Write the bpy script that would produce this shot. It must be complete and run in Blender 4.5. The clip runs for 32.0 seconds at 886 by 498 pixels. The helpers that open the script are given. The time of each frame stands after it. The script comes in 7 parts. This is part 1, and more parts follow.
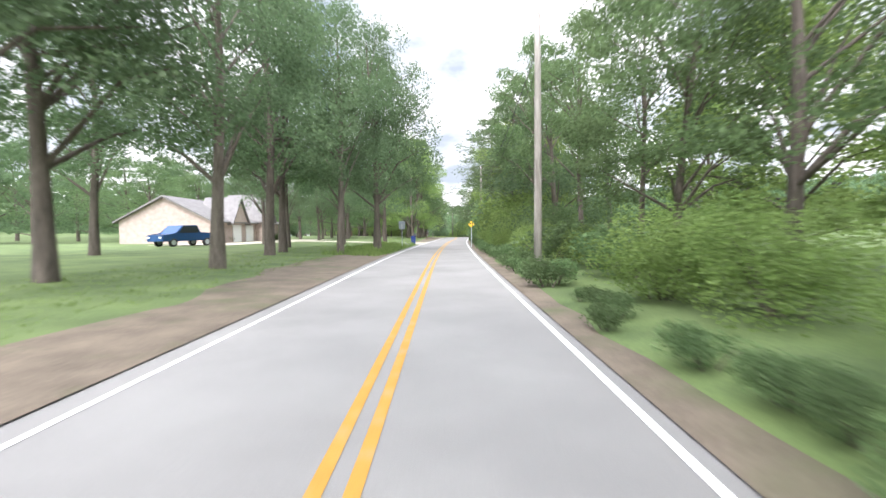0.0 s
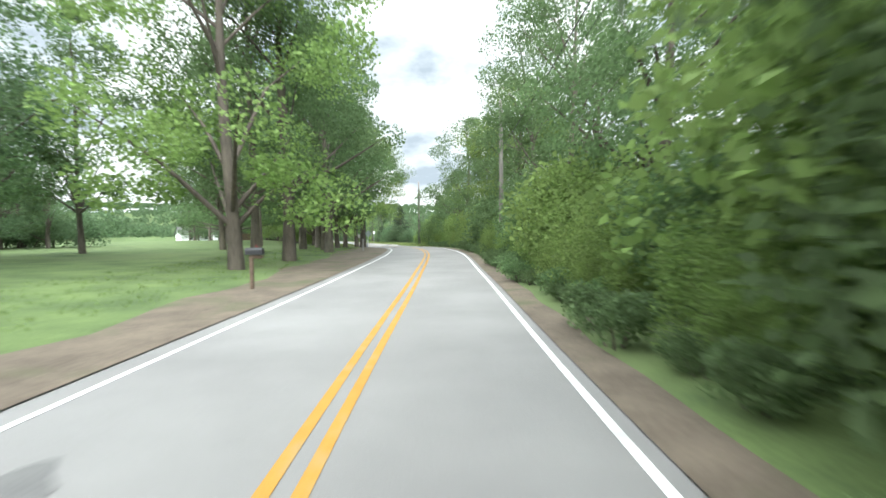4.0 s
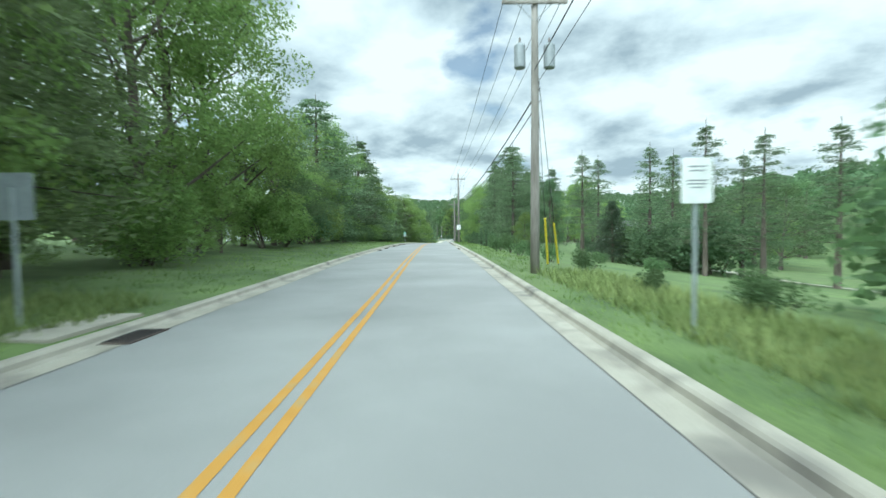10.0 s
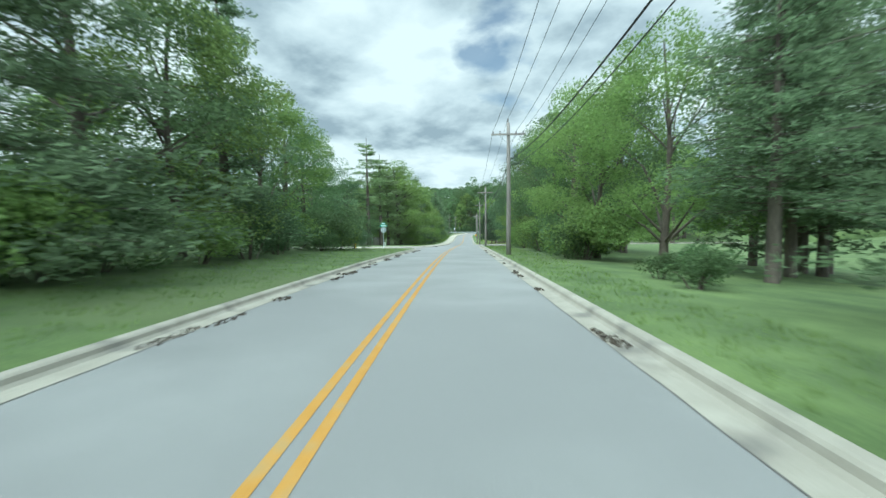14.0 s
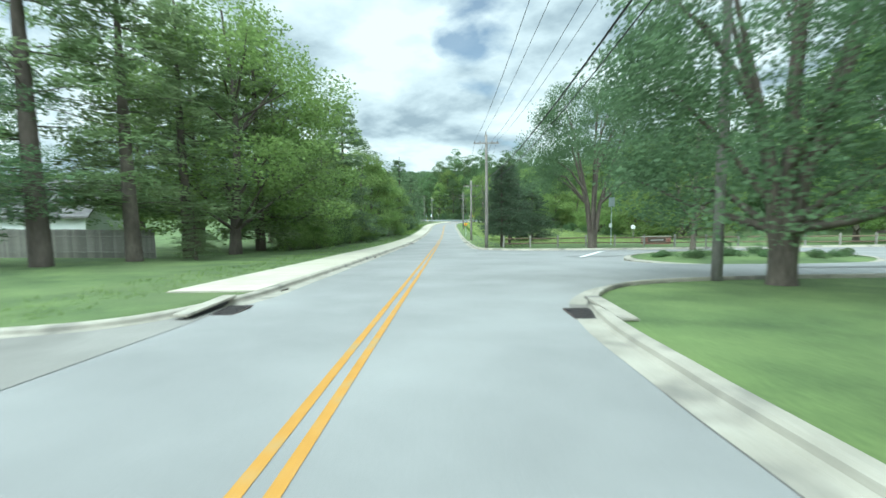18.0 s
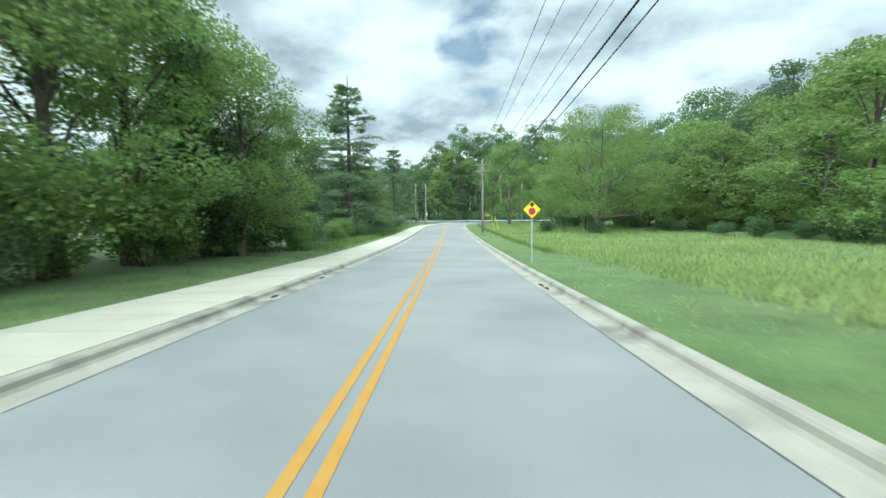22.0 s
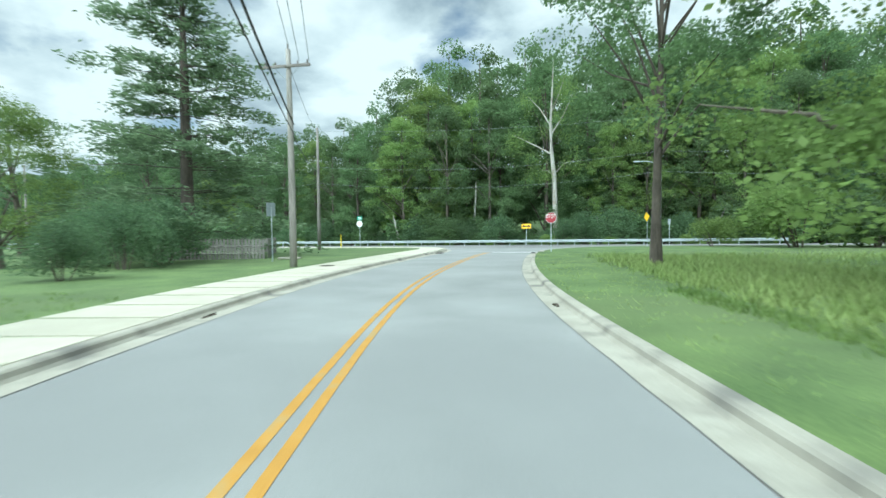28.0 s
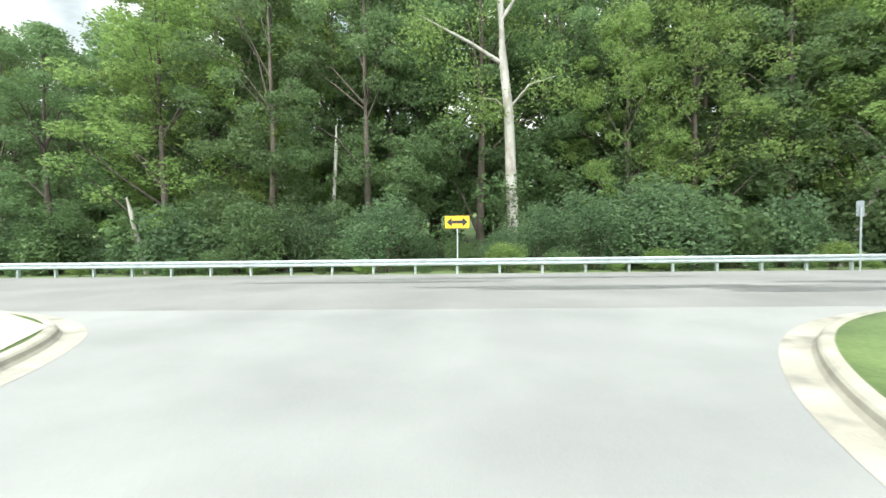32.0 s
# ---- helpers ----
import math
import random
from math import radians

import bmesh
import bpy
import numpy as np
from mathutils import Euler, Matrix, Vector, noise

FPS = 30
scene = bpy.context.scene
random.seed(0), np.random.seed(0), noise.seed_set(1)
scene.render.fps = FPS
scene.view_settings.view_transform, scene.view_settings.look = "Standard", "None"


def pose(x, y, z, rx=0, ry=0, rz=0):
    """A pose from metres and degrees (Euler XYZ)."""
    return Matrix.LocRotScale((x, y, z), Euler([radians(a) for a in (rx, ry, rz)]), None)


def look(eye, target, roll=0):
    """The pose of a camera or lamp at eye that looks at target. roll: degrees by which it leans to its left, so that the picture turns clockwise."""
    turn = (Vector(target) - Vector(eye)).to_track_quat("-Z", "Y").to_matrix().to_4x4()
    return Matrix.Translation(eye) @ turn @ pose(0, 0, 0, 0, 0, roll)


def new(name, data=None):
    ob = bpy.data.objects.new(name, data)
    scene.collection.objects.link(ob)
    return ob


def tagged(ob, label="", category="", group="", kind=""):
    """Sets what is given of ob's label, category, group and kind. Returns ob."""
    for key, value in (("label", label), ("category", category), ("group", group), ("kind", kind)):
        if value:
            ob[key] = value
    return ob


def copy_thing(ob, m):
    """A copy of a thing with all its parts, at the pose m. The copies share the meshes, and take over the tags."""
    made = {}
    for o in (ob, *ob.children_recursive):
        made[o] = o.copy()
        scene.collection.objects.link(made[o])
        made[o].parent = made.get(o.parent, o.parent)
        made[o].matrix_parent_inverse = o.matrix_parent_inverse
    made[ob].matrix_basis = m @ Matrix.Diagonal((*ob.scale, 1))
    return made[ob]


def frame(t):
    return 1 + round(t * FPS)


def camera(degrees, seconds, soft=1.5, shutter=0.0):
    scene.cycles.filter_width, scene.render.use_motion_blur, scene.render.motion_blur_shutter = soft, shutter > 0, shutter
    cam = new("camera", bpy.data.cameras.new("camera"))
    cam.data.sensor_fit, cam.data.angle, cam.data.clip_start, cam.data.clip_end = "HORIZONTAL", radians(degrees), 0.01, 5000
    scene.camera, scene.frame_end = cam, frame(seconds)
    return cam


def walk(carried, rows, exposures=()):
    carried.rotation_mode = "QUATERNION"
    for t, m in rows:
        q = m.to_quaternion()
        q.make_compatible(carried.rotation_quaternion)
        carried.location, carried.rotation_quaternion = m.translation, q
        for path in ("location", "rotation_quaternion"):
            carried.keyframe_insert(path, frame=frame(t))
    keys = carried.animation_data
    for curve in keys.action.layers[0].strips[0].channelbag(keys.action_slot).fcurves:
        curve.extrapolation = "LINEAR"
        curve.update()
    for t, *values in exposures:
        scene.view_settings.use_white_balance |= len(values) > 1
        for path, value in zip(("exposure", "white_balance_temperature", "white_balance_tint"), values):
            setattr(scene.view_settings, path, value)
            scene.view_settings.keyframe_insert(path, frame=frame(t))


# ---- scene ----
cam = camera(87.16, 32.0, soft=1.5, shutter=0.28)
# seconds, x, y, z, pitch, yaw of the camera behind the windscreen
ROWS = [
    (0, -0.01, 1.60, 1.75, -2.37, 0.92), (0.5, -0.05, 10.13, 1.76, -1.87, 0.75), (1, -0.10, 18.67, 1.81, -1.71, 0.97),
    (1.5, -0.18, 27.24, 1.85, -2.02, 1.14), (2, -0.23, 35.84, 1.83, -2.51, 0.83), (2.5, -0.18, 44.40, 1.76, -2.55, -0.09),
    (3, 0.02, 52.89, 1.72, -2.52, -1.17), (3.5, 0.37, 61.29, 1.68, -2.38, -2.11), (4, 0.83, 69.61, 1.67, -2.26, -2.78),
    (4.5, 1.33, 77.84, 1.67, -2.14, -3.04), (5, 1.82, 85.98, 1.69, -2.01, -2.75), (5.5, 2.19, 94.06, 1.72, -1.80, -1.76),
    (6, 2.33, 102.08, 1.75, -1.87, 0.07), (6.5, 2.21, 110.06, 1.72, -2.60, 2.02), (7, 1.66, 118.02, 1.59, -3.41, 5.50),
    (7.5, 0.63, 125.99, 1.42, -3.83, 8.96), (8, -0.87, 133.96, 1.23, -3.47, 12.23), (8.5, -2.82, 141.91, 1.07, -3.05, 15.22),
    (9, -5.14, 149.84, 0.94, -2.93, 17.65), (9.5, -7.72, 157.72, 0.83, -2.70, 19.09), (10, -10.50, 165.58, 0.77, -2.49, 20.52),
    (10.5, -13.46, 173.45, 0.76, -2.27, 21.46), (11, -16.55, 181.36, 0.77, -1.94, 22.05), (11.5, -19.72, 189.35, 0.80, -1.99, 22.30),
    (12, -22.96, 197.44, 0.79, -2.38, 22.35), (12.5, -26.22, 205.62, 0.72, -2.70, 22.31), (13, -29.51, 213.86, 0.60, -3.11, 22.27),
    (13.5, -32.79, 222.13, 0.45, -3.26, 22.21), (14, -36.06, 230.42, 0.27, -3.52, 21.96), (14.5, -39.26, 238.74, 0.07, -3.54, 21.41),
    (15, -42.36, 247.10, -0.14, -3.67, 20.72), (15.5, -45.37, 255.50, -0.38, -3.86, 20.04), (16, -48.30, 263.93, -0.66, -4.10, 19.52),
    (16.5, -51.18, 272.38, -0.97, -4.38, 19.30), (17, -54.06, 280.81, -1.33, -4.82, 19.53), (17.5, -56.93, 289.21, -1.72, -4.82, 19.37),
    (18, -59.78, 297.53, -2.11, -4.87, 19.50), (18.5, -62.63, 305.79, -2.51, -4.85, 19.58), (19, -65.44, 313.95, -2.92, -5.07, 19.63),
    (19.5, -68.23, 321.99, -3.33, -4.97, 19.70), (20, -70.98, 329.92, -3.70, -4.73, 19.69), (20.5, -73.71, 337.74, -4.07, -4.83, 19.82),
    (21, -76.42, 345.47, -4.45, -4.78, 19.86), (21.5, -79.10, 353.12, -4.79, -4.56, 19.87), (22, -81.75, 360.71, -5.09, -4.25, 19.74),
    (22.5, -84.35, 368.24, -5.37, -4.05, 19.59), (23, -86.94, 375.81, -5.61, -3.78, 19.35), (23.5, -89.55, 383.47, -5.79, -3.45, 19.34),
    (24, -92.18, 391.24, -5.93, -3.17, 19.28), (24.5, -94.84, 399.07, -6.04, -3.05, 19.30), (25, -97.48, 406.87, -6.11, -2.78, 19.29),
    (25.5, -100.11, 414.60, -6.16, -2.46, 19.38), (26, -102.71, 422.17, -6.15, -2.02, 19.51), (26.5, -105.24, 429.56, -6.10, -1.84, 19.46),
    (27, -107.67, 436.75, -6.05, -1.82, 19.08), (27.5, -109.93, 443.72, -6.00, -2.01, 18.36), (28, -112.00, 450.46, -5.98, -2.18, 17.36),
    (28.5, -113.82, 456.92, -5.96, -2.11, 15.92), (29, -115.33, 462.99, -5.94, -2.06, 14.05), (29.5, -116.47, 468.52, -5.94, -2.22, 11.71),
    (30, -117.24, 473.24, -5.96, -2.21, 9.35), (30.5, -117.72, 477.39, -5.98, -2.35, 6.96), (31, -118.00, 480.92, -6.00, -2.33, 5.02),
    (31.5, -118.18, 483.91, -6.00, -2.14, 3.94), (32, -118.35, 486.41, -5.99, -2.00, 4.34),
]
LEAN = 0.79
EXPOSURES = [(0, 0.88, 6300, 15), (1.5, 0.9, 6280, 12), (3.2, 0.66, 6200, 4), (5.5, 0.92, 6250, 9), (7, 1.08, 6200, 13), (8.1, 1.1, 6200, 10), (9.2, 0.4, 5850, -5), (10.5, 0.12, 5620, -9), (12, -0.06, 5560, -10), (14, -0.02, 5580, -10), (16, 0.04, 5600, -10), (20, 0.22, 5700, -8), (22, 0.12, 5680, -8), (27, 0.03, 5620, -9), (30, 0.22, 5800, -11), (31, 0.46, 6250, 0), (32, 0.54, 6480, 3)]
walk(cam, [(t, pose(x, y, z, 90 + p, LEAN, w)) for t, x, y, z, p, w in ROWS], EXPOSURES)

# ---- world and sun ----
SUN_EL, SUN_AZ = 52.0, 186.0


def make_world():
    w = bpy.data.worlds.new("sky")
    w.use_nodes = True
    scene.world = w
    nt = w.node_tree
    nt.nodes.clear()
    n, l = nt.nodes.new, nt.links.new
    out, bg = n("ShaderNodeOutputWorld"), n("ShaderNodeBackground")
    sky = n("ShaderNodeTexSky")
    sky.sky_type, sky.sun_disc = "NISHITA", False
    sky.sun_elevation, sky.sun_rotation = radians(SUN_EL), radians(SUN_AZ)
    gain = n("ShaderNodeVectorMath")
    gain.operation = "SCALE"
    gain.inputs["Scale"].default_value = 0.11
    l(sky.outputs[0], gain.inputs[0])
    co = n("ShaderNodeTexCoord")
    sep = n("ShaderNodeSeparateXYZ")
    l(co.outputs["Generated"], sep.inputs[0])
    # project the directions on a cloud deck
    up = n("ShaderNodeMath")
    up.operation = "MAXIMUM"
    up.inputs[1].default_value = 0.0
    l(sep.outputs["Z"], up.inputs[0])
    add = n("ShaderNodeMath")
    add.operation = "ADD"
    add.inputs[1].default_value = 0.28
    l(up.outputs[0], add.inputs[0])
    div = n("ShaderNodeVectorMath")
    div.operation = "DIVIDE"
    comb = n("ShaderNodeCombineXYZ")
    for k in range(3):
        l(add.outputs[0], comb.inputs[k])
    turn = n("ShaderNodeMapping")
    turn.inputs["Rotation"].default_value = (0, 0, 0.25)
    l(co.outputs["Generated"], turn.inputs[0])
    l(turn.outputs[0], div.inputs[0])
    l(comb.outputs[0], div.inputs[1])
    big = n("ShaderNodeTexNoise")
    big.inputs["Scale"].default_value, big.inputs["Detail"].default_value = 2.1, 8.0
    big.inputs["Roughness"].default_value, big.inputs["Distortion"].default_value = 0.52, 0.12
    l(div.outputs[0], big.inputs["Vector"])
    small = n("ShaderNodeTexNoise")
    small.inputs["Scale"].default_value, small.inputs["Detail"].default_value = 2.6, 7.0
    small.inputs["Distortion"].default_value = 0.15
    l(div.outputs[0], small.inputs["Vector"])
    shade = n("ShaderNodeValToRGB")
    shade.color_ramp.elements[0].position, shade.color_ramp.elements[0].color = 0.37, (0.42, 0.475, 0.535, 1)
    shade.color_ramp.elements[1].position, shade.color_ramp.elements[1].color = 0.57, (1.0, 1.01, 1.02, 1)
    mid = shade.color_ramp.elements.new(0.47)
    mid.color = (0.76, 0.80, 0.84, 1)
    l(big.outputs["Fac"], shade.inputs[0])
    gap = n("ShaderNodeValToRGB")
    gap.color_ramp.elements[0].position, gap.color_ramp.elements[0].color = 0.27, (0.25, 0.25, 0.25, 1)
    gap.color_ramp.elements[1].position, gap.color_ramp.elements[1].color = 0.385, (1, 1, 1, 1)
    l(small.outputs["Fac"], gap.inputs[0])
    mix = n("ShaderNodeMix")
    mix.data_type = "RGBA"
    l(gap.outputs[0], mix.inputs["Factor"])
    l(gain.outputs[0], mix.inputs["A"])
    l(shade.outputs[0], mix.inputs["B"])
    # the clouds glow towards the hidden sun
    dot = n("ShaderNodeVectorMath")
    dot.operation = "DOT_PRODUCT"
    e, z = radians(SUN_EL), radians(SUN_AZ)
    dot.inputs[1].default_value = (math.sin(z) * math.cos(e), math.cos(z) * math.cos(e), math.sin(e))
    l(co.outputs["Generated"], dot.inputs[0])
    glow = n("ShaderNodeMapRange")
    glow.interpolation_type = "SMOOTHSTEP"
    glow.inputs["From Min"].default_value, glow.inputs["From Max"].default_value = 0.05, 1.0
    glow.inputs["To Min"].default_value, glow.inputs["To Max"].default_value = 0.97, 4.6
    l(dot.outputs["Value"], glow.inputs["Value"])
    lit = n("ShaderNodeVectorMath")
    lit.operation = "SCALE"
    l(mix.outputs["Result"], lit.inputs[0])
    l(glow.outputs[0], lit.inputs["Scale"])
    l(lit.outputs[0], bg.inputs["Color"])
    bg.inputs["Strength"].default_value = 1.0
    l(bg.outputs[0], out.inputs[0])


make_world()
sun = new("sun", bpy.data.lights.new("sun", "SUN"))
sun.data.energy, sun.data.angle, sun.data.color = 2.2, radians(26), (1.0, 0.96, 0.9)
_a = radians(SUN_AZ)
sun.matrix_world = look(
    (0, 0, 100),
    Vector((0, 0, 100)) - Vector((math.sin(_a) * math.cos(radians(SUN_EL)), math.cos(_a) * math.cos(radians(SUN_EL)), math.sin(radians(SUN_EL)))),
)


# ---- materials ----
def material(name, dark, light, scale=4.0, rough=0.85, bump=0.2, metal=0.0, fine=40.0, vary=0.0, leaf=0.0, spots=None, spot_scale=0.6, stretch=None):
    """Two-scale noise between two base colours, with fine relief; vary changes each object a little; leaf lets light through."""
    m = bpy.data.materials.new(name)
    m.use_nodes = True
    nt = m.node_tree
    n, l = nt.nodes.new, nt.links.new
    bsdf = nt.nodes["Principled BSDF"]
    out = nt.nodes["Material Output"]
    co = n("ShaderNodeTexCoord")
    geo = n("ShaderNodeNewGeometry")
    src = geo.outputs["Position"] if stretch == "world" else co.outputs["Object"]
    if isinstance(stretch, tuple):
        mp = n("ShaderNodeMapping")
        mp.inputs["Scale"].default_value = stretch
        l(src, mp.inputs[0])
        src = mp.outputs[0]
    a = n("ShaderNodeTexNoise")
    a.inputs["Scale"].default_value, a.inputs["Detail"].default_value = scale, 5.0
    l(src, a.inputs["Vector"])
    b = n("ShaderNodeTexNoise")
    b.inputs["Scale"].default_value, b.inputs["Detail"].default_value = fine, 3.0
    l(src, b.inputs["Vector"])
    s = n("ShaderNodeMath")
    s.operation = "MULTIPLY_ADD"
    s.inputs[1].default_value, s.inputs[2].default_value = 0.45, 0.0
    l(b.outputs["Fac"], s.inputs[0])
    s2 = n("ShaderNodeMath")
    s2.operation = "MULTIPLY_ADD"
    s2.inputs[1].default_value = 0.75
    l(a.outputs["Fac"], s2.inputs[0])
    l(s.outputs[0], s2.inputs[2])
    ramp = n("ShaderNodeValToRGB")
    ramp.color_ramp.elements[0].position, ramp.color_ramp.elements[0].color = 0.38, (*dark, 1)
    ramp.color_ramp.elements[1].position, ramp.color_ramp.elements[1].color = 0.82, (*light, 1)
    l(s2.outputs[0], ramp.inputs[0])
    col = ramp.outputs[0]
    if spots:
        c = n("ShaderNodeTexNoise")
        c.inputs["Scale"].default_value, c.inputs["Detail"].default_value = spot_scale, 6.0
        l(src, c.inputs["Vector"])
        r2 = n("ShaderNodeValToRGB")
        r2.color_ramp.elements[0].position, r2.color_ramp.elements[1].position = 0.52, 0.68
        l(c.outputs["Fac"], r2.inputs[0])
        mx = n("ShaderNodeMix")
        mx.data_type = "RGBA"
        l(r2.outputs[0], mx.inputs["Factor"])
        l(col, mx.inputs["A"])
        mx.inputs["B"].default_value = (*spots, 1)
        col = mx.outputs["Result"]
    if vary:
        info = n("ShaderNodeObjectInfo")
        hs = n("ShaderNodeHueSaturation")
        mr = n("ShaderNodeMapRange")
        mr.inputs["To Min"].default_value, mr.inputs["To Max"].default_value = 1 - vary, 1 + vary
        l(info.outputs["Random"], mr.inputs["Value"])
        l(mr.outputs[0], hs.inputs["Value"])
        mh = n("ShaderNodeMapRange")
        mh.inputs["To Min"].default_value, mh.inputs["To Max"].default_value = 0.5 - vary * 0.05, 0.5 + vary * 0.05
        l(info.outputs["Random"], mh.inputs["Value"])
        l(mh.outputs[0], hs.inputs["Hue"])
        l(col, hs.inputs["Color"])
        col = hs.outputs[0]
    l(col, bsdf.inputs["Base Color"])
    bsdf.inputs["Roughness"].default_value = rough
    bsdf.inputs["Metallic"].default_value = metal
    if bump:
        bp = n("ShaderNodeBump")
        bp.inputs["Strength"].default_value, bp.inputs["Distance"].default_value = bump, 0.02
        l(s2.outputs[0], bp.inputs["Height"])
        l(bp.outputs[0], bsdf.inputs["Normal"])
    if leaf:
        hv = n("ShaderNodeHueSaturation")
        iv = n("ShaderNodeMapRange")
        iv.inputs["To Min"].default_value, iv.inputs["To Max"].default_value = 0.74, 1.26
        l(geo.outputs["Random Per Island"], iv.inputs["Value"])
        l(iv.outputs[0], hv.inputs["Value"])
        l(col, hv.inputs["Color"])
        col = hv.outputs[0]
        l(col, bsdf.inputs["Base Color"])
        bsdf.inputs["Specular IOR Level"].default_value = 0.3
        tr = n("ShaderNodeBsdfTranslucent")
        l(col, tr.inputs["Color"])
        ms = n("ShaderNodeMixShader")
        ms.inputs[0].default_value = leaf
        l(bsdf.outputs[0], ms.inputs[1])
        l(tr.outputs[0], ms.inputs[2])
        l(ms.outputs[0], out.inputs["Surface"])
    return m


def plain(name, colour, rough=0.5, metal=0.0):
    return material(name, tuple(c * 0.85 for c in colour), tuple(min(1, c * 1.1) for c in colour), 6.0, rough, 0.05, metal, 60.0)


M = {}
M["asphalt"] = material("asphalt", (0.163, 0.157, 0.152), (0.242, 0.234, 0.226), 0.4, 0.9, 0.5, 0, 80, spots=(0.18, 0.173, 0.168), spot_scale=0.15, stretch="world")
M["pale_asphalt"] = material("pale_asphalt", (0.168, 0.167, 0.161), (0.262, 0.26, 0.25), 0.35, 0.9, 0.5, 0, 90, spots=(0.192, 0.19, 0.184), spot_scale=0.12, stretch="world")
M["cross_asphalt"] = material("cross_asphalt", (0.138, 0.134, 0.127), (0.212, 0.206, 0.196), 0.35, 0.9, 0.5, 0, 90, spots=(0.15, 0.146, 0.139), spot_scale=0.3, stretch="world")
M["old_concrete"] = material("old_concrete", (0.23, 0.212, 0.172), (0.36, 0.334, 0.276), 1.2, 0.9, 0.25, 0, 30, vary=0.06, spots=(0.15, 0.138, 0.12), spot_scale=0.9, stretch="world")
M["walk_concrete"] = material("walk_concrete", (0.36, 0.33, 0.255), (0.455, 0.422, 0.338), 0.9, 0.9, 0.2, 0, 30, vary=0.05, stretch="world")
M["street_concrete"] = material("street_concrete", (0.165, 0.157, 0.14), (0.245, 0.235, 0.212), 0.5, 0.9, 0.2, 0, 30, spots=(0.145, 0.137, 0.122), spot_scale=0.3, stretch="world")
M["grass"] = material("grass", (0.038, 0.066, 0.019), (0.135, 0.188, 0.058), 0.55, 0.95, 0.9, 0, 16, spots=(0.095, 0.125, 0.045), spot_scale=0.1, stretch="world")
M["blade"] = material("blade", (0.115, 0.185, 0.05), (0.23, 0.31, 0.095), 0.25, 0.8, 0.0, 0, 5, leaf=0.55, stretch="world")
M["meadow"] = material("meadow", (0.20, 0.28, 0.085), (0.36, 0.42, 0.165), 0.2, 0.8, 0.0, 0, 4, leaf=0.5, stretch="world")
M["dry_grass"] = material("dry_grass", (0.16, 0.215, 0.07), (0.31, 0.36, 0.145), 0.3, 0.85, 0.0, 0, 5, leaf=0.5, stretch="world")
M["dirt"] = material("dirt", (0.075, 0.058, 0.042), (0.17, 0.135, 0.10), 1.1, 0.95, 0.8, 0, 14, spots=(0.08, 0.085, 0.04), spot_scale=0.5, stretch="world")
M["gravel"] = material("gravel", (0.20, 0.175, 0.145), (0.36, 0.325, 0.28), 1.4, 0.95, 0.9, 0, 26, spots=(0.17, 0.14, 0.11), spot_scale=0.6, stretch="world")
M["debris"] = material("debris", (0.035, 0.028, 0.022), (0.10, 0.08, 0.06), 5, 0.95, 0.8, 0, 30)
M["grime"] = material("grime", (0.10, 0.092, 0.08), (0.17, 0.16, 0.14), 2, 0.95, 0.5, 0, 30, stretch="world")
M["leaf_mid"] = material("leaf_mid", (0.095, 0.152, 0.064), (0.185, 0.265, 0.118), 0.5, 0.62, 0, 0, 3, vary=0.2, leaf=0.62)
M["leaf_bright"] = material("leaf_bright", (0.145, 0.218, 0.064), (0.262, 0.352, 0.115), 0.5, 0.62, 0, 0, 3, vary=0.16, leaf=0.62)
M["leaf_dark"] = material("leaf_dark", (0.088, 0.142, 0.072), (0.168, 0.245, 0.122), 0.5, 0.62, 0, 0, 3, vary=0.18, leaf=0.6)
M["needle"] = material("needle", (0.115, 0.168, 0.088), (0.212, 0.286, 0.152), 0.6, 0.62, 0, 0, 3, vary=0.18, leaf=0.55)
M["soft_needle"] = material("soft_needle", (0.15, 0.205, 0.09), (0.27, 0.345, 0.165), 0.6, 0.62, 0, 0, 3, vary=0.16, leaf=0.58)
M["dark_needle"] = material("dark_needle", (0.055, 0.085, 0.05), (0.115, 0.158, 0.09), 0.6, 0.62, 0, 0, 3, vary=0.16, leaf=0.4)
M["bark"] = material("bark", (0.045, 0.036, 0.028), (0.15, 0.125, 0.10), 3, 0.95, 0.9, 0, 14, vary=0.2, stretch=(1, 1, 0.25))
M["pale_bark"] = material("pale_bark", (0.23, 0.215, 0.19), (0.43, 0.41, 0.375), 1.4, 0.9, 0.4, 0, 9, spots=(0.22, 0.19, 0.15), spot_scale=1.6, stretch=(1, 1, 0.5))
M["pole_wood"] = material("pole_wood", (0.13, 0.115, 0.10), (0.30, 0.275, 0.25), 3, 0.9, 0.6, 0, 20, vary=0.15, stretch=(1, 1, 0.12))
M["grey_wood"] = material("grey_wood", (0.15, 0.14, 0.125), (0.32, 0.30, 0.27), 3, 0.9, 0.5, 0, 20, vary=0.2, stretch=(1, 1, 0.3))
M["brown_wood"] = material("brown_wood", (0.09, 0.06, 0.04), (0.2, 0.145, 0.10), 3, 0.85, 0.5, 0, 18, vary=0.15)
M["yellow_paint"] = material("yellow_paint", (0.33, 0.165, 0.022), (0.43, 0.225, 0.035), 3, 0.75, 0.2, 0, 40, spots=(0.31, 0.21, 0.08), spot_scale=3, stretch="world")
M["white_paint"] = material("white_paint", (0.55, 0.54, 0.52), (0.76, 0.75, 0.73), 3, 0.75, 0.2, 0, 40, spots=(0.45, 0.44, 0.43), spot_scale=2.5, stretch="world")
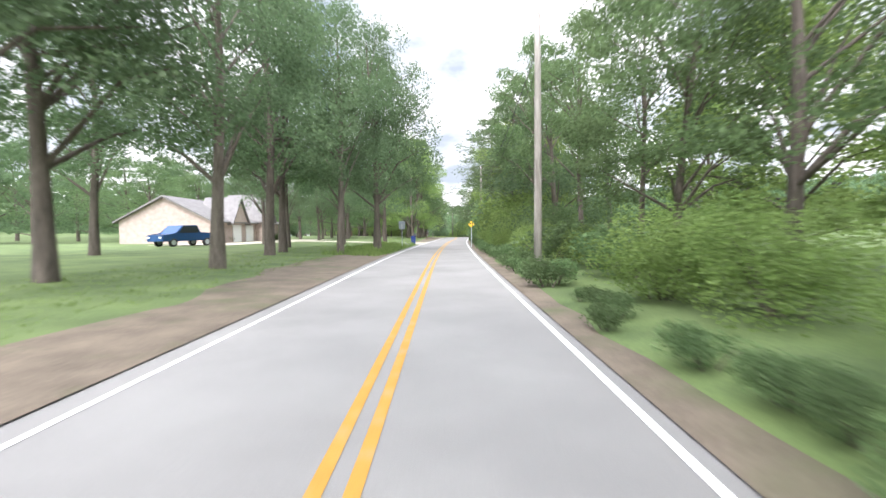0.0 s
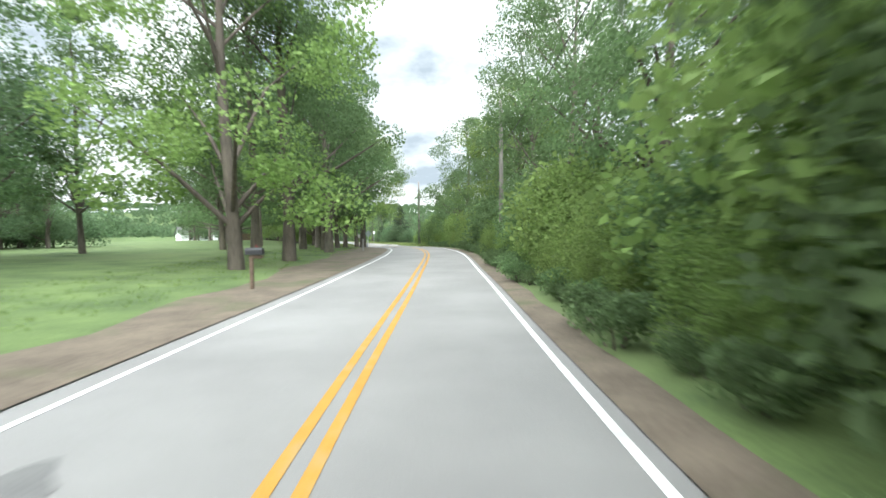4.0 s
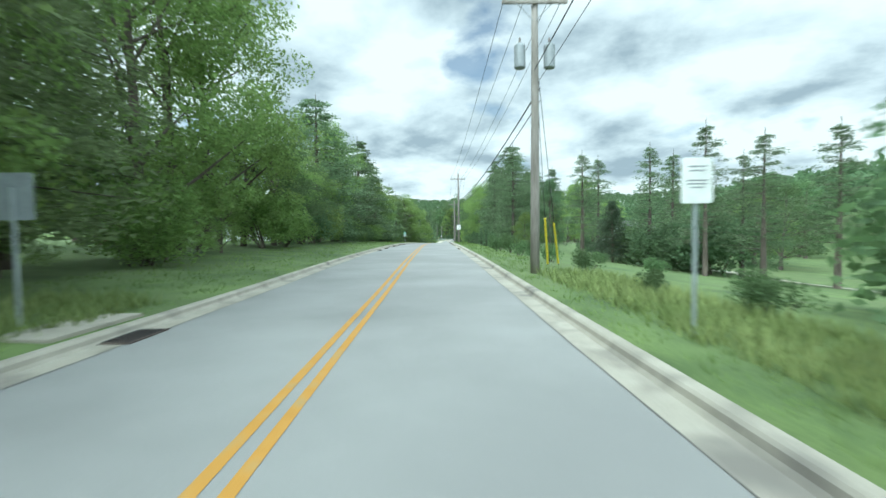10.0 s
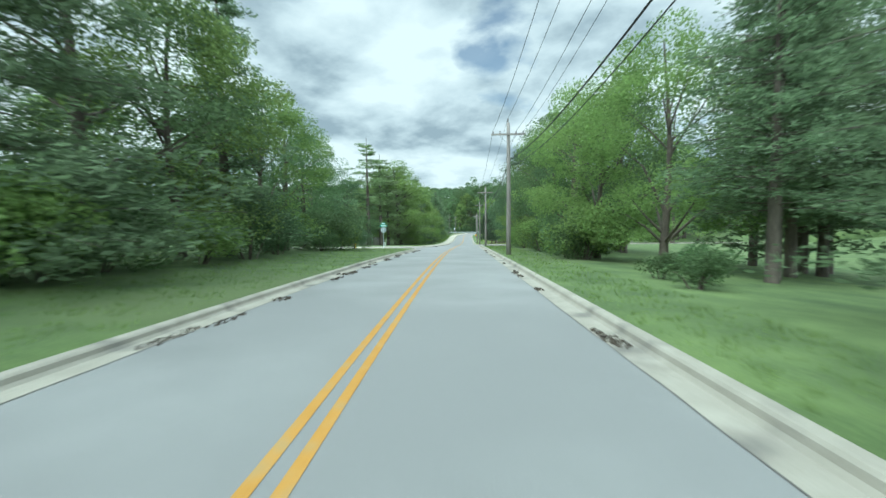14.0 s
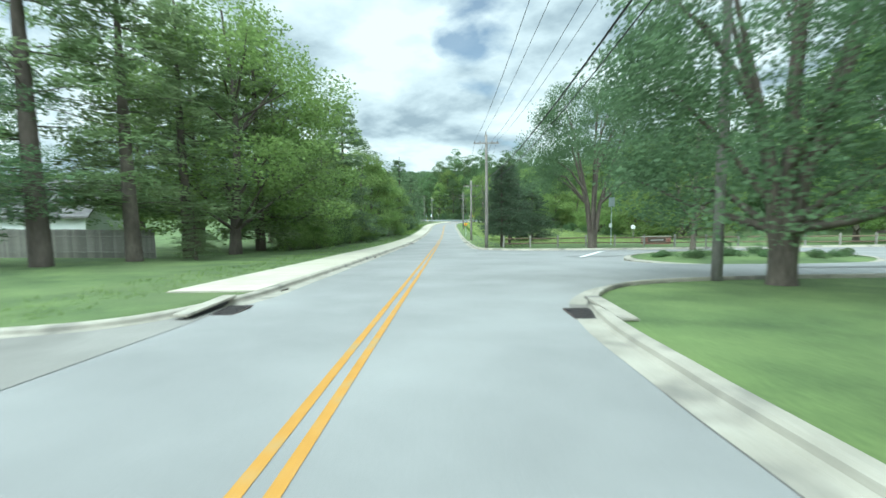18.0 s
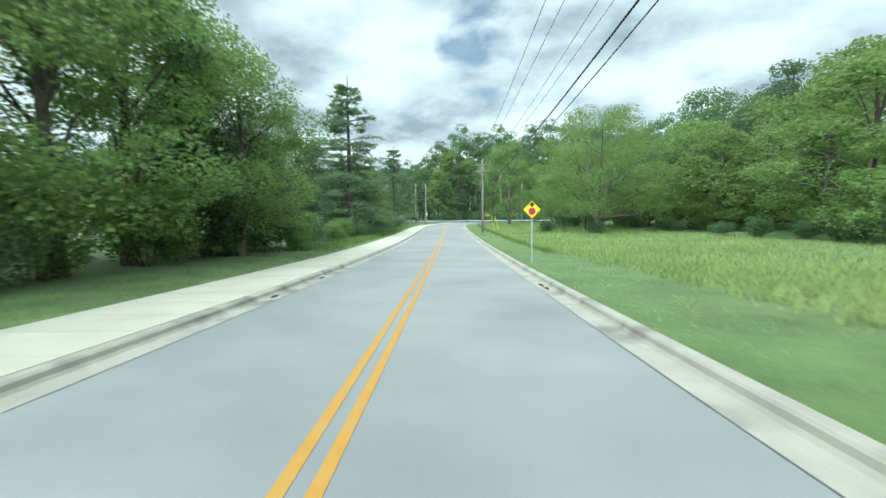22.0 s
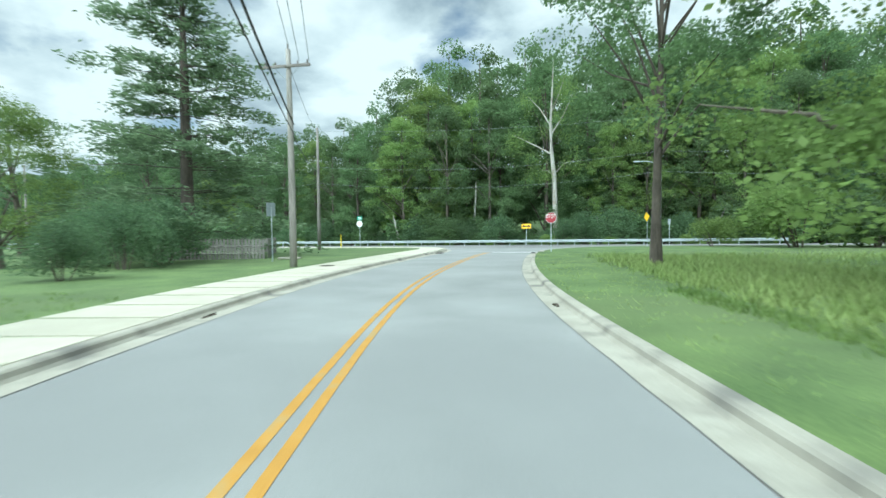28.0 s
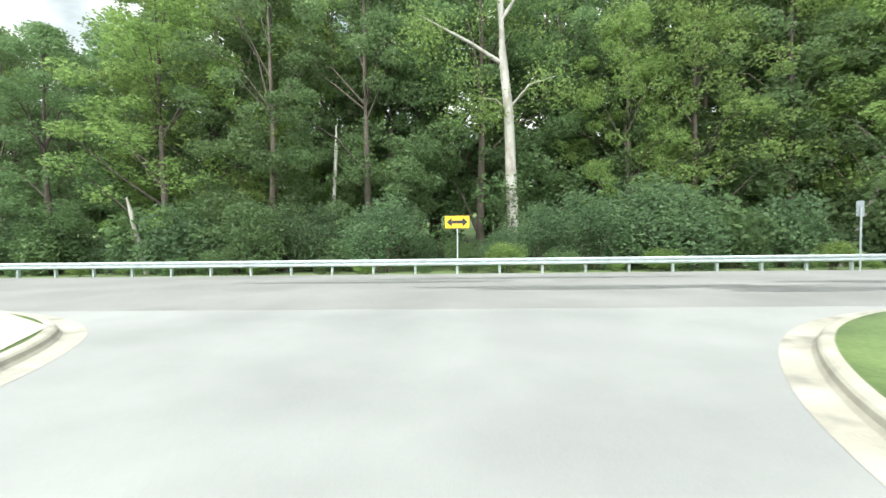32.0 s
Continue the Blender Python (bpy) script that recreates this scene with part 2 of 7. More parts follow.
M["zinc"] = material("zinc", (0.38, 0.42, 0.44), (0.56, 0.60, 0.62), 4, 0.45, 0.1, 0.6, 40)
M["sign_yellow"] = plain("sign_yellow", (0.85, 0.52, 0.02), 0.45)
M["sign_white"] = plain("sign_white", (0.72, 0.74, 0.72), 0.45)
M["sign_red"] = plain("sign_red", (0.34, 0.035, 0.05), 0.45)
M["sign_green"] = plain("sign_green", (0.03, 0.25, 0.17), 0.45)
M["sign_black"] = plain("sign_black", (0.02, 0.02, 0.022), 0.5)
M["sign_back"] = material("sign_back", (0.22, 0.25, 0.26), (0.34, 0.37, 0.38), 5, 0.5, 0.1, 0.4, 40)
M["black"] = plain("black", (0.015, 0.015, 0.017), 0.55)
M["blue_plastic"] = plain("blue_plastic", (0.02, 0.045, 0.22), 0.45)
M["marker_yellow"] = plain("marker_yellow", (0.7, 0.55, 0.03), 0.5)
M["cable"] = plain("cable", (0.02, 0.02, 0.02), 0.6)
M["steel_grey"] = plain("steel_grey", (0.26, 0.28, 0.29), 0.5, 0.3)
M["insulator"] = plain("insulator", (0.14, 0.12, 0.11), 0.3)
M["siding_beige"] = material("siding_beige", (0.27, 0.25, 0.232), (0.37, 0.345, 0.32), 1.5, 0.8, 0.2, 0, 20)
M["siding_white"] = material("siding_white", (0.62, 0.64, 0.62), (0.76, 0.77, 0.75), 1.5, 0.7, 0.1, 0, 20)
M["brick_red"] = material("brick_red", (0.15, 0.065, 0.048), (0.26, 0.115, 0.085), 4, 0.9, 0.3, 0, 25, vary=0.15)
M["roof"] = material("roof", (0.08, 0.078, 0.078), (0.17, 0.162, 0.16), 2, 0.9, 0.5, 0, 18, vary=0.1)
M["pink_brick"] = material("pink_brick", (0.30, 0.235, 0.205), (0.44, 0.36, 0.315), 2.5, 0.9, 0.3, 0, 22)
M["pale_roof"] = material("pale_roof", (0.125, 0.117, 0.115), (0.2, 0.19, 0.186), 2, 0.9, 0.5, 0, 18)
M["window_glass"] = plain("window_glass", (0.03, 0.035, 0.04), 0.08)
M["trim_white"] = plain("trim_white", (0.72, 0.72, 0.70), 0.6)
M["car_blue"] = plain("car_blue", (0.03, 0.08, 0.2), 0.25, 0.3)
M["rubber"] = plain("rubber", (0.02, 0.02, 0.02), 0.8)
M["iron"] = material("iron", (0.05, 0.04, 0.035), (0.12, 0.09, 0.075), 5, 0.8, 0.4, 0.3, 30)
M["rock"] = material("rock", (0.15, 0.14, 0.13), (0.32, 0.31, 0.29), 3, 0.95, 0.7, 0, 14)

# ---- road line ----
# x, y and height of the yellow centre line
CENTRE = [
    (-0.08, -110.4, 0.0), (-0.76, -2.4, 0.0), (-0.96, 33.6, 0.06), (-0.24, 69.6, -0.06), (0.66, 87.6, -0.06), (1.27, 105.6, -0.03),
    (0.09, 123.5, -0.28), (-3.65, 141.0, -0.67), (-9.35, 158.1, -0.92), (-15.8, 174.9, -0.99), (-22.4, 191.6, -0.98), (-35.5, 225.2, -1.38),
    (-47.85, 259.0, -2.26), (-59.6, 293.0, -3.66), (-71.3, 327.05, -5.33), (-83.0, 361.1, -6.87), (-94.6, 395.2, -7.74), (-106.3, 429.2, -7.86),
    (-112.1, 446.2, -7.74), (-117.1, 463.5, -7.70), (-119.5, 481.3, -7.74), (-119.94, 495.3, -7.74),
]


def spline(points):
    p = np.array(points, float)
    p = np.vstack([2 * p[0] - p[1], p, 2 * p[-1] - p[-2]])
    k = np.r_[0, np.cumsum(np.sqrt(np.linalg.norm(np.diff(p, axis=0), axis=1)))]
    out = []
    for i in range(1, len(p) - 2):
        for t in np.linspace(k[i], k[i + 1], 60, endpoint=False):
            a1 = (k[i] - t) / (k[i] - k[i - 1]) * p[i - 1] + (t - k[i - 1]) / (k[i] - k[i - 1]) * p[i]
            a2 = (k[i + 1] - t) / (k[i + 1] - k[i]) * p[i] + (t - k[i]) / (k[i + 1] - k[i]) * p[i + 1]
            a3 = (k[i + 2] - t) / (k[i + 2] - k[i + 1]) * p[i + 1] + (t - k[i + 1]) / (k[i + 2] - k[i + 1]) * p[i + 2]
            b1 = (k[i + 1] - t) / (k[i + 1] - k[i - 1]) * a1 + (t - k[i - 1]) / (k[i + 1] - k[i - 1]) * a2
            b2 = (k[i + 2] - t) / (k[i + 2] - k[i]) * a2 + (t - k[i]) / (k[i + 2] - k[i]) * a3
            out.append((k[i + 1] - t) / (k[i + 1] - k[i]) * b1 + (t - k[i]) / (k[i + 1] - k[i]) * b2)
    return np.array(out + [p[-2]])


_line = spline(CENTRE)
_arc = np.r_[0, np.cumsum(np.hypot(*np.diff(_line[:, :2], axis=0).T))]
_arc -= np.interp(1.6, _line[:, 1], _arc)
S_END = _arc[-1]
_tan = np.gradient(_line[:, :2], axis=0)
_head = np.unwrap(np.arctan2(_tan[:, 1], _tan[:, 0]))
FAR_HEAD = radians(104)


def heading(s):
    return float(np.interp(s, _arc, _head))


def road_z(s):
    return float(np.interp(s, _arc, _line[:, 2]))


def at(s, l, h=0.0):
    """World place at chainage s, l metres to the right of the centre line, h over the road."""
    c = min(max(s, _arc[0]), _arc[-1])
    a = heading(c)
    x, y = np.interp(c, _arc, _line[:, 0]), np.interp(c, _arc, _line[:, 1])
    reach = float(np.interp(s, [485, 505], [60, 170]))
    near = min(max(l, -reach), reach)
    x += math.cos(a) * (s - c) + math.sin(a) * near + math.sin(FAR_HEAD) * (l - near)
    y += math.sin(a) * (s - c) - math.cos(a) * near - math.cos(FAR_HEAD) * (l - near)
    return Vector((x, y, road_z(c) + h))


# where the paved surface ends on either side, by chainage
def rounded_edge(points):
    """A curve through (s, l) points, s rising."""
    q = spline([(a, b, 0) for a, b in points])[::6, :2]
    keep = [tuple(q[0])]
    for a, b in q[1:]:
        if a > keep[-1][0] + 1e-3:
            keep.append((float(a), float(b)))
    return keep


EDGE_L = [(134, -3.2), (141, -3.85)] + rounded_edge([(283, -3.85), (288, -3.98), (292, -4.6), (296, -6.4), (298, -9.5), (298.7, -14)]) + [(299.3, -60), (313.0, -60)] + rounded_edge(
    [(313.2, -14), (313.6, -8), (314.8, -5), (318, -3.95), (322, -3.85)]) + rounded_edge([(503, -3.85), (507, -4.05), (510.6, -4.8), (513.2, -6.3), (514.8, -8.9), (515.4, -13)]) + [(515.6, -160), (524.6, -160), (525, -3.85)]
EDGE_R = [(138, 2.66), (150, 4.0)] + rounded_edge([(311, 4.0), (314.5, 4.15), (317.6, 4.8), (320.2, 6.6), (321.4, 10), (321.8, 20)]) + [(322.1, 60), (344.2, 60)] + rounded_edge(
    [(344.6, 20), (345.2, 10), (346.4, 6.2), (348.6, 4.5), (352, 4.0)]) + rounded_edge([(502, 4.0), (506, 4.2), (510, 5.3), (513, 7.4), (514.8, 10.6), (515.4, 15)]) + [(515.6, 160), (524.6, 160), (525, 4.0)]


def edge_l(s):
    return float(np.interp(s, [a for a, _ in EDGE_L], [b for _, b in EDGE_L]))


def edge_r(s):
    return float(np.interp(s, [a for a, _ in EDGE_R], [b for _, b in EDGE_R]))


def stations(s0, s1, step):
    """Chainages from s0 to s1, close together where the edges turn."""
    out = [s0]
    while out[-1] < s1:
        c = out[-1]
        fine = 284 <= c < 323 or 343 <= c < 353 or 500 <= c < 527
        out.append(min(s1, c + (0.25 if fine else step)))
    return np.array(out)


# lateral profiles of the ground over the road: chainages, then heights at set distances
D_LEFT = [0.0, 3.0, 8.0, 14.0, 28.0, 60.0, 140.0, 400.0]
P_LEFT = {-150: [0, 0.1, 0.35, 0.5, 0.7, 0.9, 2, 6], 40: [0, 0.12, 0.35, 0.5, 0.7, 0.9, 2, 6], 62: [0, 0.05, 0.2, 0.4, 0.6, 0.8, 2, 6],
          110: [0, 0.12, 0.3, 0.4, 0.5, 0.6, 2, 6], 140.8: [0, 0.12, 0.4, 0.6, 0.8, 1.1, 3, 8], 141.6: [0.15, 0.22, 0.45, 0.65, 0.85, 1.1, 3, 8], 150: [0.15, 0.25, 0.5, 0.7, 0.9, 1.2, 3, 8], 200: [0.15, 0.35, 0.7, 0.9, 1.1, 1.3, 3, 8],
          280: [0.15, 0.2, 0.4, 0.5, 0.6, 0.8, 3, 8], 300: [0.05, 0.05, 0.1, 0.15, 0.2, 0.4, 3, 8], 330: [0.15, 0.15, 0.2, 0.3, 0.5, 0.8, 3, 8],
          420: [0.15, 0.16, 0.3, 0.5, 0.8, 1, 3, 8], 490: [0.15, 0.16, 0.2, 0.25, 0.3, 0.5, 2, 6], 512: [0.15, 0.15, 0.15, 0.14, 0.13, 0.13, 0.5, 3]}
P_RIGHT = {-150: [0, 0.1, 0.2, 0.2, 0.2, 0.4, 3, 12], 120: [0, 0.1, 0.1, 0, -0.1, 0, 3, 14], 149.5: [0, 0.06, -0.2, -0.6, -1.4, -1.9, 2.4, 19], 150.6: [0.15, 0.08, -0.2, -0.6, -1.4, -1.9, 2.4, 19], 165: [0.15, 0.05, -0.4, -1.0, -2.2, -3.0, 2, 22],
           200: [0.15, -0.05, -0.7, -1.5, -3.0, -3.6, 3, 30], 250: [0.15, 0.05, -0.3, -0.8, -2.0, -2.8, 4, 34], 300: [0.15, 0.15, 0.1, 0, -0.3, -0.5, 8, 40],
           320: [0.03, 0.03, 0.03, 0.02, 0, 0, 10, 40], 345: [0.05, 0.05, 0.05, 0.05, 0, 0, 10, 42], 370: [0.15, 0.15, 0.0, -0.1, 0, 0.6, 12, 45],
           490: [0.15, 0.15, 0.0, 0, 0.1, 0.8, 12, 45], 512: [0.15, 0.15, 0.15, 0.14, 0.13, 0.13, 8, 40]}


def ground_h(s, l):
    """Height of the ground over the road at chainage s."""
    side, table = (-l + edge_l(s), P_LEFT) if l < 0 else (l - edge_r(s), P_RIGHT)
    keys = list(table)
    lo = max([k for k in keys if k <= s] or [keys[0]])
    hi = min([k for k in keys if k >= s] or [keys[-1]])
    f = 0 if hi == lo else (s - lo) / (hi - lo)
    d = max(side, 0.0)
    h = (1 - f) * np.interp(d, D_LEFT, table[lo]) + f * np.interp(d, D_LEFT, table[hi])
    if s > 515.4:
        c = min((s - 515.4) / 2, 1)
        flat = np.interp(s, [515.4, 525, 528, 540, 600, 900, 2500], [-0.04, -0.04, -0.3, -0.8, 4, 42, 46])
        side_rise = np.interp(abs(l), [150, 600], [0, 12])
        h = (1 - c) * h + c * (flat + side_rise)
    return float(h)


def on_ground(s, l, dz=0.0):
    p = at(s, l)
    p.z += ground_h(s, l) + dz
    return p


# ---- mesh helpers ----
def mesh_of(name, verts, faces, mat, smooth=False):
    me = bpy.data.meshes.new(name)
    me.from_pydata([tuple(v) for v in verts], [], [tuple(f) for f in faces])
    if mat:
        me.materials.append(mat)
    if smooth:
        me.polygons.foreach_set("use_smooth", [True] * len(me.polygons))
    me.update()
    return me


def from_bm(name, bm, mat, smooth=False):
    bmesh.ops.recalc_face_normals(bm, faces=bm.faces)
    me = bpy.data.meshes.new(name)
    bm.to_mesh(me)
    bm.free()
    if mat:
        me.materials.append(mat)
    if smooth:
        me.polygons.foreach_set("use_smooth", [True] * len(me.polygons))
    return me


def part(name, data, mat, parent=None, label="", m=None, smooth=False):
    """One mesh object from a bmesh or a mesh, under its thing."""
    if isinstance(data, bmesh.types.BMesh):
        data = from_bm(name, data, mat, smooth)
    ob = new(name, data)
    if parent is not None:
        ob.parent = parent
    if m is not None:
        ob.matrix_basis = m
    if label:
        ob["label"] = label
    return ob


def thing(name, label, category, m=None, group="", kind=""):
    ob = new(name)
    ob.empty_display_size = 0.3
    if m is not None:
        ob.matrix_basis = m
    return tagged(ob, label, category, group, kind)


def box(sx, sy, sz, x=0, y=0, z=0, bev=0.0, bm=None):
    """A box of that size, its base centre at x, y, z."""
    bm = bm or bmesh.new()
    r = bmesh.ops.create_cube(bm, size=1, matrix=Matrix.Translation((x, y, z + sz / 2)) @ Matrix.Diagonal((sx, sy, sz, 1)))
    if bev:
        es = list({e for v in r["verts"] for e in v.link_edges})
        bmesh.ops.bevel(bm, geom=es, offset=bev, segments=2, affect="EDGES")
    return bm


def tube(points, radii, sides=8, bm=None):
    """A tapered tube along points."""
    bm = bm or bmesh.new()
    rings = []
    n = len(points)
    for i, p in enumerate(points):
        p = Vector(p)
        d = (Vector(points[min(i + 1, n - 1)]) - Vector(points[max(i - 1, 0)])).normalized()
        q = d.to_track_quat("Z", "Y")
        rings.append([bm.verts.new(p + q @ Vector((math.cos(a) * radii[i], math.sin(a) * radii[i], 0))) for a in np.linspace(0, 2 * math.pi, sides, endpoint=False)])
    for a, b in zip(rings, rings[1:]):
        for k in range(sides):
            bm.faces.new((a[k], a[(k + 1) % sides], b[(k + 1) % sides], b[k]))
    bm.faces.new(rings[0][::-1])
    bm.faces.new(rings[-1])
    return bm


def prism(outline, depth, y0=0.0, bm=None):
    """A plate: an outline in x and z, depth thick along y from y0."""
    bm = bm or bmesh.new()
    a = [bm.verts.new((x, y0, z)) for x, z in outline]
    b = [bm.verts.new((x, y0 + depth, z)) for x, z in outline]
    bm.faces.new(a)
    bm.faces.new(b[::-1])
    for i in range(len(a)):
        j = (i + 1) % len(a)
        bm.faces.new((a[i], b[i], b[j], a[j]))
    return bm


def strip(name, s0, s1, l0, l1, h0, h1, mat, step=2.0, thick=0.0):
    """A ribbon along the road from l0 to l1, as numbers or functions of s; with sides where thick."""
    f = lambda v, s: v(s) if callable(v) else v
    vs, fs = [], []
    ss = stations(s0, s1, step)
    n = len(ss)
    for s in ss:
        vs += [at(s, f(l0, s), f(h0, s)), at(s, f(l1, s), f(h1, s))]
        if thick:
            vs += [at(s, f(l0, s), f(h0, s) - thick), at(s, f(l1, s), f(h1, s) - thick)]
    k = 4 if thick else 2
    for i in range(n - 1):
        a, b = i * k, (i + 1) * k
        fs.append((a, a + 1, b + 1, b))
        if thick:
            fs += [(a + 2, a, b, b + 2), (a + 1, a + 3, b + 3, b + 1)]
    if thick:
        e = (n - 1) * k
        fs += [(0, 2, 3, 1), (e, e + 1, e + 3, e + 2)]
    return mesh_of(name, vs, fs, mat)


def facing(s, l, turn=0.0, h=None):
    """Pose of a thing at the roadside whose front (-y) looks back along the road."""
    p = on_ground(s, l) if h is None else at(s, l, h)
    return Matrix.Translation(p) @ pose(0, 0, 0, 0, 0, math.degrees(heading(s)) - 90 + turn)


def text_mesh(name, body, size, mat, extrude=0.004):
    cu = bpy.data.curves.new(name, "FONT")
    cu.body, cu.size, cu.extrude, cu.align_x, cu.align_y = body, size, extrude, "CENTER", "CENTER"
    tmp = bpy.data.objects.new(name, cu)
    me = bpy.data.meshes.new_from_object(tmp)
    bpy.data.objects.remove(tmp)
    bpy.data.curves.remove(cu)
    me.materials.clear()
    me.materials.append(mat)
    return me


# ---- ground, one sheet to the horizon ----
def ground():
    ss = np.r_[[-2500, -1200, -600, -350, -220], stations(-150, 545, 3.0), [550, 560, 580, 610, 650, 700, 760, 820, 900, 1050, 1300, 1700, 2500]]
    offs = [0.02, 0.17, 1.0, 2.0, 3.0, 4.5, 6.0, 8.0, 10.5, 14.0, 20.0, 28.0, 40.0, 60.0, 90.0, 140.0, 220.0, 400.0, 800.0, 2500.0]
    vs, fs = [], []
    for s in ss:
        el, er = edge_l(s), edge_r(s)
        ls = [el - o for o in offs[::-1]] + [el + 0.3, 0, er - 0.3] + [er + o for o in offs]
        for i, l in enumerate(ls):
            p = at(s, l)
            if len(offs) - 1 <= i <= len(offs) + 3 and s < 524.8:
                h = -0.2
            else:
                h = ground_h(s, l) + 0.12 * min(1, max(0, (abs(l) - 8) / 10)) * noise.noise(Vector((p.x * 0.11, p.y * 0.11, 0))) * (1 if s < 512 else 0.3)
                if abs(l) > 100:
                    h += min(1, (abs(l) - 100) / 200) * 9 * noise.noise(Vector((p.x * 0.006, p.y * 0.006, 3)))
                if s > 560:
                    h += min(1, (s - 560) / 200) * 9 * noise.noise(Vector((p.x * 0.005, p.y * 0.005, 5)))
            vs.append((p.x, p.y, p.z + h))
    w = 2 * len(offs) + 3
    for i in range(len(ss) - 1):
        for k in range(w - 1):
            fs.append((i * w + k, i * w + k + 1, (i + 1) * w + k + 1, (i + 1) * w + k))
    ob = new("ground", mesh_of("ground", vs, fs, M["grass"], True))
    tagged(ob, "mown green grass verges, lawns and meadow rolling to wooded hills", "ground", kind="structure")


ground()

# ---- roads ----
S_SEAM = 139.0
tagged(part("road_1", strip("road", -150, S_SEAM, lambda s: edge_l(s) - 0.2, lambda s: edge_r(s) + 0.2, 0, 0, M["asphalt"], 2, 0.15), None), "grey asphalt country road with a patched surface", "road", kind="structure")
tagged(part("road_2", strip("road", S_SEAM, 515.6, edge_l, edge_r, 0, 0, M["pale_asphalt"], 2, 0.15), None), "pale grey asphalt street between concrete kerbs", "road", kind="structure")
tagged(part("road_3", strip("road", 515.58, 524.6, -160, 160, 0.004, 0.004, M["cross_asphalt"], 3, 0.15), None), "pale cross road at the end of the street", "road", kind="structure")


def ribbon(name, s0, s1, lc, w, mat, label, h=0.006, step=2.0):
    f = (lambda s: lc(s) - w / 2, lambda s: lc(s) + w / 2) if callable(lc) else (lc - w / 2, lc + w / 2)
    return tagged(part(name, strip(name, s0, s1, f[0], f[1], h, h, mat, step), None), label, "road marking", kind="structure")


for side in (-0.13, 0.13):
    ribbon("centre_line", -150, 505.8, side, 0.12, M["yellow_paint"], "worn yellow line of the double centre marking")
ribbon("edge_line", -150, 147, lambda s: edge_l(s) + 0.3 + 0.25 * max(0, min(1, (s - 134) / 6)), 0.1, M["white_paint"], "worn white edge line of the road")
ribbon("edge_line", -150, 135, lambda s: edge_r(s) - 0.1, 0.1, M["white_paint"], "worn white edge line of the road")
tagged(part("stop_line", strip("stop_line", 505.9, 506.3, 0.3, 3.5, 0.007, 0.007, M["white_paint"], 0.2), None), "white stop line across the lane", "road marking", kind="structure")


# ---- kerbs, sidewalk, side streets ----
def sl_curve(points, step=0.8):
    """Smooth points along a list of (s, l)."""
    p = np.array([(a, b, 0) for a, b in points], float)
    q = spline([tuple(v) for v in p])[:, :2]
    d = np.r_[0, np.cumsum(np.hypot(*np.diff(q, axis=0).T))]
    t = np.arange(0, d[-1] + step * 0.5, step)
    return np.stack([np.interp(t, d, q[:, 0]), np.interp(t, d, q[:, 1])], 1)


KERB = [(0.44, 0.004), (0.07, 0.006), (0.025, 0.05), (0.005, 0.115), (-0.03, 0.143), (-0.07, 0.153), (-0.18, 0.155), (-0.2, 0.12), (-0.2, -0.2)]


def kerb(name, points, side, label, step=1.5):
    """A concrete kerb and gutter along (s, l) points; side 1: the street lies to the right of the way along the points."""
    c = []
    for (s0, l0), (s1, l1) in zip(points, points[1:]):
        n = max(1, int(math.hypot(s1 - s0, l1 - l0) / step))
        c += [(s0 + (s1 - s0) * k / n, l0 + (l1 - l0) * k / n) for k in range(n)]
    c = np.array(c + [points[-1]])
    t = np.gradient(c, axis=0)
    t /= np.linalg.norm(t, axis=1)[:, None]
    vs, fs = [], []
    k = len(KERB)
    for (s, l), (ts, tl) in zip(c, t):
        nx, ny = -tl * side, ts * side
        for o, h in KERB:
            vs.append(at(s + nx * o, l + ny * o, h))
    for i in range(len(c) - 1):
        for j in range(k - 1):
            a, b = i * k + j, (i + 1) * k + j
            fs.append((a, a + 1, b + 1, b) if side < 0 else (a, b, b + 1, a + 1))
    return tagged(part(name, mesh_of(name, vs, fs, M["old_concrete"]), None), label, "kerb", kind="structure")


def edge_run(table, s0, s1):
    inner = [(a, b) for a, b in table if s0 < a < s1]
    f = edge_l if table is EDGE_L else edge_r
    return [(s0, f(s0))] + [(a, max(-58, min(58, b)) if a < 400 else max(-120, min(120, b))) for a, b in inner] + ([(s1, f(s1))] if abs(f(s1)) < 50 else [])


kerb("kerb_1", edge_run(EDGE_L, 141.5, 299.4), 1, "worn concrete kerb and gutter stained with leaf litter")
kerb("kerb_2", edge_run(EDGE_L, 312.9, 515.7), 1, "concrete kerb along the sidewalk")
kerb("kerb_3", edge_run(EDGE_R, 150.5, 322.2), -1, "worn concrete kerb and gutter")
kerb("kerb_4", edge_run(EDGE_R, 344.1, 515.7), -1, "pale concrete kerb beside the grass")


for f, side, s0, s1 in ((edge_l, 1, 142, 284), (edge_l, 1, 322, 502.5), (edge_r, -1, 151, 311), (edge_r, -1, 352, 501.5)):
    tagged(ribbon("gutter_joint", s0, s1, lambda s, f=f, side=side: f(s) + side * (0.45 + 0.012 * math.sin(0.7 * s) + 0.008 * math.sin(2.9 * s)), 0.016, M["grime"], "dark grimy joint between asphalt and gutter", 0.008, 1.0), category="joint")


def flat(name, outline, mat, label, h=0.02, category="road"):
    """A paved area from an outline of (s, l)."""
    bm = bmesh.new()
    f = bm.faces.new([bm.verts.new(at(s, l, h)) for s, l in outline])
    if f.normal.z < 0:
        f.normal_flip()
    bmesh.ops.triangulate(bm, faces=bm.faces)
    return tagged(part(name, bm, mat), label, category, kind="structure")


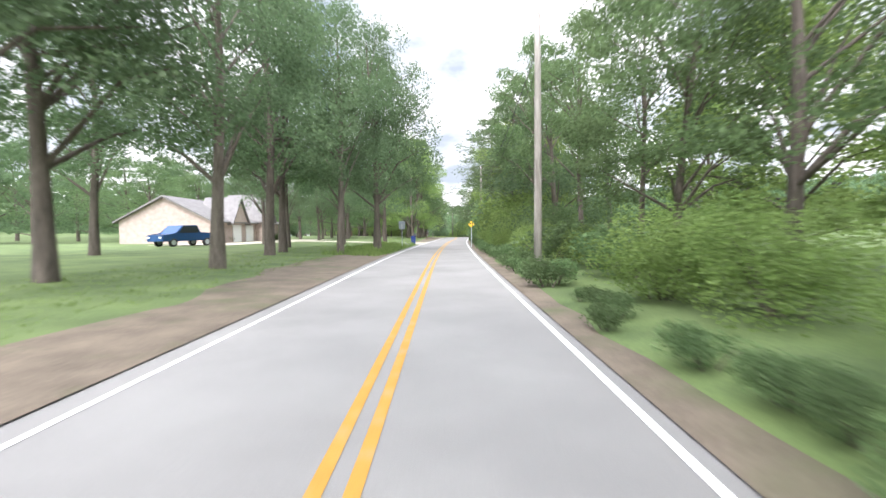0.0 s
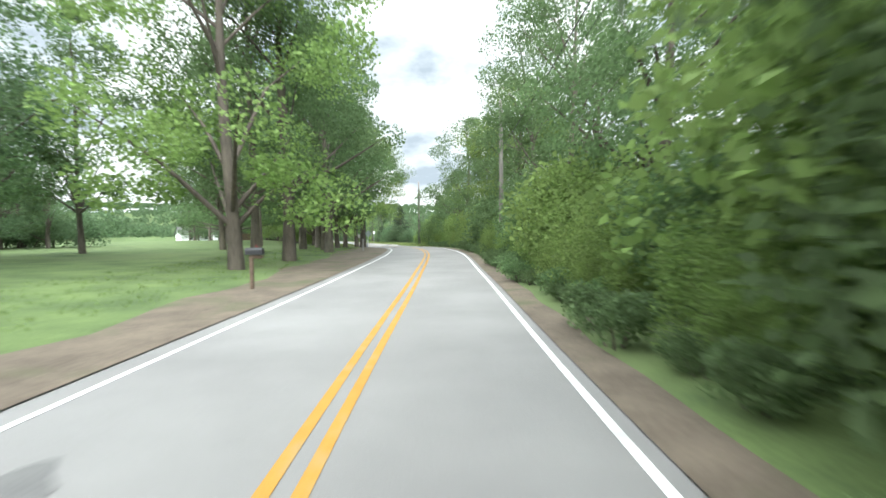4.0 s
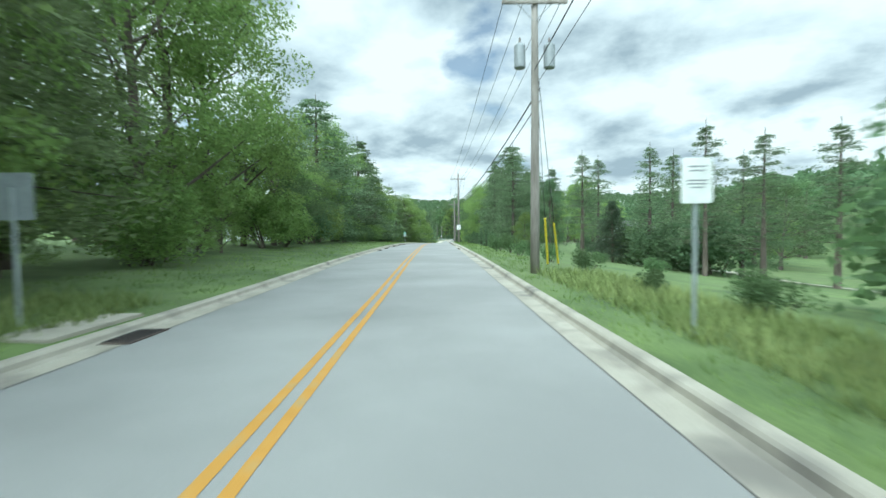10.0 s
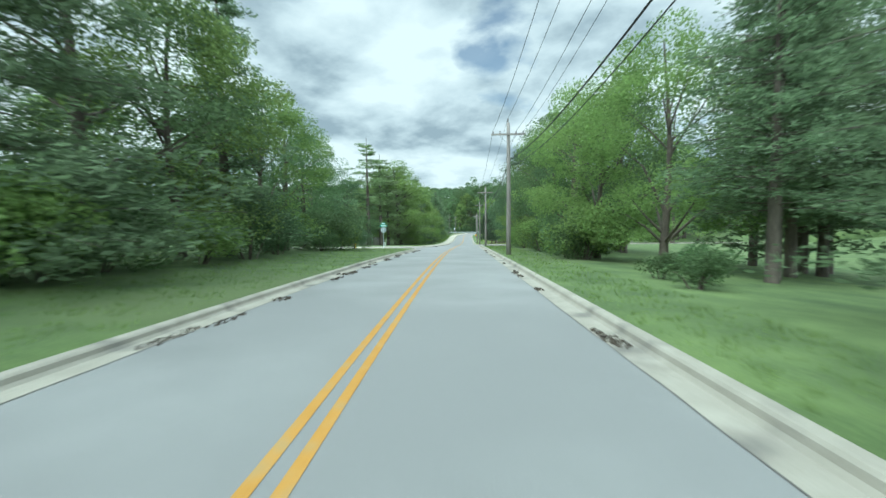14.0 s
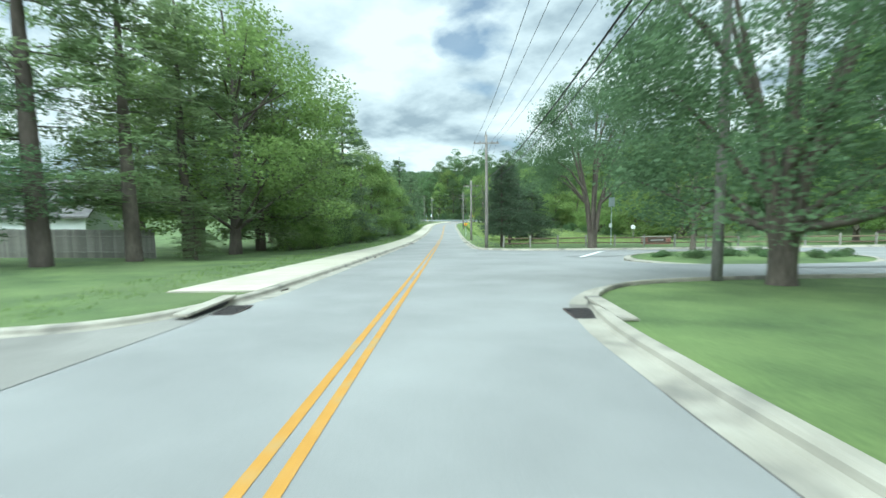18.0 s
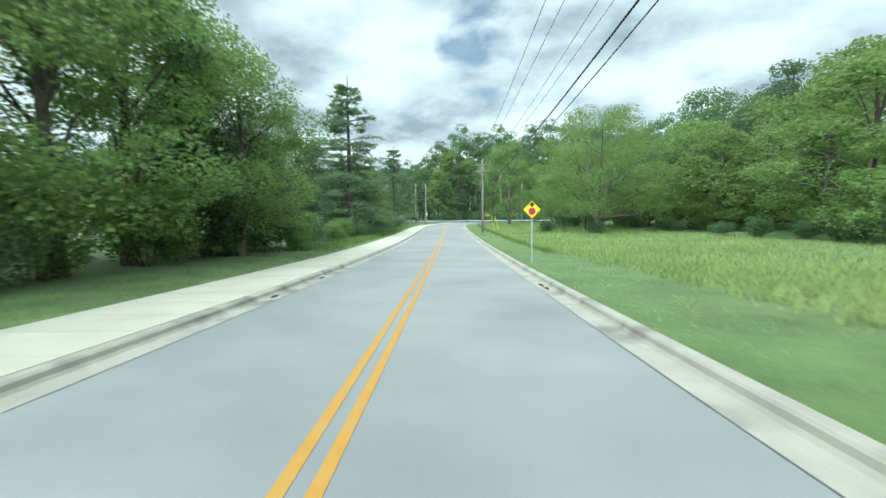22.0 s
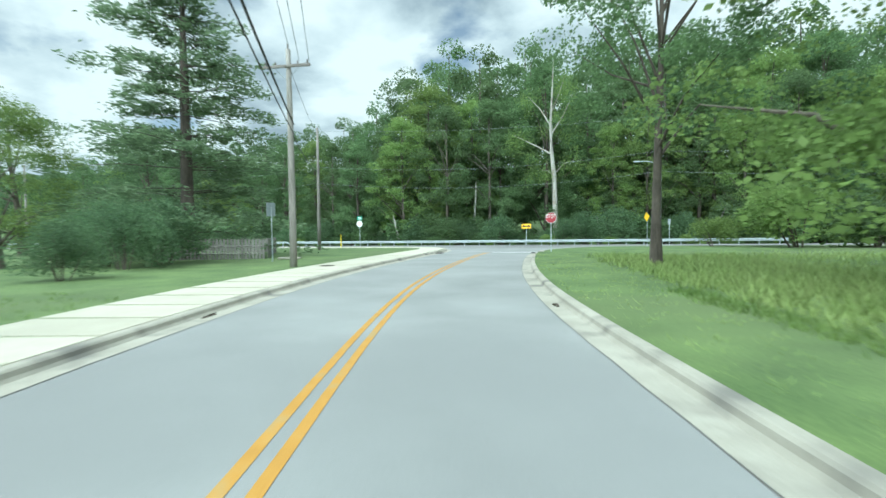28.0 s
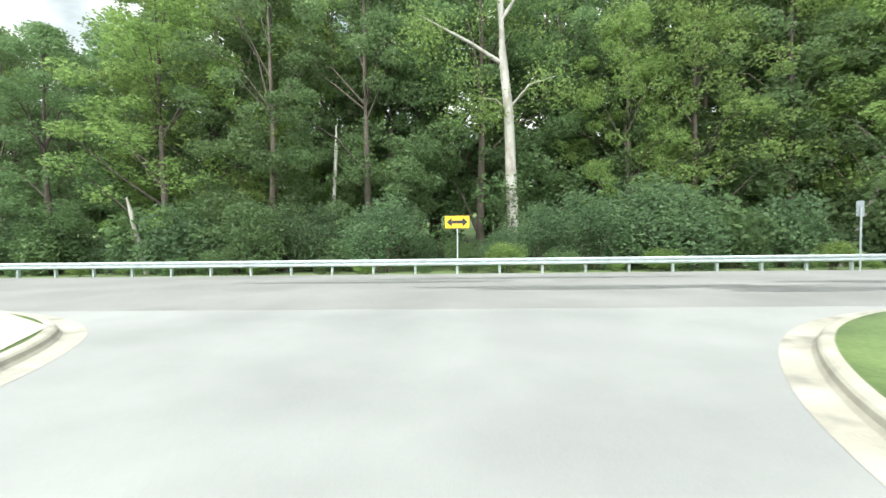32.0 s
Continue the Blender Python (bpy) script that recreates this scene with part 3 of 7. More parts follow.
tagged(part("side_street_1", strip("side_street", 285, 317, lambda s: edge_l(s) + 0.05, -3.75, 0.008, 0.008, M["street_concrete"], 0.5), None), "pale tan concrete side street", "road", kind="structure")
flat("stop_bar", [(297.6, -8.2), (303, -8.4), (303, -8.9), (297.6, -8.7)], M["white_paint"], "white stop bar of the side street", 0.016, "road marking")
flat("stop_bar", [(335.2, 9.4), (335.6, 9.95), (342.7, 13.6), (342.1, 12.9)], M["white_paint"], "white stop bar of the park entrance", 0.012, "road marking")



def drape(name, s0, s1, near, far, mat, label, dz=0.02, category="earth", rows=6, step=1.5):
    """A sheet laid on the ground from near to far beside the road, both functions of s."""
    ss = np.arange(s0, s1 + 0.1, step)
    vs, fs = [], []
    for s in ss:
        a, b = near(s), far(s)
        for k in range(rows):
            l = a + (b - a) * k / (rows - 1)
            p = on_ground(s, l, dz)
            p.z += 0.03 * noise.noise(Vector((p.x * 0.9, p.y * 0.9, 1))) if 0 < k < rows - 1 else -0.03 * (k > 0)
            vs.append(p)
    for i in range(len(ss) - 1):
        for k in range(rows - 1):
            fs.append((i * rows + k, i * rows + k + 1, (i + 1) * rows + k + 1, (i + 1) * rows + k))
    return tagged(part(name, mesh_of(name, vs, fs, mat, True), None), label, category, kind="structure")



def driveway(name, rows, mat, label):
    """A paved drive laid on the ground: rows of l and the chainages between which it lies."""
    vs, fs = [], []
    n = 9
    ls = np.linspace(rows[0][0], rows[-1][0], 34)
    for l in ls:
        a, b = (np.interp(-l, [-r[0] for r in rows], [r[k] for r in rows]) for k in (1, 2))
        for s in np.linspace(a, b, n):
            d = -l + edge_l(s)
            vs.append(on_ground(s, l, 0.045) if d > 0.4 else at(s, l, 0.012 + max(0, d) * 0.1))
    for i in range(len(ls) - 1):
        for k in range(n - 1):
            fs.append((i * n + k, i * n + k + 1, (i + 1) * n + k + 1, (i + 1) * n + k))
    return tagged(part(name, mesh_of(name, vs, fs, mat), None), label, "driveway", kind="structure")


drape("forecourt", 41, 75, lambda s: -19.4, lambda s: -26.6, M["walk_concrete"], "pale concrete forecourt before the garage", 0.05, "driveway", 5, 2.0)
driveway("driveway_1", [(-3.0, 56.2, 66.4), (-4.0, 57.4, 65.4), (-6, 59.4, 65), (-12, 60.8, 65.6), (-24, 61.5, 66.2), (-30, 60, 67)], M["walk_concrete"], "pale concrete driveway of the house")

drape("driveway_2", 186, 232, lambda s: 25.5 + 0.05 * (s - 186), lambda s: 28.7 + 0.05 * (s - 186), M["walk_concrete"], "pale concrete drive across the sloping lawn", 0.05, "driveway", 4, 2.0)
drape("driveway_3", 133.5, 141.2, lambda s: edge_l(s) - 0.05, lambda s: -13.0, M["gravel"], "pale dusty gravel turnout at the bend", 0.022, "driveway", 8, 0.7)
wob = lambda s, k: 0.7 * noise.noise(Vector((s * 0.23, k, 0))) + 0.35 * noise.noise(Vector((s * 0.9, k, 4)))
drape("earth_1", -30, 33, lambda s: edge_l(s) - 0.1, lambda s: -5.6 - 1.4 * math.exp(-((s - 24) / 12) ** 2) + wob(s, 1), M["dirt"], "bare brown earth shoulder with leaf litter")
drape("earth_2", 67, 140, lambda s: edge_l(s) - 0.1, lambda s: -5.4 - 2.0 * math.exp(-((s - 112) / 22) ** 2) + wob(s, 2), M["dirt"], "bare brown earth and leaf litter under the trees")
drape("earth_3", -30, 136, lambda s: edge_r(s) + 0.1, lambda s: max(edge_r(s) + 0.15, 3.45 + 0.6 * wob(s, 3) - 0.8 * max(0, (s - 112) / 24)), M["dirt"], "strip of brown leaf litter along the woods")


# ---- trees ----
def bark_tube(points, radii, sides=7):
    vs, fs = [], []
    n = len(points)
    for i, p in enumerate(points):
        p = Vector(p)
        d = (Vector(points[min(i + 1, n - 1)]) - Vector(points[max(i - 1, 0)])).normalized()
        q = d.to_track_quat("Z", "Y")
        vs += [p + q @ Vector((math.cos(a) * radii[i], math.sin(a) * radii[i], 0)) for a in np.linspace(0, 2 * math.pi, sides, endpoint=False)]
    for i in range(n - 1):
        for k in range(sides):
            fs.append((i * sides + k, i * sides + (k + 1) % sides, (i + 1) * sides + (k + 1) % sides, (i + 1) * sides + k))
    return vs, fs


def merged(pieces):
    vs, fs = [], []
    for v, f in pieces:
        o = len(vs)
        vs += list(v)
        fs += [tuple(i + o for i in face) for face in f]
    return vs, fs


def leaves(rng, points, size, flat=0.5, slim=0.33, droop=0.3, tilt=None):
    """Rhombic leaves, one for each point, folded along the midrib."""
    p = np.asarray(points, float)
    n = len(p)
    a = rng.normal(size=(n, 3))
    a[:, 2] = a[:, 2] * flat - droop
    if tilt is not None:
        a = a * 0.55 + tilt
    a /= np.linalg.norm(a, axis=1)[:, None]
    r = rng.normal(size=(n, 3))
    r[:, 2] *= flat
    b = np.cross(a, r)
    b /= np.linalg.norm(b, axis=1)[:, None] + 1e-9
    up = np.cross(a, b)
    s = size * rng.uniform(0.6, 1.25, (n, 1))
    v = np.stack([p - a * s * 0.5, p + b * s * slim + up * s * 0.12, p + a * s * 0.5, p - b * s * slim + up * s * 0.12], 1).reshape(-1, 3)
    f = np.arange(4 * n).reshape(-1, 4)
    return v, f


def quick_mesh(name, v, f, mat):
    me = bpy.data.meshes.new(name)
    me.vertices.add(len(v))
    me.vertices.foreach_set("co", np.asarray(v, np.float32).ravel())
    me.loops.add(f.size)
    me.loops.foreach_set("vertex_index", np.asarray(f, np.int32).ravel())
    me.polygons.add(len(f))
    me.polygons.foreach_set("loop_start", np.arange(0, f.size, f.shape[1], dtype=np.int32))
    me.update(calc_edges=True)
    me.materials.append(mat)
    return me


def broadleaf(seed, height, radius, bare, count, size, leaf_mat, bark_mat, label, trunk_r=0.22, clumps=46, spread=0.62, name="tree", stems=0, limb_step=5):
    """A leafy tree: tapered bent trunk, limbs that reach the clumps, and a crown of clumps with gaps."""
    rng = np.random.default_rng(seed)
    lean = rng.normal(0, 0.35, 2)
    trunk = [(lean[0] * t * t + 0.15 * math.sin(5 * t + seed), lean[1] * t * t + 0.12 * math.cos(4 * t), height * 0.92 * t) for t in np.linspace(0, 1, 9)]
    trunk[0] = (trunk[0][0], trunk[0][1], -0.35)
    rad = [trunk_r * (1.35 if i == 0 else (1 - i / 8.6) ** 0.9) + 0.015 for i in range(9)]
    wood = [bark_tube(trunk, rad, 8)]
    tops, stem_paths = [], []
    for i in range(clumps):
        t = rng.uniform(0, 1)
        z = height * (bare + (0.97 - bare) * t)
        r = radius * (math.sin(math.pi * min(1, 0.16 + 0.84 * t) ** 0.85) ** 0.6) * math.sqrt(rng.uniform(0.12, 1.0))
        if stems:
            # a full skirt of low hanging foliage
            r = radius * max(0.92 - 0.55 * max(0.0, t - 0.55) / 0.45, 0.3) * math.sqrt(rng.uniform(0.3, 1.0))
        a = rng.uniform(0, 2 * math.pi)
        tops.append((r * math.cos(a), r * math.sin(a), z))
    if stems:
        # a thick foot that parts into leaning stems
        wood = [bark_tube([(0, 0, -0.35), (0, 0, 0.5), (0, 0, 1.3), (0, 0, 1.9)], [trunk_r * 1.25, trunk_r, trunk_r * 1.05, trunk_r * 0.6], 10)]
        for i in range(stems):
            a = 2 * math.pi * (i + rng.uniform(-0.2, 0.2)) / stems
            out = radius * rng.uniform(0.28, 0.5)
            pts = [(0.2 * math.cos(a), 0.2 * math.sin(a), 1.1)] + [(out * t ** 1.2 * math.cos(a), out * t ** 1.2 * math.sin(a), 1.2 + (height * 0.8 - 1.2) * t) for t in (0.25, 0.5, 0.75, 1.0)]
            wood.append(bark_tube(pts, [trunk_r * k for k in (0.55, 0.45, 0.34, 0.22, 0.06)], 7))
            stem_paths.append(np.array(pts))
    tp = np.array(trunk)
    for i in range(0, clumps, limb_step):
        e = np.array(tops[i])
        z0 = max(height * bare * 0.75, e[2] - 0.25 * height * rng.uniform(0.5, 1.3))
        # a limb grows from the trunk, or from the stem that stands nearest
        sp = min(stem_paths, key=lambda q: np.hypot(q[-1][0] - e[0], q[-1][1] - e[1])) if stem_paths else tp
        z0 = min(z0, sp[-1][2] * 0.97)
        b = np.array([np.interp(z0, sp[:, 2], sp[:, 0]), np.interp(z0, sp[:, 2], sp[:, 1]), z0])
        m = (b + e) / 2 + np.array([0, 0, 0.08 * height * rng.uniform(-0.3, 0.9)])
        r0 = trunk_r * 0.42 * (1 - z0 / height) + 0.02
        wood.append(bark_tube([b, m, e], [r0, r0 * 0.6, 0.015], 5))
    per = count // clumps
    pts = []
    for c in tops:
        k = int(per * rng.uniform(0.45, 1.55))
        q = rng.normal(size=(k, 3))
        q /= np.linalg.norm(q, axis=1)[:, None] + 1e-9
        q *= (rng.uniform(0.25, 1, (k, 1)) ** 0.5)
        sc = radius * spread * rng.uniform(0.32, 0.66)
        pts.append(np.array(c) + q * np.array([sc, sc, sc * 0.62]))
    v, f = leaves(rng, np.vstack(pts), size)
    ob = thing(name, label, "tree")
    part("trunk", mesh_of("trunk", *merged(wood), bark_mat, True), None, ob)
    part("crown", quick_mesh("crown", v, f, leaf_mat), None, ob)
    return ob


def conifer(seed, height, radius, bare, whorls, per, sprays, size, label, droop=0.25, power=0.9, ragged=0.3, name="conifer", mat="needle", belly=0.0, tuft=0.1):
    """A conifer: straight trunk and whorls of boughs set with tufts of needles; belly narrows the lowest boughs, so that the crown is widest above its foot."""
    rng = np.random.default_rng(seed)
    tr = height * 0.017
    wood = [bark_tube([(0.05 * math.sin(3 * t), 0.05 * math.cos(2 * t), height * t - (0.35 if t == 0 else 0)) for t in np.linspace(0, 1, 6)], [tr * (1.02 - t) + 0.012 for t in np.linspace(0, 1, 6)], 7)]
    pts, tilt = [], []
    sector = rng.uniform(0.72, 1.12, 7)
    for w in range(whorls):
        t = max((w + rng.uniform(-0.3, 0.3)) / whorls, 0.0)
        z0 = height * (bare + (0.985 - bare) * t)
        reach = radius * max(0.05, (1 - t) ** power) * (1 - belly * max(0.0, 1 - t / 0.3))
        reach *= rng.uniform(0.82, 1.1) if t < 0.9 else 1.0
        for k in range(per):
            a = rng.uniform(0, 2 * math.pi)
            z = z0 + rng.uniform(-0.5, 0.5) * height / whorls * 0.6
            ln = reach * rng.uniform(1 - ragged, 1 + ragged * 0.55) * sector[int(a / (2 * math.pi) * 6.99)]
            out = np.array([math.cos(a), math.sin(a), 0])
            side = np.array([-math.sin(a), math.cos(a), 0])
            rise = rng.uniform(-0.05, 0.22)
            foot = np.array([0, 0, z])
            tip = foot + out * ln + np.array([0, 0, ln * (rise - droop)])
            if k % 2 == 0 and ln > 0.6:
                wood.append(bark_tube([(0, 0, z), tuple((foot + tip) / 2 + np.array([0, 0, 0.05 * ln])), tuple(tip)], [0.028, 0.018, 0.006], 4))
            nodes = max(3, int(11 * (0.3 + ln / radius)))
            u = rng.uniform(0.12, 1, nodes) ** 0.7
            off = rng.normal(0, 1, nodes) * ln * 0.24 * (1.15 - u * 0.75)
            n = max(2, int(sprays * (0.35 + ln / radius) / nodes))
            centre = foot + np.outer(u, tip - foot) + np.array([0, 0, 0.06 * ln]) * np.sin(math.pi * u)[:, None] + np.outer(off, side) + np.outer(np.abs(off), [0, 0, -0.16])
            base = np.repeat(centre, n, 0) + rng.normal(0, 1, (nodes * n, 3)) * np.array([1, 1, 0.6]) * (0.07 + tuft * ln * 0.5)
            pts.append(base)
            tilt.append(np.repeat(out * 0.8 + np.outer(np.sign(off), side) * 0.6, n, 0) + np.array([0, 0, 0.1 - droop]))
    v, f = leaves(rng, np.vstack(pts), size, flat=0.6, slim=0.15, droop=0.0, tilt=np.vstack(tilt))
    ob = thing(name, label, "tree")
    part("trunk", mesh_of("trunk", *merged(wood), M["bark"], True), None, ob)
    part("crown", quick_mesh("crown", v, f, M[mat]), None, ob)
    return ob


def shrub(seed, width, height, count, size, mat, label, lumps=12, name="bush"):
    rng = np.random.default_rng(seed)
    wood, pts = [], []
    for i in range(lumps):
        a, r = rng.uniform(0, 2 * math.pi), width * 0.38 * math.sqrt(rng.uniform(0, 1))
        top = np.array([r * math.cos(a), r * math.sin(a), height * rng.uniform(0.3, 0.85) * (1 - 0.4 * (r / (width * 0.5)) ** 2)])
        if i % 3 == 0:
            wood.append(bark_tube([(top[0] * 0.2, top[1] * 0.2, -0.15), tuple(top * 0.6), tuple(top)], [0.03, 0.02, 0.008], 5))
        k = int(count / lumps * rng.uniform(0.5, 1.5))
        q = rng.normal(size=(k, 3))
        q /= np.linalg.norm(q, axis=1)[:, None]
        q *= rng.uniform(0.3, 1, (k, 1)) ** 0.5
        g = top + q * np.array([width * 0.24, width * 0.24, height * 0.3])
        g[:, 2] = np.maximum(g[:, 2], 0.02)
        pts.append(g)
    v, f = leaves(rng, np.vstack(pts), size)
    ob = thing(name, label, "bush")
    part("stem", mesh_of("stem", *merged(wood), M["bark"], True), None, ob)
    part("foliage", quick_mesh("foliage", v, f, M[mat]), None, ob)
    return ob


def far_woods(name, label, cells, mat, seed, size=0.9, per=26):
    """Distant woods as one mesh of crowns, each a loose dome of leaf clumps on its own bole."""
    rng = np.random.default_rng(seed)
    pts = []
    for s, l, r, h in cells:
        p = on_ground(s, l)
        k = max(8, int(per * r * r / 9))
        q = rng.normal(size=(k, 3))
        q /= np.linalg.norm(q, axis=1)[:, None]
        q[:, 2] = np.abs(q[:, 2]) * 1.0 - 0.35
        q *= rng.uniform(0.75, 1.05, (k, 1))
        pts.append(np.array(p) + np.array([0, 0, h * 0.62]) + q * np.array([r, r, h * 0.38]))
    v, f = leaves(rng, np.vstack(pts), size, flat=0.8)
    ob = new(name, quick_mesh(name, v, f, M[mat]))
    return tagged(ob, label, "woods", kind="stuff")


PROTO = {}
PROTO["oak"] = broadleaf(1, 15.0, 5.0, 0.18, 21000, 0.165, M["leaf_mid"], M["bark"], "tall leafy deciduous tree with dark bark", 0.26, 84, 0.5, name="oak_tree")
PROTO["maple"] = broadleaf(2, 13.0, 4.4, 0.12, 21000, 0.155, M["leaf_bright"], M["bark"], "bright green leafy deciduous tree", 0.2, 80, 0.5, name="maple_tree")
PROTO["elm"] = broadleaf(3, 17.0, 4.8, 0.22, 22000, 0.165, M["leaf_mid"], M["bark"], "slender leafy tree with a high crown", 0.21, 84, 0.5, name="elm_tree")
PROTO["ash"] = broadleaf(4, 15.0, 4.8, 0.1, 21000, 0.165, M["leaf_dark"], M["bark"], "dark green leafy tree of the roadside woods", 0.22, 84, 0.5, name="ash_tree")
PROTO["lawn"] = broadleaf(5, 16.0, 5.4, 0.27, 23000, 0.17, M["leaf_dark"], M["bark"], "tall tree with a bare dark trunk on the lawn", 0.27, 92, 0.48, name="shade_tree")
PROTO["bigmaple"] = broadleaf(8, 17.0, 6.4, 0.26, 30000, 0.17, M["leaf_bright"], M["bark"], "broad tree with a thick dark trunk and light green hanging foliage", 0.4, 130, 0.46, name="maple_tree", limb_step=9)
PROTO["open"] = broadleaf(9, 17.0, 4.6, 0.34, 13000, 0.17, M["leaf_mid"], M["bark"], "slim open tree with a bare trunk and a thin crown", 0.19, 70, 0.42, name="elm_tree")
PROTO["spreading"] = broadleaf(10, 16.0, 8.2, 0.15, 54000, 0.17, M["leaf_bright"], M["bark"], "broad spreading tree with light foliage hanging to the meadow", 0.34, 170, 0.4, name="shade_tree", stems=4, limb_step=12)
PROTO["vase"] = broadleaf(33, 14.5, 6.4, 0.36, 48000, 0.15, M["leaf_dark"], M["bark"], "dark tree whose trunk parts into tall leaning stems by the fence", 0.38, 150, 0.48, name="shade_tree", stems=5, limb_step=10)
PROTO["softpine"] = conifer(20, 16.0, 5.2, 0.06, 18, 10, 120, 0.27, "broad soft pine with pale green boughs", 0.08, 0.5, 0.45, "pine_tree", "soft_needle", belly=0.15, tuft=0.1)
PROTO["round"] = broadleaf(6, 9.0, 3.9, 0.06, 18000, 0.145, M["leaf_bright"], M["bark"], "round leafy tree at the edge of the grass", 0.17, 76, 0.5, name="round_tree")
PROTO["multistem"] = broadleaf(7, 14.0, 5.8, 0.17, 56000, 0.15, M["leaf_dark"], M["bark"], "broad dark tree whose short trunk parts into several stems", 0.4, 190, 0.46, name="shade_tree", stems=6, limb_step=9)
PROTO["pine"] = conifer(11, 14.0, 4.3, 0.08, 24, 9, 74, 0.27, "tall pine with soft green needles", 0.08, 0.72, 0.5, "pine_tree", belly=0.25)
PROTO["broadpine"] = conifer(17, 16.0, 5.4, 0.07, 24, 10, 92, 0.27, "broad pine with layered soft green boughs down to the grass", 0.1, 0.5, 0.45, "pine_tree", belly=0.2, tuft=0.12)
PROTO["layerpine"] = conifer(19, 16.0, 5.0, 0.04, 17, 11, 170, 0.26, "tall pine with separate layers of long level boughs", 0.06, 0.62, 0.42, "pine_tree", belly=0.0, tuft=0.085)
PROTO["openpine"] = conifer(27, 16.0, 4.7, 0.17, 13, 8, 130, 0.26, "tall pine with gaps between its level soft green boughs", 0.04, 0.6, 0.42, "pine_tree", "soft_needle", belly=0.1, tuft=0.075)
PROTO["spruce"] = conifer(12, 14.0, 3.6, 0.05, 30, 9, 60, 0.26, "dark pointed spruce with drooping boughs", 0.28, 0.85, 0.3, "spruce_tree")
PROTO["tallpine"] = conifer(13, 14.0, 3.4, 0.22, 20, 7, 56, 0.25, "slim pine with a bare lower trunk and a thin crown", 0.04, 0.75, 0.5, "slim_pine", belly=0.35, tuft=0.13)
PROTO["lawnpine"] = conifer(15, 15.0, 4.3, 0.2, 22, 9, 84, 0.26, "tall dark pine with a bare trunk foot beside the lawn", 0.12, 0.5, 0.45, "lawn_pine", belly=0.2)
PROTO["parkcedar"] = conifer(16, 10.0, 4.3, 0.15, 24, 11, 130, 0.19, "broad dark cedar with a bare trunk foot by the fence", 0.04, 0.62, 0.3, "cedar_tree", "dark_needle", belly=0.1, tuft=0.1)
PROTO["cedar"] = conifer(14, 9.0, 2.9, 0.05, 28, 9, 66, 0.22, "dense dark green cedar tree", 0.0, 0.6, 0.45, "cedar_tree", "dark_needle")
PROTO["coneshrub"] = conifer(18, 2.4, 0.95, 0.02, 16, 9, 34, 0.11, "small conical evergreen shrub in a row on the lawn", -0.15, 0.75, 0.2, "evergreen_shrub", "leaf_dark")
PROTO["coneshrub"]["category"] = "shrub"
PROTO["bush"] = shrub(21, 3.4, 2.8, 5600, 0.12, "leaf_mid", "leafy bush of the roadside undergrowth", 18)
PROTO["bushdark"] = shrub(22, 4.2, 3.8, 6600, 0.135, "leaf_dark", "dense dark bush at the woods' edge", 22)
PROTO["bushbright"] = shrub(23, 3.0, 2.3, 5400, 0.115, "leaf_bright", "bright green bush at the roadside", 18)
PROTO["edge_a"] = shrub(25, 3.6, 3.2, 8200, 0.105, "leaf_mid", "thick leafy undergrowth at the road's edge", 24, "thicket")
PROTO["edge_b"] = shrub(26, 3.2, 2.7, 7600, 0.1, "leaf_bright", "light green leafy undergrowth at the road's edge", 22, "thicket")
PROTO["lowbush"] = shrub(24, 1.5, 1.1, 1700, 0.09, "leaf_mid", "small clipped shrub on the lawn", 10, "shrub")
for k, (seed, h, r, bare, mat, lab, tr) in {
    "oak": (1, 15.0, 5.2, 0.18, "leaf_mid", "leafy deciduous tree behind the front row", 0.26), "maple": (2, 13.0, 4.4, 0.12, "leaf_bright", "bright green leafy tree behind the front row", 0.2),
    "elm": (3, 17.0, 4.8, 0.22, "leaf_mid", "slender leafy tree behind the front row", 0.21), "ash": (4, 15.0, 4.8, 0.1, "leaf_dark", "dark green leafy tree behind the front row", 0.22),
    "round": (6, 9.0, 3.9, 0.06, "leaf_bright", "round leafy tree standing back from the road", 0.17), "lawn": (5, 16.0, 5.4, 0.27, "leaf_dark", "tall tree with a bare trunk on the lawn", 0.3)}.items():
    PROTO[k + "_far"] = broadleaf(seed + 60, h, r, bare, 12000, 0.22 if h > 10 else 0.19, M[mat], M["bark"], lab, tr, 66, 0.5, name={"oak": "oak_tree", "maple": "maple_tree", "elm": "elm_tree", "ash": "ash_tree", "round": "round_tree", "lawn": "shade_tree"}[k])
PROTO["pine_far"] = conifer(71, 14.0, 4.2, 0.08, 20, 7, 40, 0.4, "tall pine behind the front row", 0.08, 0.7, 0.5, "pine_tree", belly=0.25)
PROTO["bush_far"] = shrub(72, 3.4, 2.8, 2200, 0.22, "leaf_mid", "leafy bush standing back from the road", 16)
PROTO["bushdark_far"] = shrub(73, 4.2, 3.8, 2600, 0.24, "leaf_dark", "dense dark bush standing back from the road", 20)
HEIGHT = {"oak": 15, "maple": 13, "elm": 17, "ash": 15, "lawn": 16, "round": 9, "pine": 14, "spruce": 14, "tallpine": 14, "cedar": 9, "bush": 2.8, "bushdark": 3.8, "bushbright": 2.3, "lowbush": 1.1, "edge_a": 3.2, "edge_b": 2.7, "multistem": 14, "lawnpine": 15, "parkcedar": 10, "bigmaple": 17, "coneshrub": 2.4, "open": 17, "broadpine": 16, "layerpine": 16, "openpine": 16, "spreading": 16, "vase": 14.5, "softpine": 16, "bush_far": 2.8, "bushdark_far": 3.8}
_used = set()
rng0 = random.Random(7)


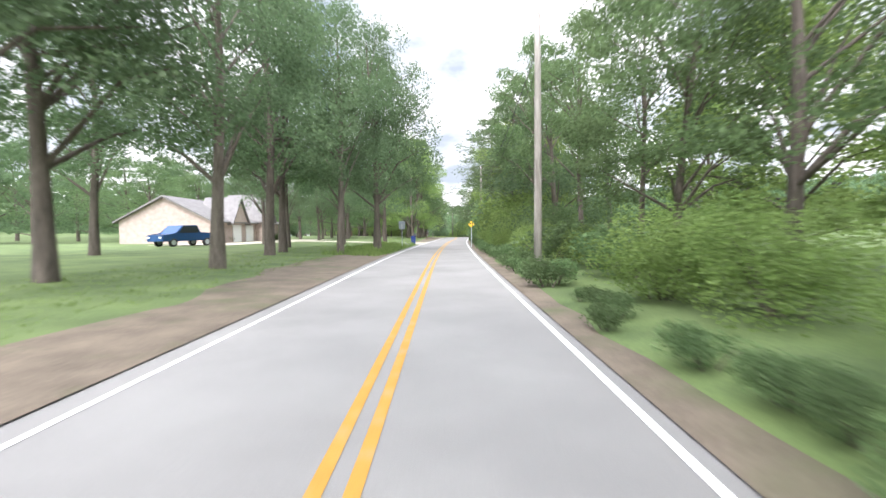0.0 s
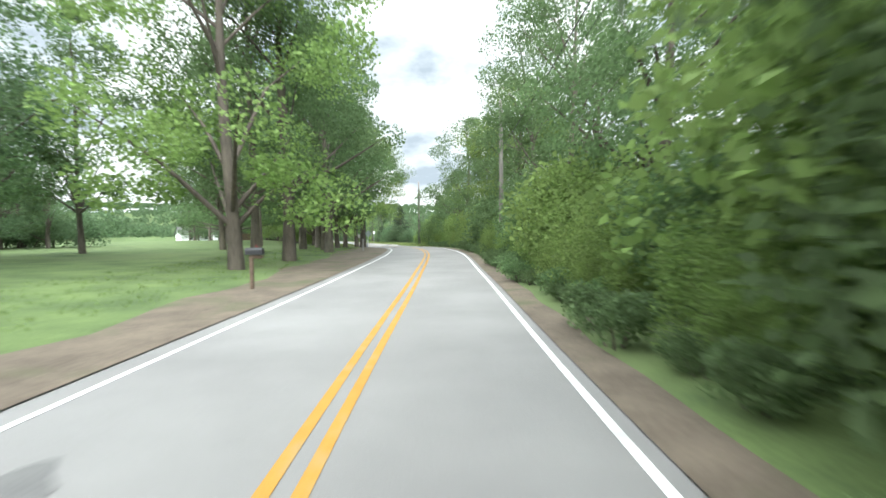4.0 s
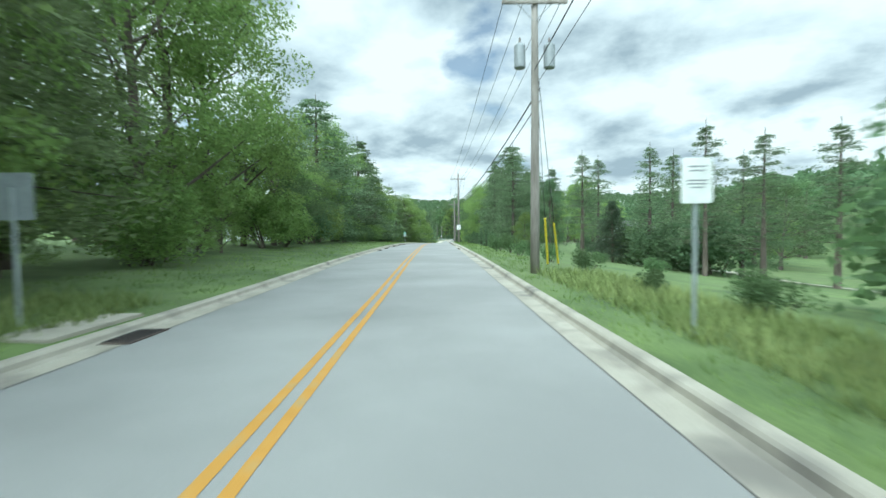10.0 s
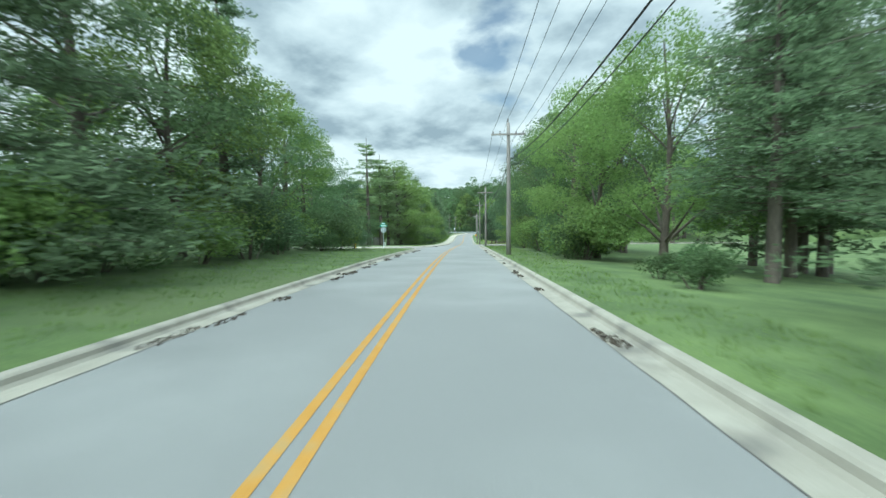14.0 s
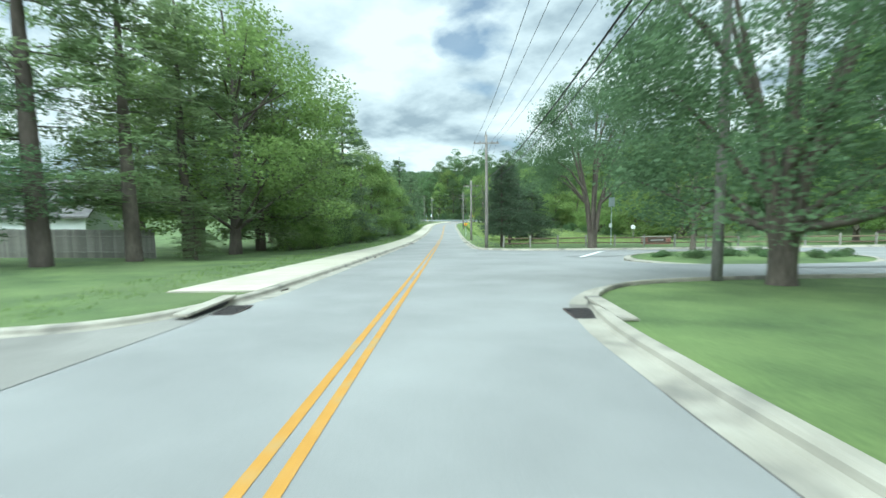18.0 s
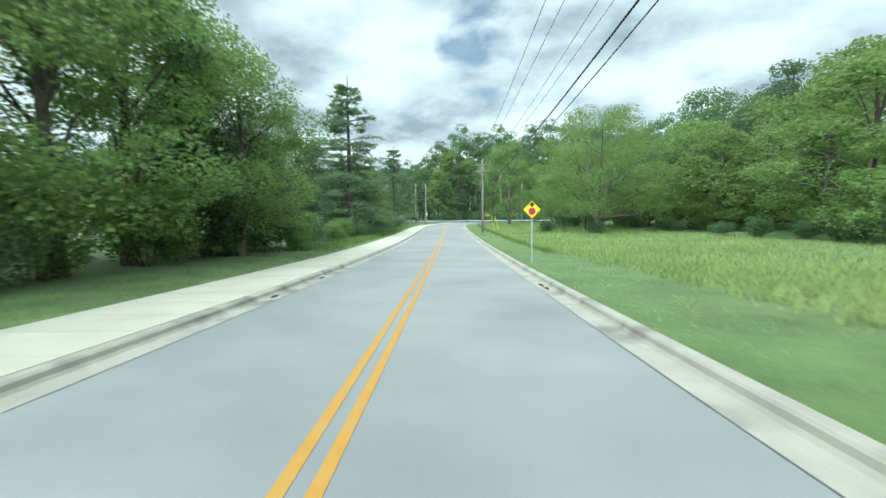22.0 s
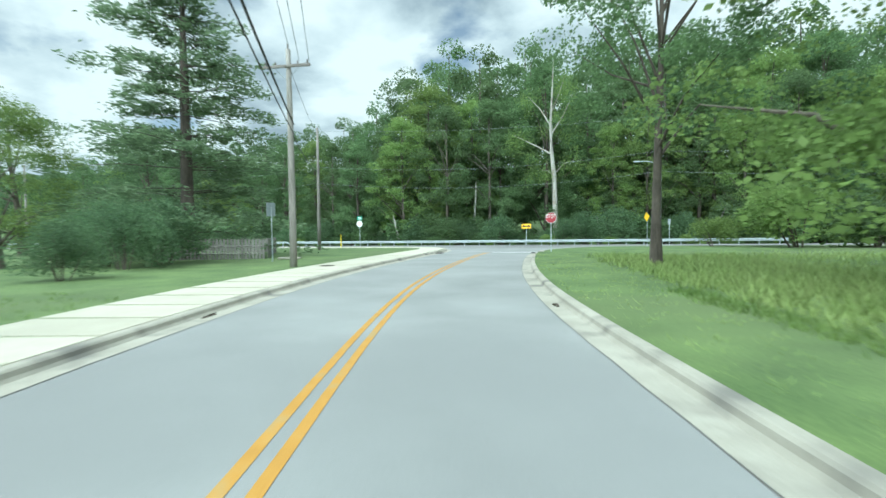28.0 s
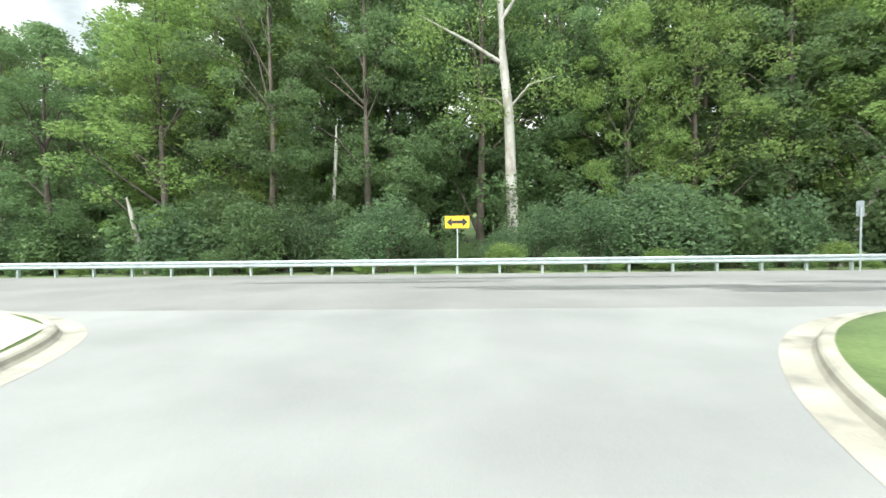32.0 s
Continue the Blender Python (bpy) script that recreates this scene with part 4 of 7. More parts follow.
def plant(kind, s, l, height=None, wide=1.0, group="", full=False):
    """A tree or bush of that kind with its foot in the ground; each is a thing of its own."""
    k = (height or HEIGHT[kind]) / HEIGHT[kind]
    m = Matrix.Translation(on_ground(s, l)) @ pose(0, 0, 0, 0, 0, rng0.uniform(0, 360))
    sc = Matrix.Diagonal((k * wide, k * wide, k, 1))
    if (l < -13.2 or l > 13.6 or s > 543) and not full and kind + "_far" in PROTO and not (440 < s < 506 and 0 < l < 27):
        kind += "_far"
    src = PROTO[kind]
    if kind not in _used:
        _used.add(kind)
        ob = src
        ob.matrix_basis = m @ sc
    else:
        ob = copy_thing(src, m)
        ob.matrix_basis = m @ sc
    if group:
        ob["group"] = group
    return ob


# nothing grows nearer to the road than this, where a sign stands
CLEAR = [(42.3, 45.6, 5.3)]


def belt(kinds, s0, s1, step, l0, l1, h0, h1, wide=(0.9, 1.2), group=""):
    """A loose belt of plants along the road between l0 and l1."""
    s = s0
    while s < s1:
        a, b = s + rng0.uniform(-0.4, 0.4) * step, rng0.uniform(l0, l1)
        for c0, c1, lim in CLEAR:
            if c0 < a < c1 and 0 < b < lim:
                b = lim + 0.3 * rng0.random()
        plant(rng0.choice(kinds), a, b, rng0.uniform(h0, h1), rng0.uniform(*wide), group)
        s += step * rng0.uniform(0.8, 1.2)


# country road: lawn trees to one side, close woods to the other
for s, l, h in ((19.1, -8.5, 17), (27.9, -9.8, 17), (31.4, -10.4, 18), (38.8, -12.9, 17), (47, -18.3, 15), (31.4, -6.4, 17), (37.2, -5.0, 18), (43.2, -6.0, 18), (13.5, -11.0, 16), (52, -11.4, 16),
                (8.5, -9.5, 16), (81.7, -18.7, 17), (62.0, -21.6, 13), (70.5, -20.2, 13), (75, -25, 15), (62.2, -8.4, 15), (93, -25, 15), (26, -19, 16), (17, -22, 15), (87, -38, 16)):
    plant("lawn", s, l, h, rng0.uniform(0.72, 0.88) if 30 < s < 56 else rng0.uniform(0.85, 1.05), "trees on the lawn", True)
# open woods at the start, a close wall of leaves further on
belt(["open", "elm", "open"], -20, 36, 6.2, 6.4, 10.5, 12, 17, (0.9, 1.15), "roadside woods")
belt(["maple", "oak", "maple"], -20, 40, 5.4, 13.8, 22, 9, 13, (1.1, 1.4), "roadside woods")
belt(["edge_b", "lowbush", "edge_b"], -6, 33, 2.4, 5.4, 7.2, 1.2, 2.3, (1.0, 1.4), "roadside undergrowth")
belt(["elm", "oak", "maple"], 50, 130, 9.0, 8.2, 10.5, 14, 18, (0.9, 1.15), "roadside woods")
belt(["ash", "maple", "oak"], 40, 140, 12.0, 14, 20, 13, 17, (1, 1.3), "roadside woods")
belt(["edge_a", "edge_b", "edge_b"], 33, 131, 2.4, 5.0, 5.8, 2.2, 4.2, (0.7, 0.9), "roadside undergrowth")
belt(["lowbush"], -4, 131, 1.4, 3.4, 4.0, 0.35, 0.95, (1.0, 1.3), "weeds at the road's edge")
for s, l, h in ((50.5, -26.0, 1.0), (53, -26.2, 0.9), (55, -26.2, 1.1), (70.5, -27.0, 1.1), (72.5, -27.2, 1.2)):
    plant("lowbush", s, l, h, 1.0, "shrubs before the house")
belt(["edge_b"], 33, 130, 1.9, 4.3, 4.8, 1.2, 2.0, (0.7, 0.85), "roadside undergrowth")
plant("lawnpine", 46.0, 7.0, 17, 1.25)
plant("ash", 38.2, 9.2, 15, 1.1, "roadside woods")
plant("lawnpine", 66.5, 6.3, 18, 1.35)
belt(["bushbright", "bush"], 33, 131, 3.2, 6.4, 7.6, 3.0, 5.4, (1, 1.3), "roadside undergrowth")
belt(["oak", "maple", "oak"], 86, 122, 5.6, -11, -7.4, 17, 20.5, (0.8, 0.95), "roadside woods")
belt(["elm", "open", "oak"], 84, 112, 7.5, -26, -16, 15, 19, (0.85, 1.1), "roadside woods")
for s, l, h, k in ((133.3, -5.0, 16.5, "bigmaple"), (129.4, -6.3, 18, "elm"), (128.0, -9.8, 16, "open"), (128.0, -17.7, 16, "open"), (136.5, -11.5, 14, "maple"), (117.5, -8.4, 17, "elm"), (141.5, -9.6, 15, "maple")):
    plant(k, s, l, h, 1.0, "roadside woods", True)
belt(["oak", "ash"], 56, 150, 6.0, -52, -38, 9, 14, (1.1, 1.5), "woods behind the lawns")
belt(["bush", "bushdark"], 78, 150, 4.0, -50, -40, 3.0, 5.0, (1.2, 1.5), "undergrowth behind the lawns")
belt(["oak", "ash", "elm"], -10, 150, 9.0, -75, -54, 13, 19, (1.2, 1.6), "woods behind the lawns")
for s, l, h, k in ((133.5, 6.0, 4.2, "edge_a"), (136.5, 7.0, 4.6, "edge_b"), (140, 8.6, 5.0, "edge_a"), (144, 9.6, 4.4, "edge_b"), (147.5, 10.8, 3.4, "edge_a"), (138, 10.5, 12, "ash"), (145, 13, 11, "maple")):
    plant(k, s, l, h, 1.05)
# the bend and the start of the street
belt(["maple", "elm", "maple"], 144, 176, 5.4, -13, -10.2, 16, 20, (0.85, 1.05), "forest edge")
for s, l, h, k in ((176, -10.6, 19, "softpine"), (180.5, -12.4, 19, "softpine"), (185.5, -11.2, 18, "maple"), (190.5, -12.5, 19, "maple"), (195.2, -13.0, 19.5, "maple")):
    plant(k, s, l, h, 1.0, "forest edge")
belt(["bushbright", "edge_b", "maple"], 143, 196, 3.2, -11.2, -9.6, 2.2, 4.5, (1, 1.3), "forest edge")
belt(["oak", "elm"], 143, 196, 9.0, -26, -18, 15, 20, (1.1, 1.3), "forest edge")
for s, l, h, k in ((200, -12.5, 10.0, "maple"), (203, -11.5, 9.6, "oak"), (206.5, -12.2, 9.0, "maple"), (210, -11.6, 8.6, "oak"), (214, -12.2, 9.6, "maple"), (219.5, -12.0, 17, "broadpine"), (224, -13.6, 16, "maple"), (228.5, -12.4, 13, "broadpine"), (234, -13.2, 17, "lawnpine"),
                   (239.5, -14.5, 15, "lawnpine"), (247.6, -12.4, 18.5, "layerpine"), (253.5, -14, 16, "oak"), (257.5, -12.6, 13, "maple"), (262.4, -12.6, 17, "pine"), (268, -12.8, 12, "maple"), (274, -13.4, 12, "oak"), (280, -14.0, 11, "oak")):
    plant(k, s, l, h, 1.35 if k == "broadpine" else 1.2, "trees along the bank", True)
belt(["oak", "maple", "oak"], 199, 286, 9.0, -23, -18, 9, 13, (0.9, 1.2), "trees along the bank")
belt(["bush", "bushdark", "bushbright"], 197, 286, 4.0, -11.5, -9.6, 2.2, 4.2, (1, 1.3), "trees along the bank")
belt(["pine", "oak", "ash"], 198, 285, 9.0, -36, -26, 11, 16, (1, 1.3), "trees along the bank")
for s, l, h, k in ((162, 9.5, 3.0, "bushdark"), (165, 8.6, 4.0, "bushdark"), (168.5, 8.4, 4.2, "bushdark"), (170, 10.5, 4.6, "bushdark"), (167, 9.8, 8.4, "cedar"), (171, 12, 4.5, "bushdark"), (158, 11.0, 2.2, "bushbright"),
                   (151, 14, 11.0, "elm"), (175, 14, 5, "bush")):
    plant(k, s, l, h, 1.1)
for s, l, h in ((211, 16, 10.5), (203, 19, 10.2), (196, 19.5, 10.4), (194, 22, 9.6), (207, 23, 10.6), (218, 20, 11.5), (215, 27, 10.5), (188, 27, 9.6), (199, 24, 9.4), (192, 25, 10)):
    plant("tallpine", s, l, h, rng0.uniform(0.95, 1.25), "slim pines on the slope")
for s, l, h, w in ((182.5, 7.2, 1.0, 0.8), (176.8, 6.9, 0.7, 0.8), (174.1, 8.0, 1.0, 1.0), (189.6, 7.6, 1.0, 1.0), (191.5, 6.9, 0.65, 0.9), (193.9, 6.7, 1.0, 0.9), (199.7, 7.2, 1.5, 0.8), (201.4, 6.4, 1.3, 0.8), (206.2, 7.2, 0.95, 1.15), (209.4, 8.0, 1.0, 1.0), (204.5, 9.6, 1.2, 1.0), (186, 11.5, 0.9, 1.0), (196, 12.5, 0.9, 1.0)):
    plant("lowbush", s, l, h, w, "shrubs on the sloping lawn")
for s, l, h, k in ((199, 22, 5.0, "bushdark"), (201.5, 19, 3.6, "bushdark"), (204, 24, 5.4, "bushdark"), (206.5, 20.5, 4.2, "bush"), (208.5, 25, 5.2, "bushdark"), (202, 27, 6.0, "ash"), (211, 22, 4.4, "bushdark"), (206, 17.1, 5.4, "cedar"), (213, 19.8, 6.2, "cedar")):
    plant(k, s, l, h, 1.15, "bushes under the slim pines")
belt(["ash", "oak", "maple"], 160, 226, 5.0, 36, 52, 8, 11, (1.1, 1.4), "trees across the sloping lawn")
belt(["ash", "oak"], 226, 300, 6.0, 54, 66, 9, 12, (1.1, 1.4), "trees across the sloping lawn")
plant("maple", 171.5, -9.2, 19, 0.9, "forest edge")
plant("bushdark", 224.5, 20.5, 2.6, 0.8)
for s, l, h in ((230.9, 24.0, 1.5), (228.0, 24.2, 1.8), (226.0, 24.6, 2.0), (233.2, 24.4, 1.2)):
    plant("bushdark", s, l, h, 1.5, "hedge before the brick house", True)
for i, s in enumerate(np.arange(209.5, 240, 3.1)):
    plant("coneshrub", s, 7.1 + 0.25 * (i % 2), 1.5 + 0.2 * (i % 3), 1.05 + 0.12 * (i % 2), "row of evergreen shrubs")
for s, l, h, k, w in ((225.8, 11.6, 13.6, "broadpine", 1.05), (231, 12.6, 13.4, "broadpine", 1.0), (221.4, 12.4, 4.4, "round", 0.85), (226.4, 16.5, 9.4, "ash", 0.8), (234.5, 11.2, 12, "pine", 0.9), (229, 17.5, 11.5, "pine", 1.0)):
    plant(k, s, l, h, w, "conifers along the lawn", True)
belt(["pine", "spruce", "pine"], 236, 243, 3.4, 10.5, 13.0, 12, 15, (1, 1.2), "conifers along the lawn")
for s, l, h in ((252.8, 13.0, 14), (255, 14.6, 15), (256.8, 16.4, 14.5), (258.5, 19.2, 15), (254, 19.5, 15), (262, 22, 15)):
    plant("lawnpine", s, l, h, 1.05, "conifers along the lawn")
for s, l, h in ((248.6, 8.2, 1.2), (250.8, 9.4, 1.4), (251.6, 8.4, 1.0), (236, 6.6, 1.6), (238.5, 7.0, 1.4)):
    plant("lowbush", s, l, h, 1.1, "shrubs under the conifers")
belt(["maple", "ash", "oak"], 262, 302, 5.2, 10.2, 13.0, 10, 14, (0.95, 1.15), "leafy trees along the street")
belt(["bush", "bushbright", "bushbright"], 262, 300, 3.2, 8.4, 9.8, 2.2, 3.6, (1, 1.2), "leafy trees along the street")
belt(["pine", "oak"], 262, 305, 7.5, 16, 22, 13, 16, (1, 1.2), "leafy trees along the street")
# side streets and the park
belt(["oak", "pine", "ash"], 282, 300, 8.0, -34, -22, 9, 12, (1, 1.3), "garden trees")
for s, l, h, k in ((328, -18.0, 21.5, "openpine"), (332, -16.2, 19, "openpine"), (336, -15.4, 17, "openpine"), (340.5, -14.2, 19, "maple"), (345.5, -14.6, 19, "softpine"), (323.5, -28, 15, "oak"), (326, -21.5, 13, "ash"), (351, -14.8, 18.5, "maple"), (319, -27, 3.2, "bush"), (322, -31, 3.6, "bushdark"), (316.5, -33, 3.0, "bush"), (326, -22.5, 1.3, "bush"), (316, -38, 3.4, "bushbright"), (320, -23, 1.8, "bushdark"), (333.5, -13.6, 4.0, "softpine"), (345, -38, 15, "ash"), (318, -44, 13, "oak"), (344, -19, 17, "openpine"), (322, -36, 12, "ash")):
    plant(k, s, l, h, 1.3, "", True)
plant("softpine", 361.5, -13.4, 16.5, 0.95)
plant("layerpine", 371, -13.0, 20, 1.0)
belt(["maple", "elm", "maple"], 354, 382, 6.5, -16, -14, 12, 16, (0.85, 1.05), "trees along the sidewalk")
for s, l, h, k in ((384, -13.0, 15, "maple"), (388.5, -12.2, 13.5, "maple"), (391, -14.5, 18, "open"), (393, -12.8, 14, "maple"), (397, -12.4, 13, "maple"), (400.5, -13.6, 14.5, "spruce"), (405.9, -13.2, 10, "cedar")):
    plant(k, s, l, h, 1.2, "trees along the sidewalk", True)
belt(["bush", "edge_b", "bushbright"], 345, 404, 3.4, -12.6, -11.2, 2.2, 3.8, (0.9, 1.2), "trees along the sidewalk")
belt(["oak", "elm", "ash"], 345, 400, 8.5, -30, -19, 13, 18, (1, 1.3), "trees along the sidewalk")
plant("multistem", 319.9, 11.1, 12.5, 1.05)
plant("lawn", 317.0, 15.4, 12.5, 1.15, "", True)
plant("vase", 347.2, 14.0, 14.5, 1.0)
for s, l, h, k in ((299.5, 10.0, 13.5, "ash"), (304.5, 12.2, 10.5, "maple"), (308, 15, 11, "oak"), (297, 7.6, 5.5, "maple")):
    plant(k, s, l, h, 1.15)
plant("elm", 343, 20.5, 12.5, 1.1)
for s, l, h, k in ((359.5, 8.4, 8.8, "parkcedar"), (352.8, 6.7, 8.3, "parkcedar"), (371.5, 10.2, 10.8, "cedar"), (368, 12.4, 8.0, "cedar")):
    plant(k, s, l, h, 1.0 if k == "parkcedar" else 1.4)
belt(["round", "maple", "oak"], 330, 366, 7.0, 40, 62, 11, 16, (1.2, 1.5), "trees round the park")
belt(["round", "maple", "round"], 376, 412, 5.0, 33, 42, 9.5, 12, (1.3, 1.6), "trees round the meadow")
belt(["round", "maple", "maple"], 412, 470, 5.5, 36, 50, 13, 17, (1.25, 1.6), "trees round the meadow")
belt(["oak", "ash", "maple"], 372, 500, 6.0, 52, 72, 22, 28, (1.2, 1.5), "trees round the meadow")
belt(["bush", "bushdark"], 376, 500, 4.0, 30, 34, 1.4, 2.4, (1.1, 1.4), "bushes round the meadow")
for s, l, h, k in ((437.3, 21.3, 16.5, "spreading"), (446, 30, 15, "oak"), (453, 24, 14, "spreading"), (463, 25, 16, "maple"), (480.6, 13.8, 19, "maple"), (490.4, 9.6, 17, "open"), (472, 23, 13, "oak"), (478, 28, 15, "oak"), (492, 30, 12, "maple")):
    plant(k, s, l, h, 1.15)
for s, l, h, k in ((438.2, 14.5, 1.9, "bushdark"), (433, 19.6, 1.9, "bushdark"), (449.2, 25, 2.2, "bushdark"), (511.5, 23.6, 5.4, "bushbright"), (513, 18.2, 2.6, "bushbright"), (511, 28, 4.6, "bush"), (435.5, 20.5, 1.5, "bushdark"), (459.8, 24.1, 3.0, "bushdark")):
    plant(k, s, l, h, 1.2)
for s, l, h, k in ((409, -13.5, 8.2, "round"), (432.2, -11.5, 20, "layerpine"), (420.4, -13.6, 7.6, "cedar"), (435, -21.5, 16, "ash"), (428, -16.5, 4.2, "maple"), (423.2, -15.2, 8.6, "cedar"), (404.5, -12.4, 9.0, "cedar"), (399.5, -10.8, 12, "maple"), (401.5, -14.5, 10, "pine"), (431, -18, 12, "oak"), (436.5, -13.5, 11, "pine"), (441, -12.5, 12, "pine"), (441, -11.4, 9.5, "maple"), (446, -11.2, 7.5, "round"), (450, -12.5, 8.5, "ash"), (436, -17, 12, "ash"), (442, -12.5, 8, "maple"), (448, -13, 8.4, "ash"), (452, -11.5, 6.5, "maple"),
                   (468.8, -10.6, 11.4, "spruce"), (473, -12.5, 8.5, "pine"), (494, -17.0, 21, "layerpine"), (486.5, -13.8, 3.2, "bushdark"), (489.5, -14.6, 3.6, "bushdark"), (497, -23, 9.5, "ash"), (487, -21, 8.5, "maple"), (488, -16.5, 3.2, "bushdark"), (482.5, -12.2, 2.2, "bushdark"), (403, -16, 12, "ash"), (398, -13, 11, "cedar"),
                   (415, -20, 7, "round"), (420, -17, 6.5, "round"), (458, -14, 7.5, "maple"), (463, -16, 8.5, "oak")):
    plant(k, s, l, h, 1.45 if k == "spruce" else 1.0 if k == "broadpine" else 1.25 if h > 16 else 1.1, "", True)
belt(["bush", "bushbright", "bushdark"], 404, 472, 4.0, -11, -9.2, 1.2, 2.6, (1, 1.2), "bushes by the sidewalk")
belt(["oak", "ash", "maple"], 410, 505, 8.0, -42, -24, 9, 13, (1.1, 1.4), "garden trees")
# woods behind the guard rail
PROTO["wood_a"] = broadleaf(81, 18.0, 4.4, 0.06, 24000, 0.18, M["leaf_mid"], M["bark"], "tall leafy tree of the woods behind the guard rail", 0.2, 120, 0.42, name="forest_tree", limb_step=8)
PROTO["wood_b"] = broadleaf(82, 18.0, 4.2, 0.1, 23000, 0.175, M["leaf_bright"], M["bark"], "tall light green tree of the woods behind the guard rail", 0.17, 116, 0.42, name="forest_tree", limb_step=8)
PROTO["wood_c"] = broadleaf(83, 20.0, 4.8, 0.12, 9500, 0.3, M["leaf_mid"], M["bark"], "tall tree deep in the woods behind the guard rail", 0.22, 84, 0.48, name="forest_tree", limb_step=8)
HEIGHT.update(wood_a=18, wood_b=18, wood_c=20)
for s0, h0, h1, st, kinds in ((534.5, 11, 17, 5.6, ("wood_a", "wood_b")), (540.5, 17, 22, 5.8, ("wood_a", "wood_b", "wood_a")), (547, 21, 26, 6.4, ("wood_c",)), (556, 25, 29, 7.0, ("wood_c",))):
    l = -95.0
    while l < 95:
        if not (s0 < 540 and 0.5 < l < 8.5):
            plant(rng0.choice(kinds), s0 + rng0.uniform(-1.6, 1.6), l, rng0.uniform(h0, h1) * float(np.interp(l, [-42, -32, -24, -16, -4, 8, 20], [0.84, 0.98, 1.12, 1.3, 1.28, 1.24, 1.3])), rng0.uniform(0.95, 1.25), "woods behind the guard rail")
        l += st * rng0.uniform(0.75, 1.25)
l = -70.0
while l < 60:
    plant(rng0.choice(["bush", "bushdark", "bushdark"]), 531.8 + rng0.uniform(-1.6, 2.0), l, rng0.uniform(1.6, 5.4), rng0.uniform(0.85, 1.25), "undergrowth behind the guard rail")
    l += 2.0 * rng0.uniform(0.8, 1.3)
l = -40.0
while l < 40:
    plant(rng0.choice(["bushbright", "bush"]), 528.3 + rng0.uniform(-0.5, 0.8), l, rng0.uniform(0.5, 1.4 if -1 < l < 3 else 1.7), rng0.uniform(1, 1.3), "undergrowth behind the guard rail")
    l += 2.4 * rng0.uniform(0.8, 1.5)


def sycamore(s, l, height):
    """A tall pale tree: bare trunk, one long limb to the side, thin hanging foliage and ivy round the foot."""
    rng = np.random.default_rng(31)
    ob = thing("sycamore_tree", "tall sycamore with pale peeling bark behind the guard rail", "tree", facing(s, l))
    trunk = [(0.05, 0, -0.4), (0.1, 0, 2.5), (0.0, 0.05, 6.0), (-0.08, 0.1, 9.5), (-0.4, 0.1, 12.6), (-0.55, 0, 16.0), (-0.3, 0, 20.5), (-0.1, 0, height)]
    wood = [bark_tube(trunk, [0.46, 0.38, 0.34, 0.31, 0.26, 0.2, 0.12, 0.02], 10)]
    limbs = [((-0.4, 0.1, 12.4), (-2.4, -0.3, 13.6), (-5.4, -0.6, 15.2), 0.15), ((-0.08, 0.1, 9.7), (1.1, -0.4, 11.0), (2.6, -0.6, 11.4), 0.09), ((-0.08, 0.1, 9.6), (-0.9, -0.3, 10.2), (-1.7, -0.4, 10.3), 0.06),
             ((-0.5, 0, 15.0), (1.0, 0.8, 17.5), (2.4, 1.2, 20.5), 0.13), ((-0.5, 0, 16.2), (-1.8, 1.0, 18.6), (-3.6, 1.6, 20.8), 0.11), ((-0.4, 0, 18), (0.6, -1.2, 20), (1.4, -2.0, 22), 0.08), ((-0.5, 0.0, 14.0), (-0.3, 1.6, 16.0), (-0.6, 3.2, 17.6), 0.09)]
    centres = []
    for p, m, e, r in limbs:
        wood.append(bark_tube([p, m, e], [r, r * 0.7, 0.02], 7))
        for u in (0.55, 0.8, 1.0):
            c = np.array(m) * (1 - u) + np.array(e) * u
            centres += [c + rng.normal(0, 0.7, 3) - np.array([0, 0, 0.5 * k]) for k in range(3)]
    # thin sprays that hang from the long limb
    for x, z in ((-2.6, 11.6), (-3.4, 12.4), (-4.0, 10.9), (-4.6, 13.4), (-3.0, 9.6), (-5.2, 12.2), (-1.8, 12.0), (-3.8, 8.8), (-5.6, 14.4), (2.6, 12.6), (1.8, 14.2), (3.0, 15.2), (0.6, 17.0), (-1.4, 15.6)):
        centres.append(np.array([x, -0.5 + rng.normal(0, 0.5), z]))
    pts = []
    for c in centres:
        k = int(110 * rng.uniform(0.4, 1.4))
        pts.append(c + rng.normal(0, 1, (k, 3)) * np.array([0.55, 0.5, 0.6]))
    v, f = leaves(rng, np.vstack(pts), 0.2)
    part("trunk", mesh_of("trunk", *merged(wood), M["pale_bark"], True), None, ob, "pale mottled trunk")
    part("crown", quick_mesh("crown", v, f, M["leaf_bright"]), None, ob)
    a = rng.uniform(0, 2 * math.pi, 2600)
    z = 5.2 * rng.uniform(0, 1, 2600) ** 1.3
    r = 0.38 + (0.75 - 0.11 * z) * rng.uniform(0, 1, 2600) ** 0.8
    v, f = leaves(rng, np.stack([r * np.cos(a), r * np.sin(a), z], 1), 0.15)
    part("ivy", quick_mesh("ivy", v, f, M["leaf_mid"]), None, ob, "ivy round the trunk's foot")


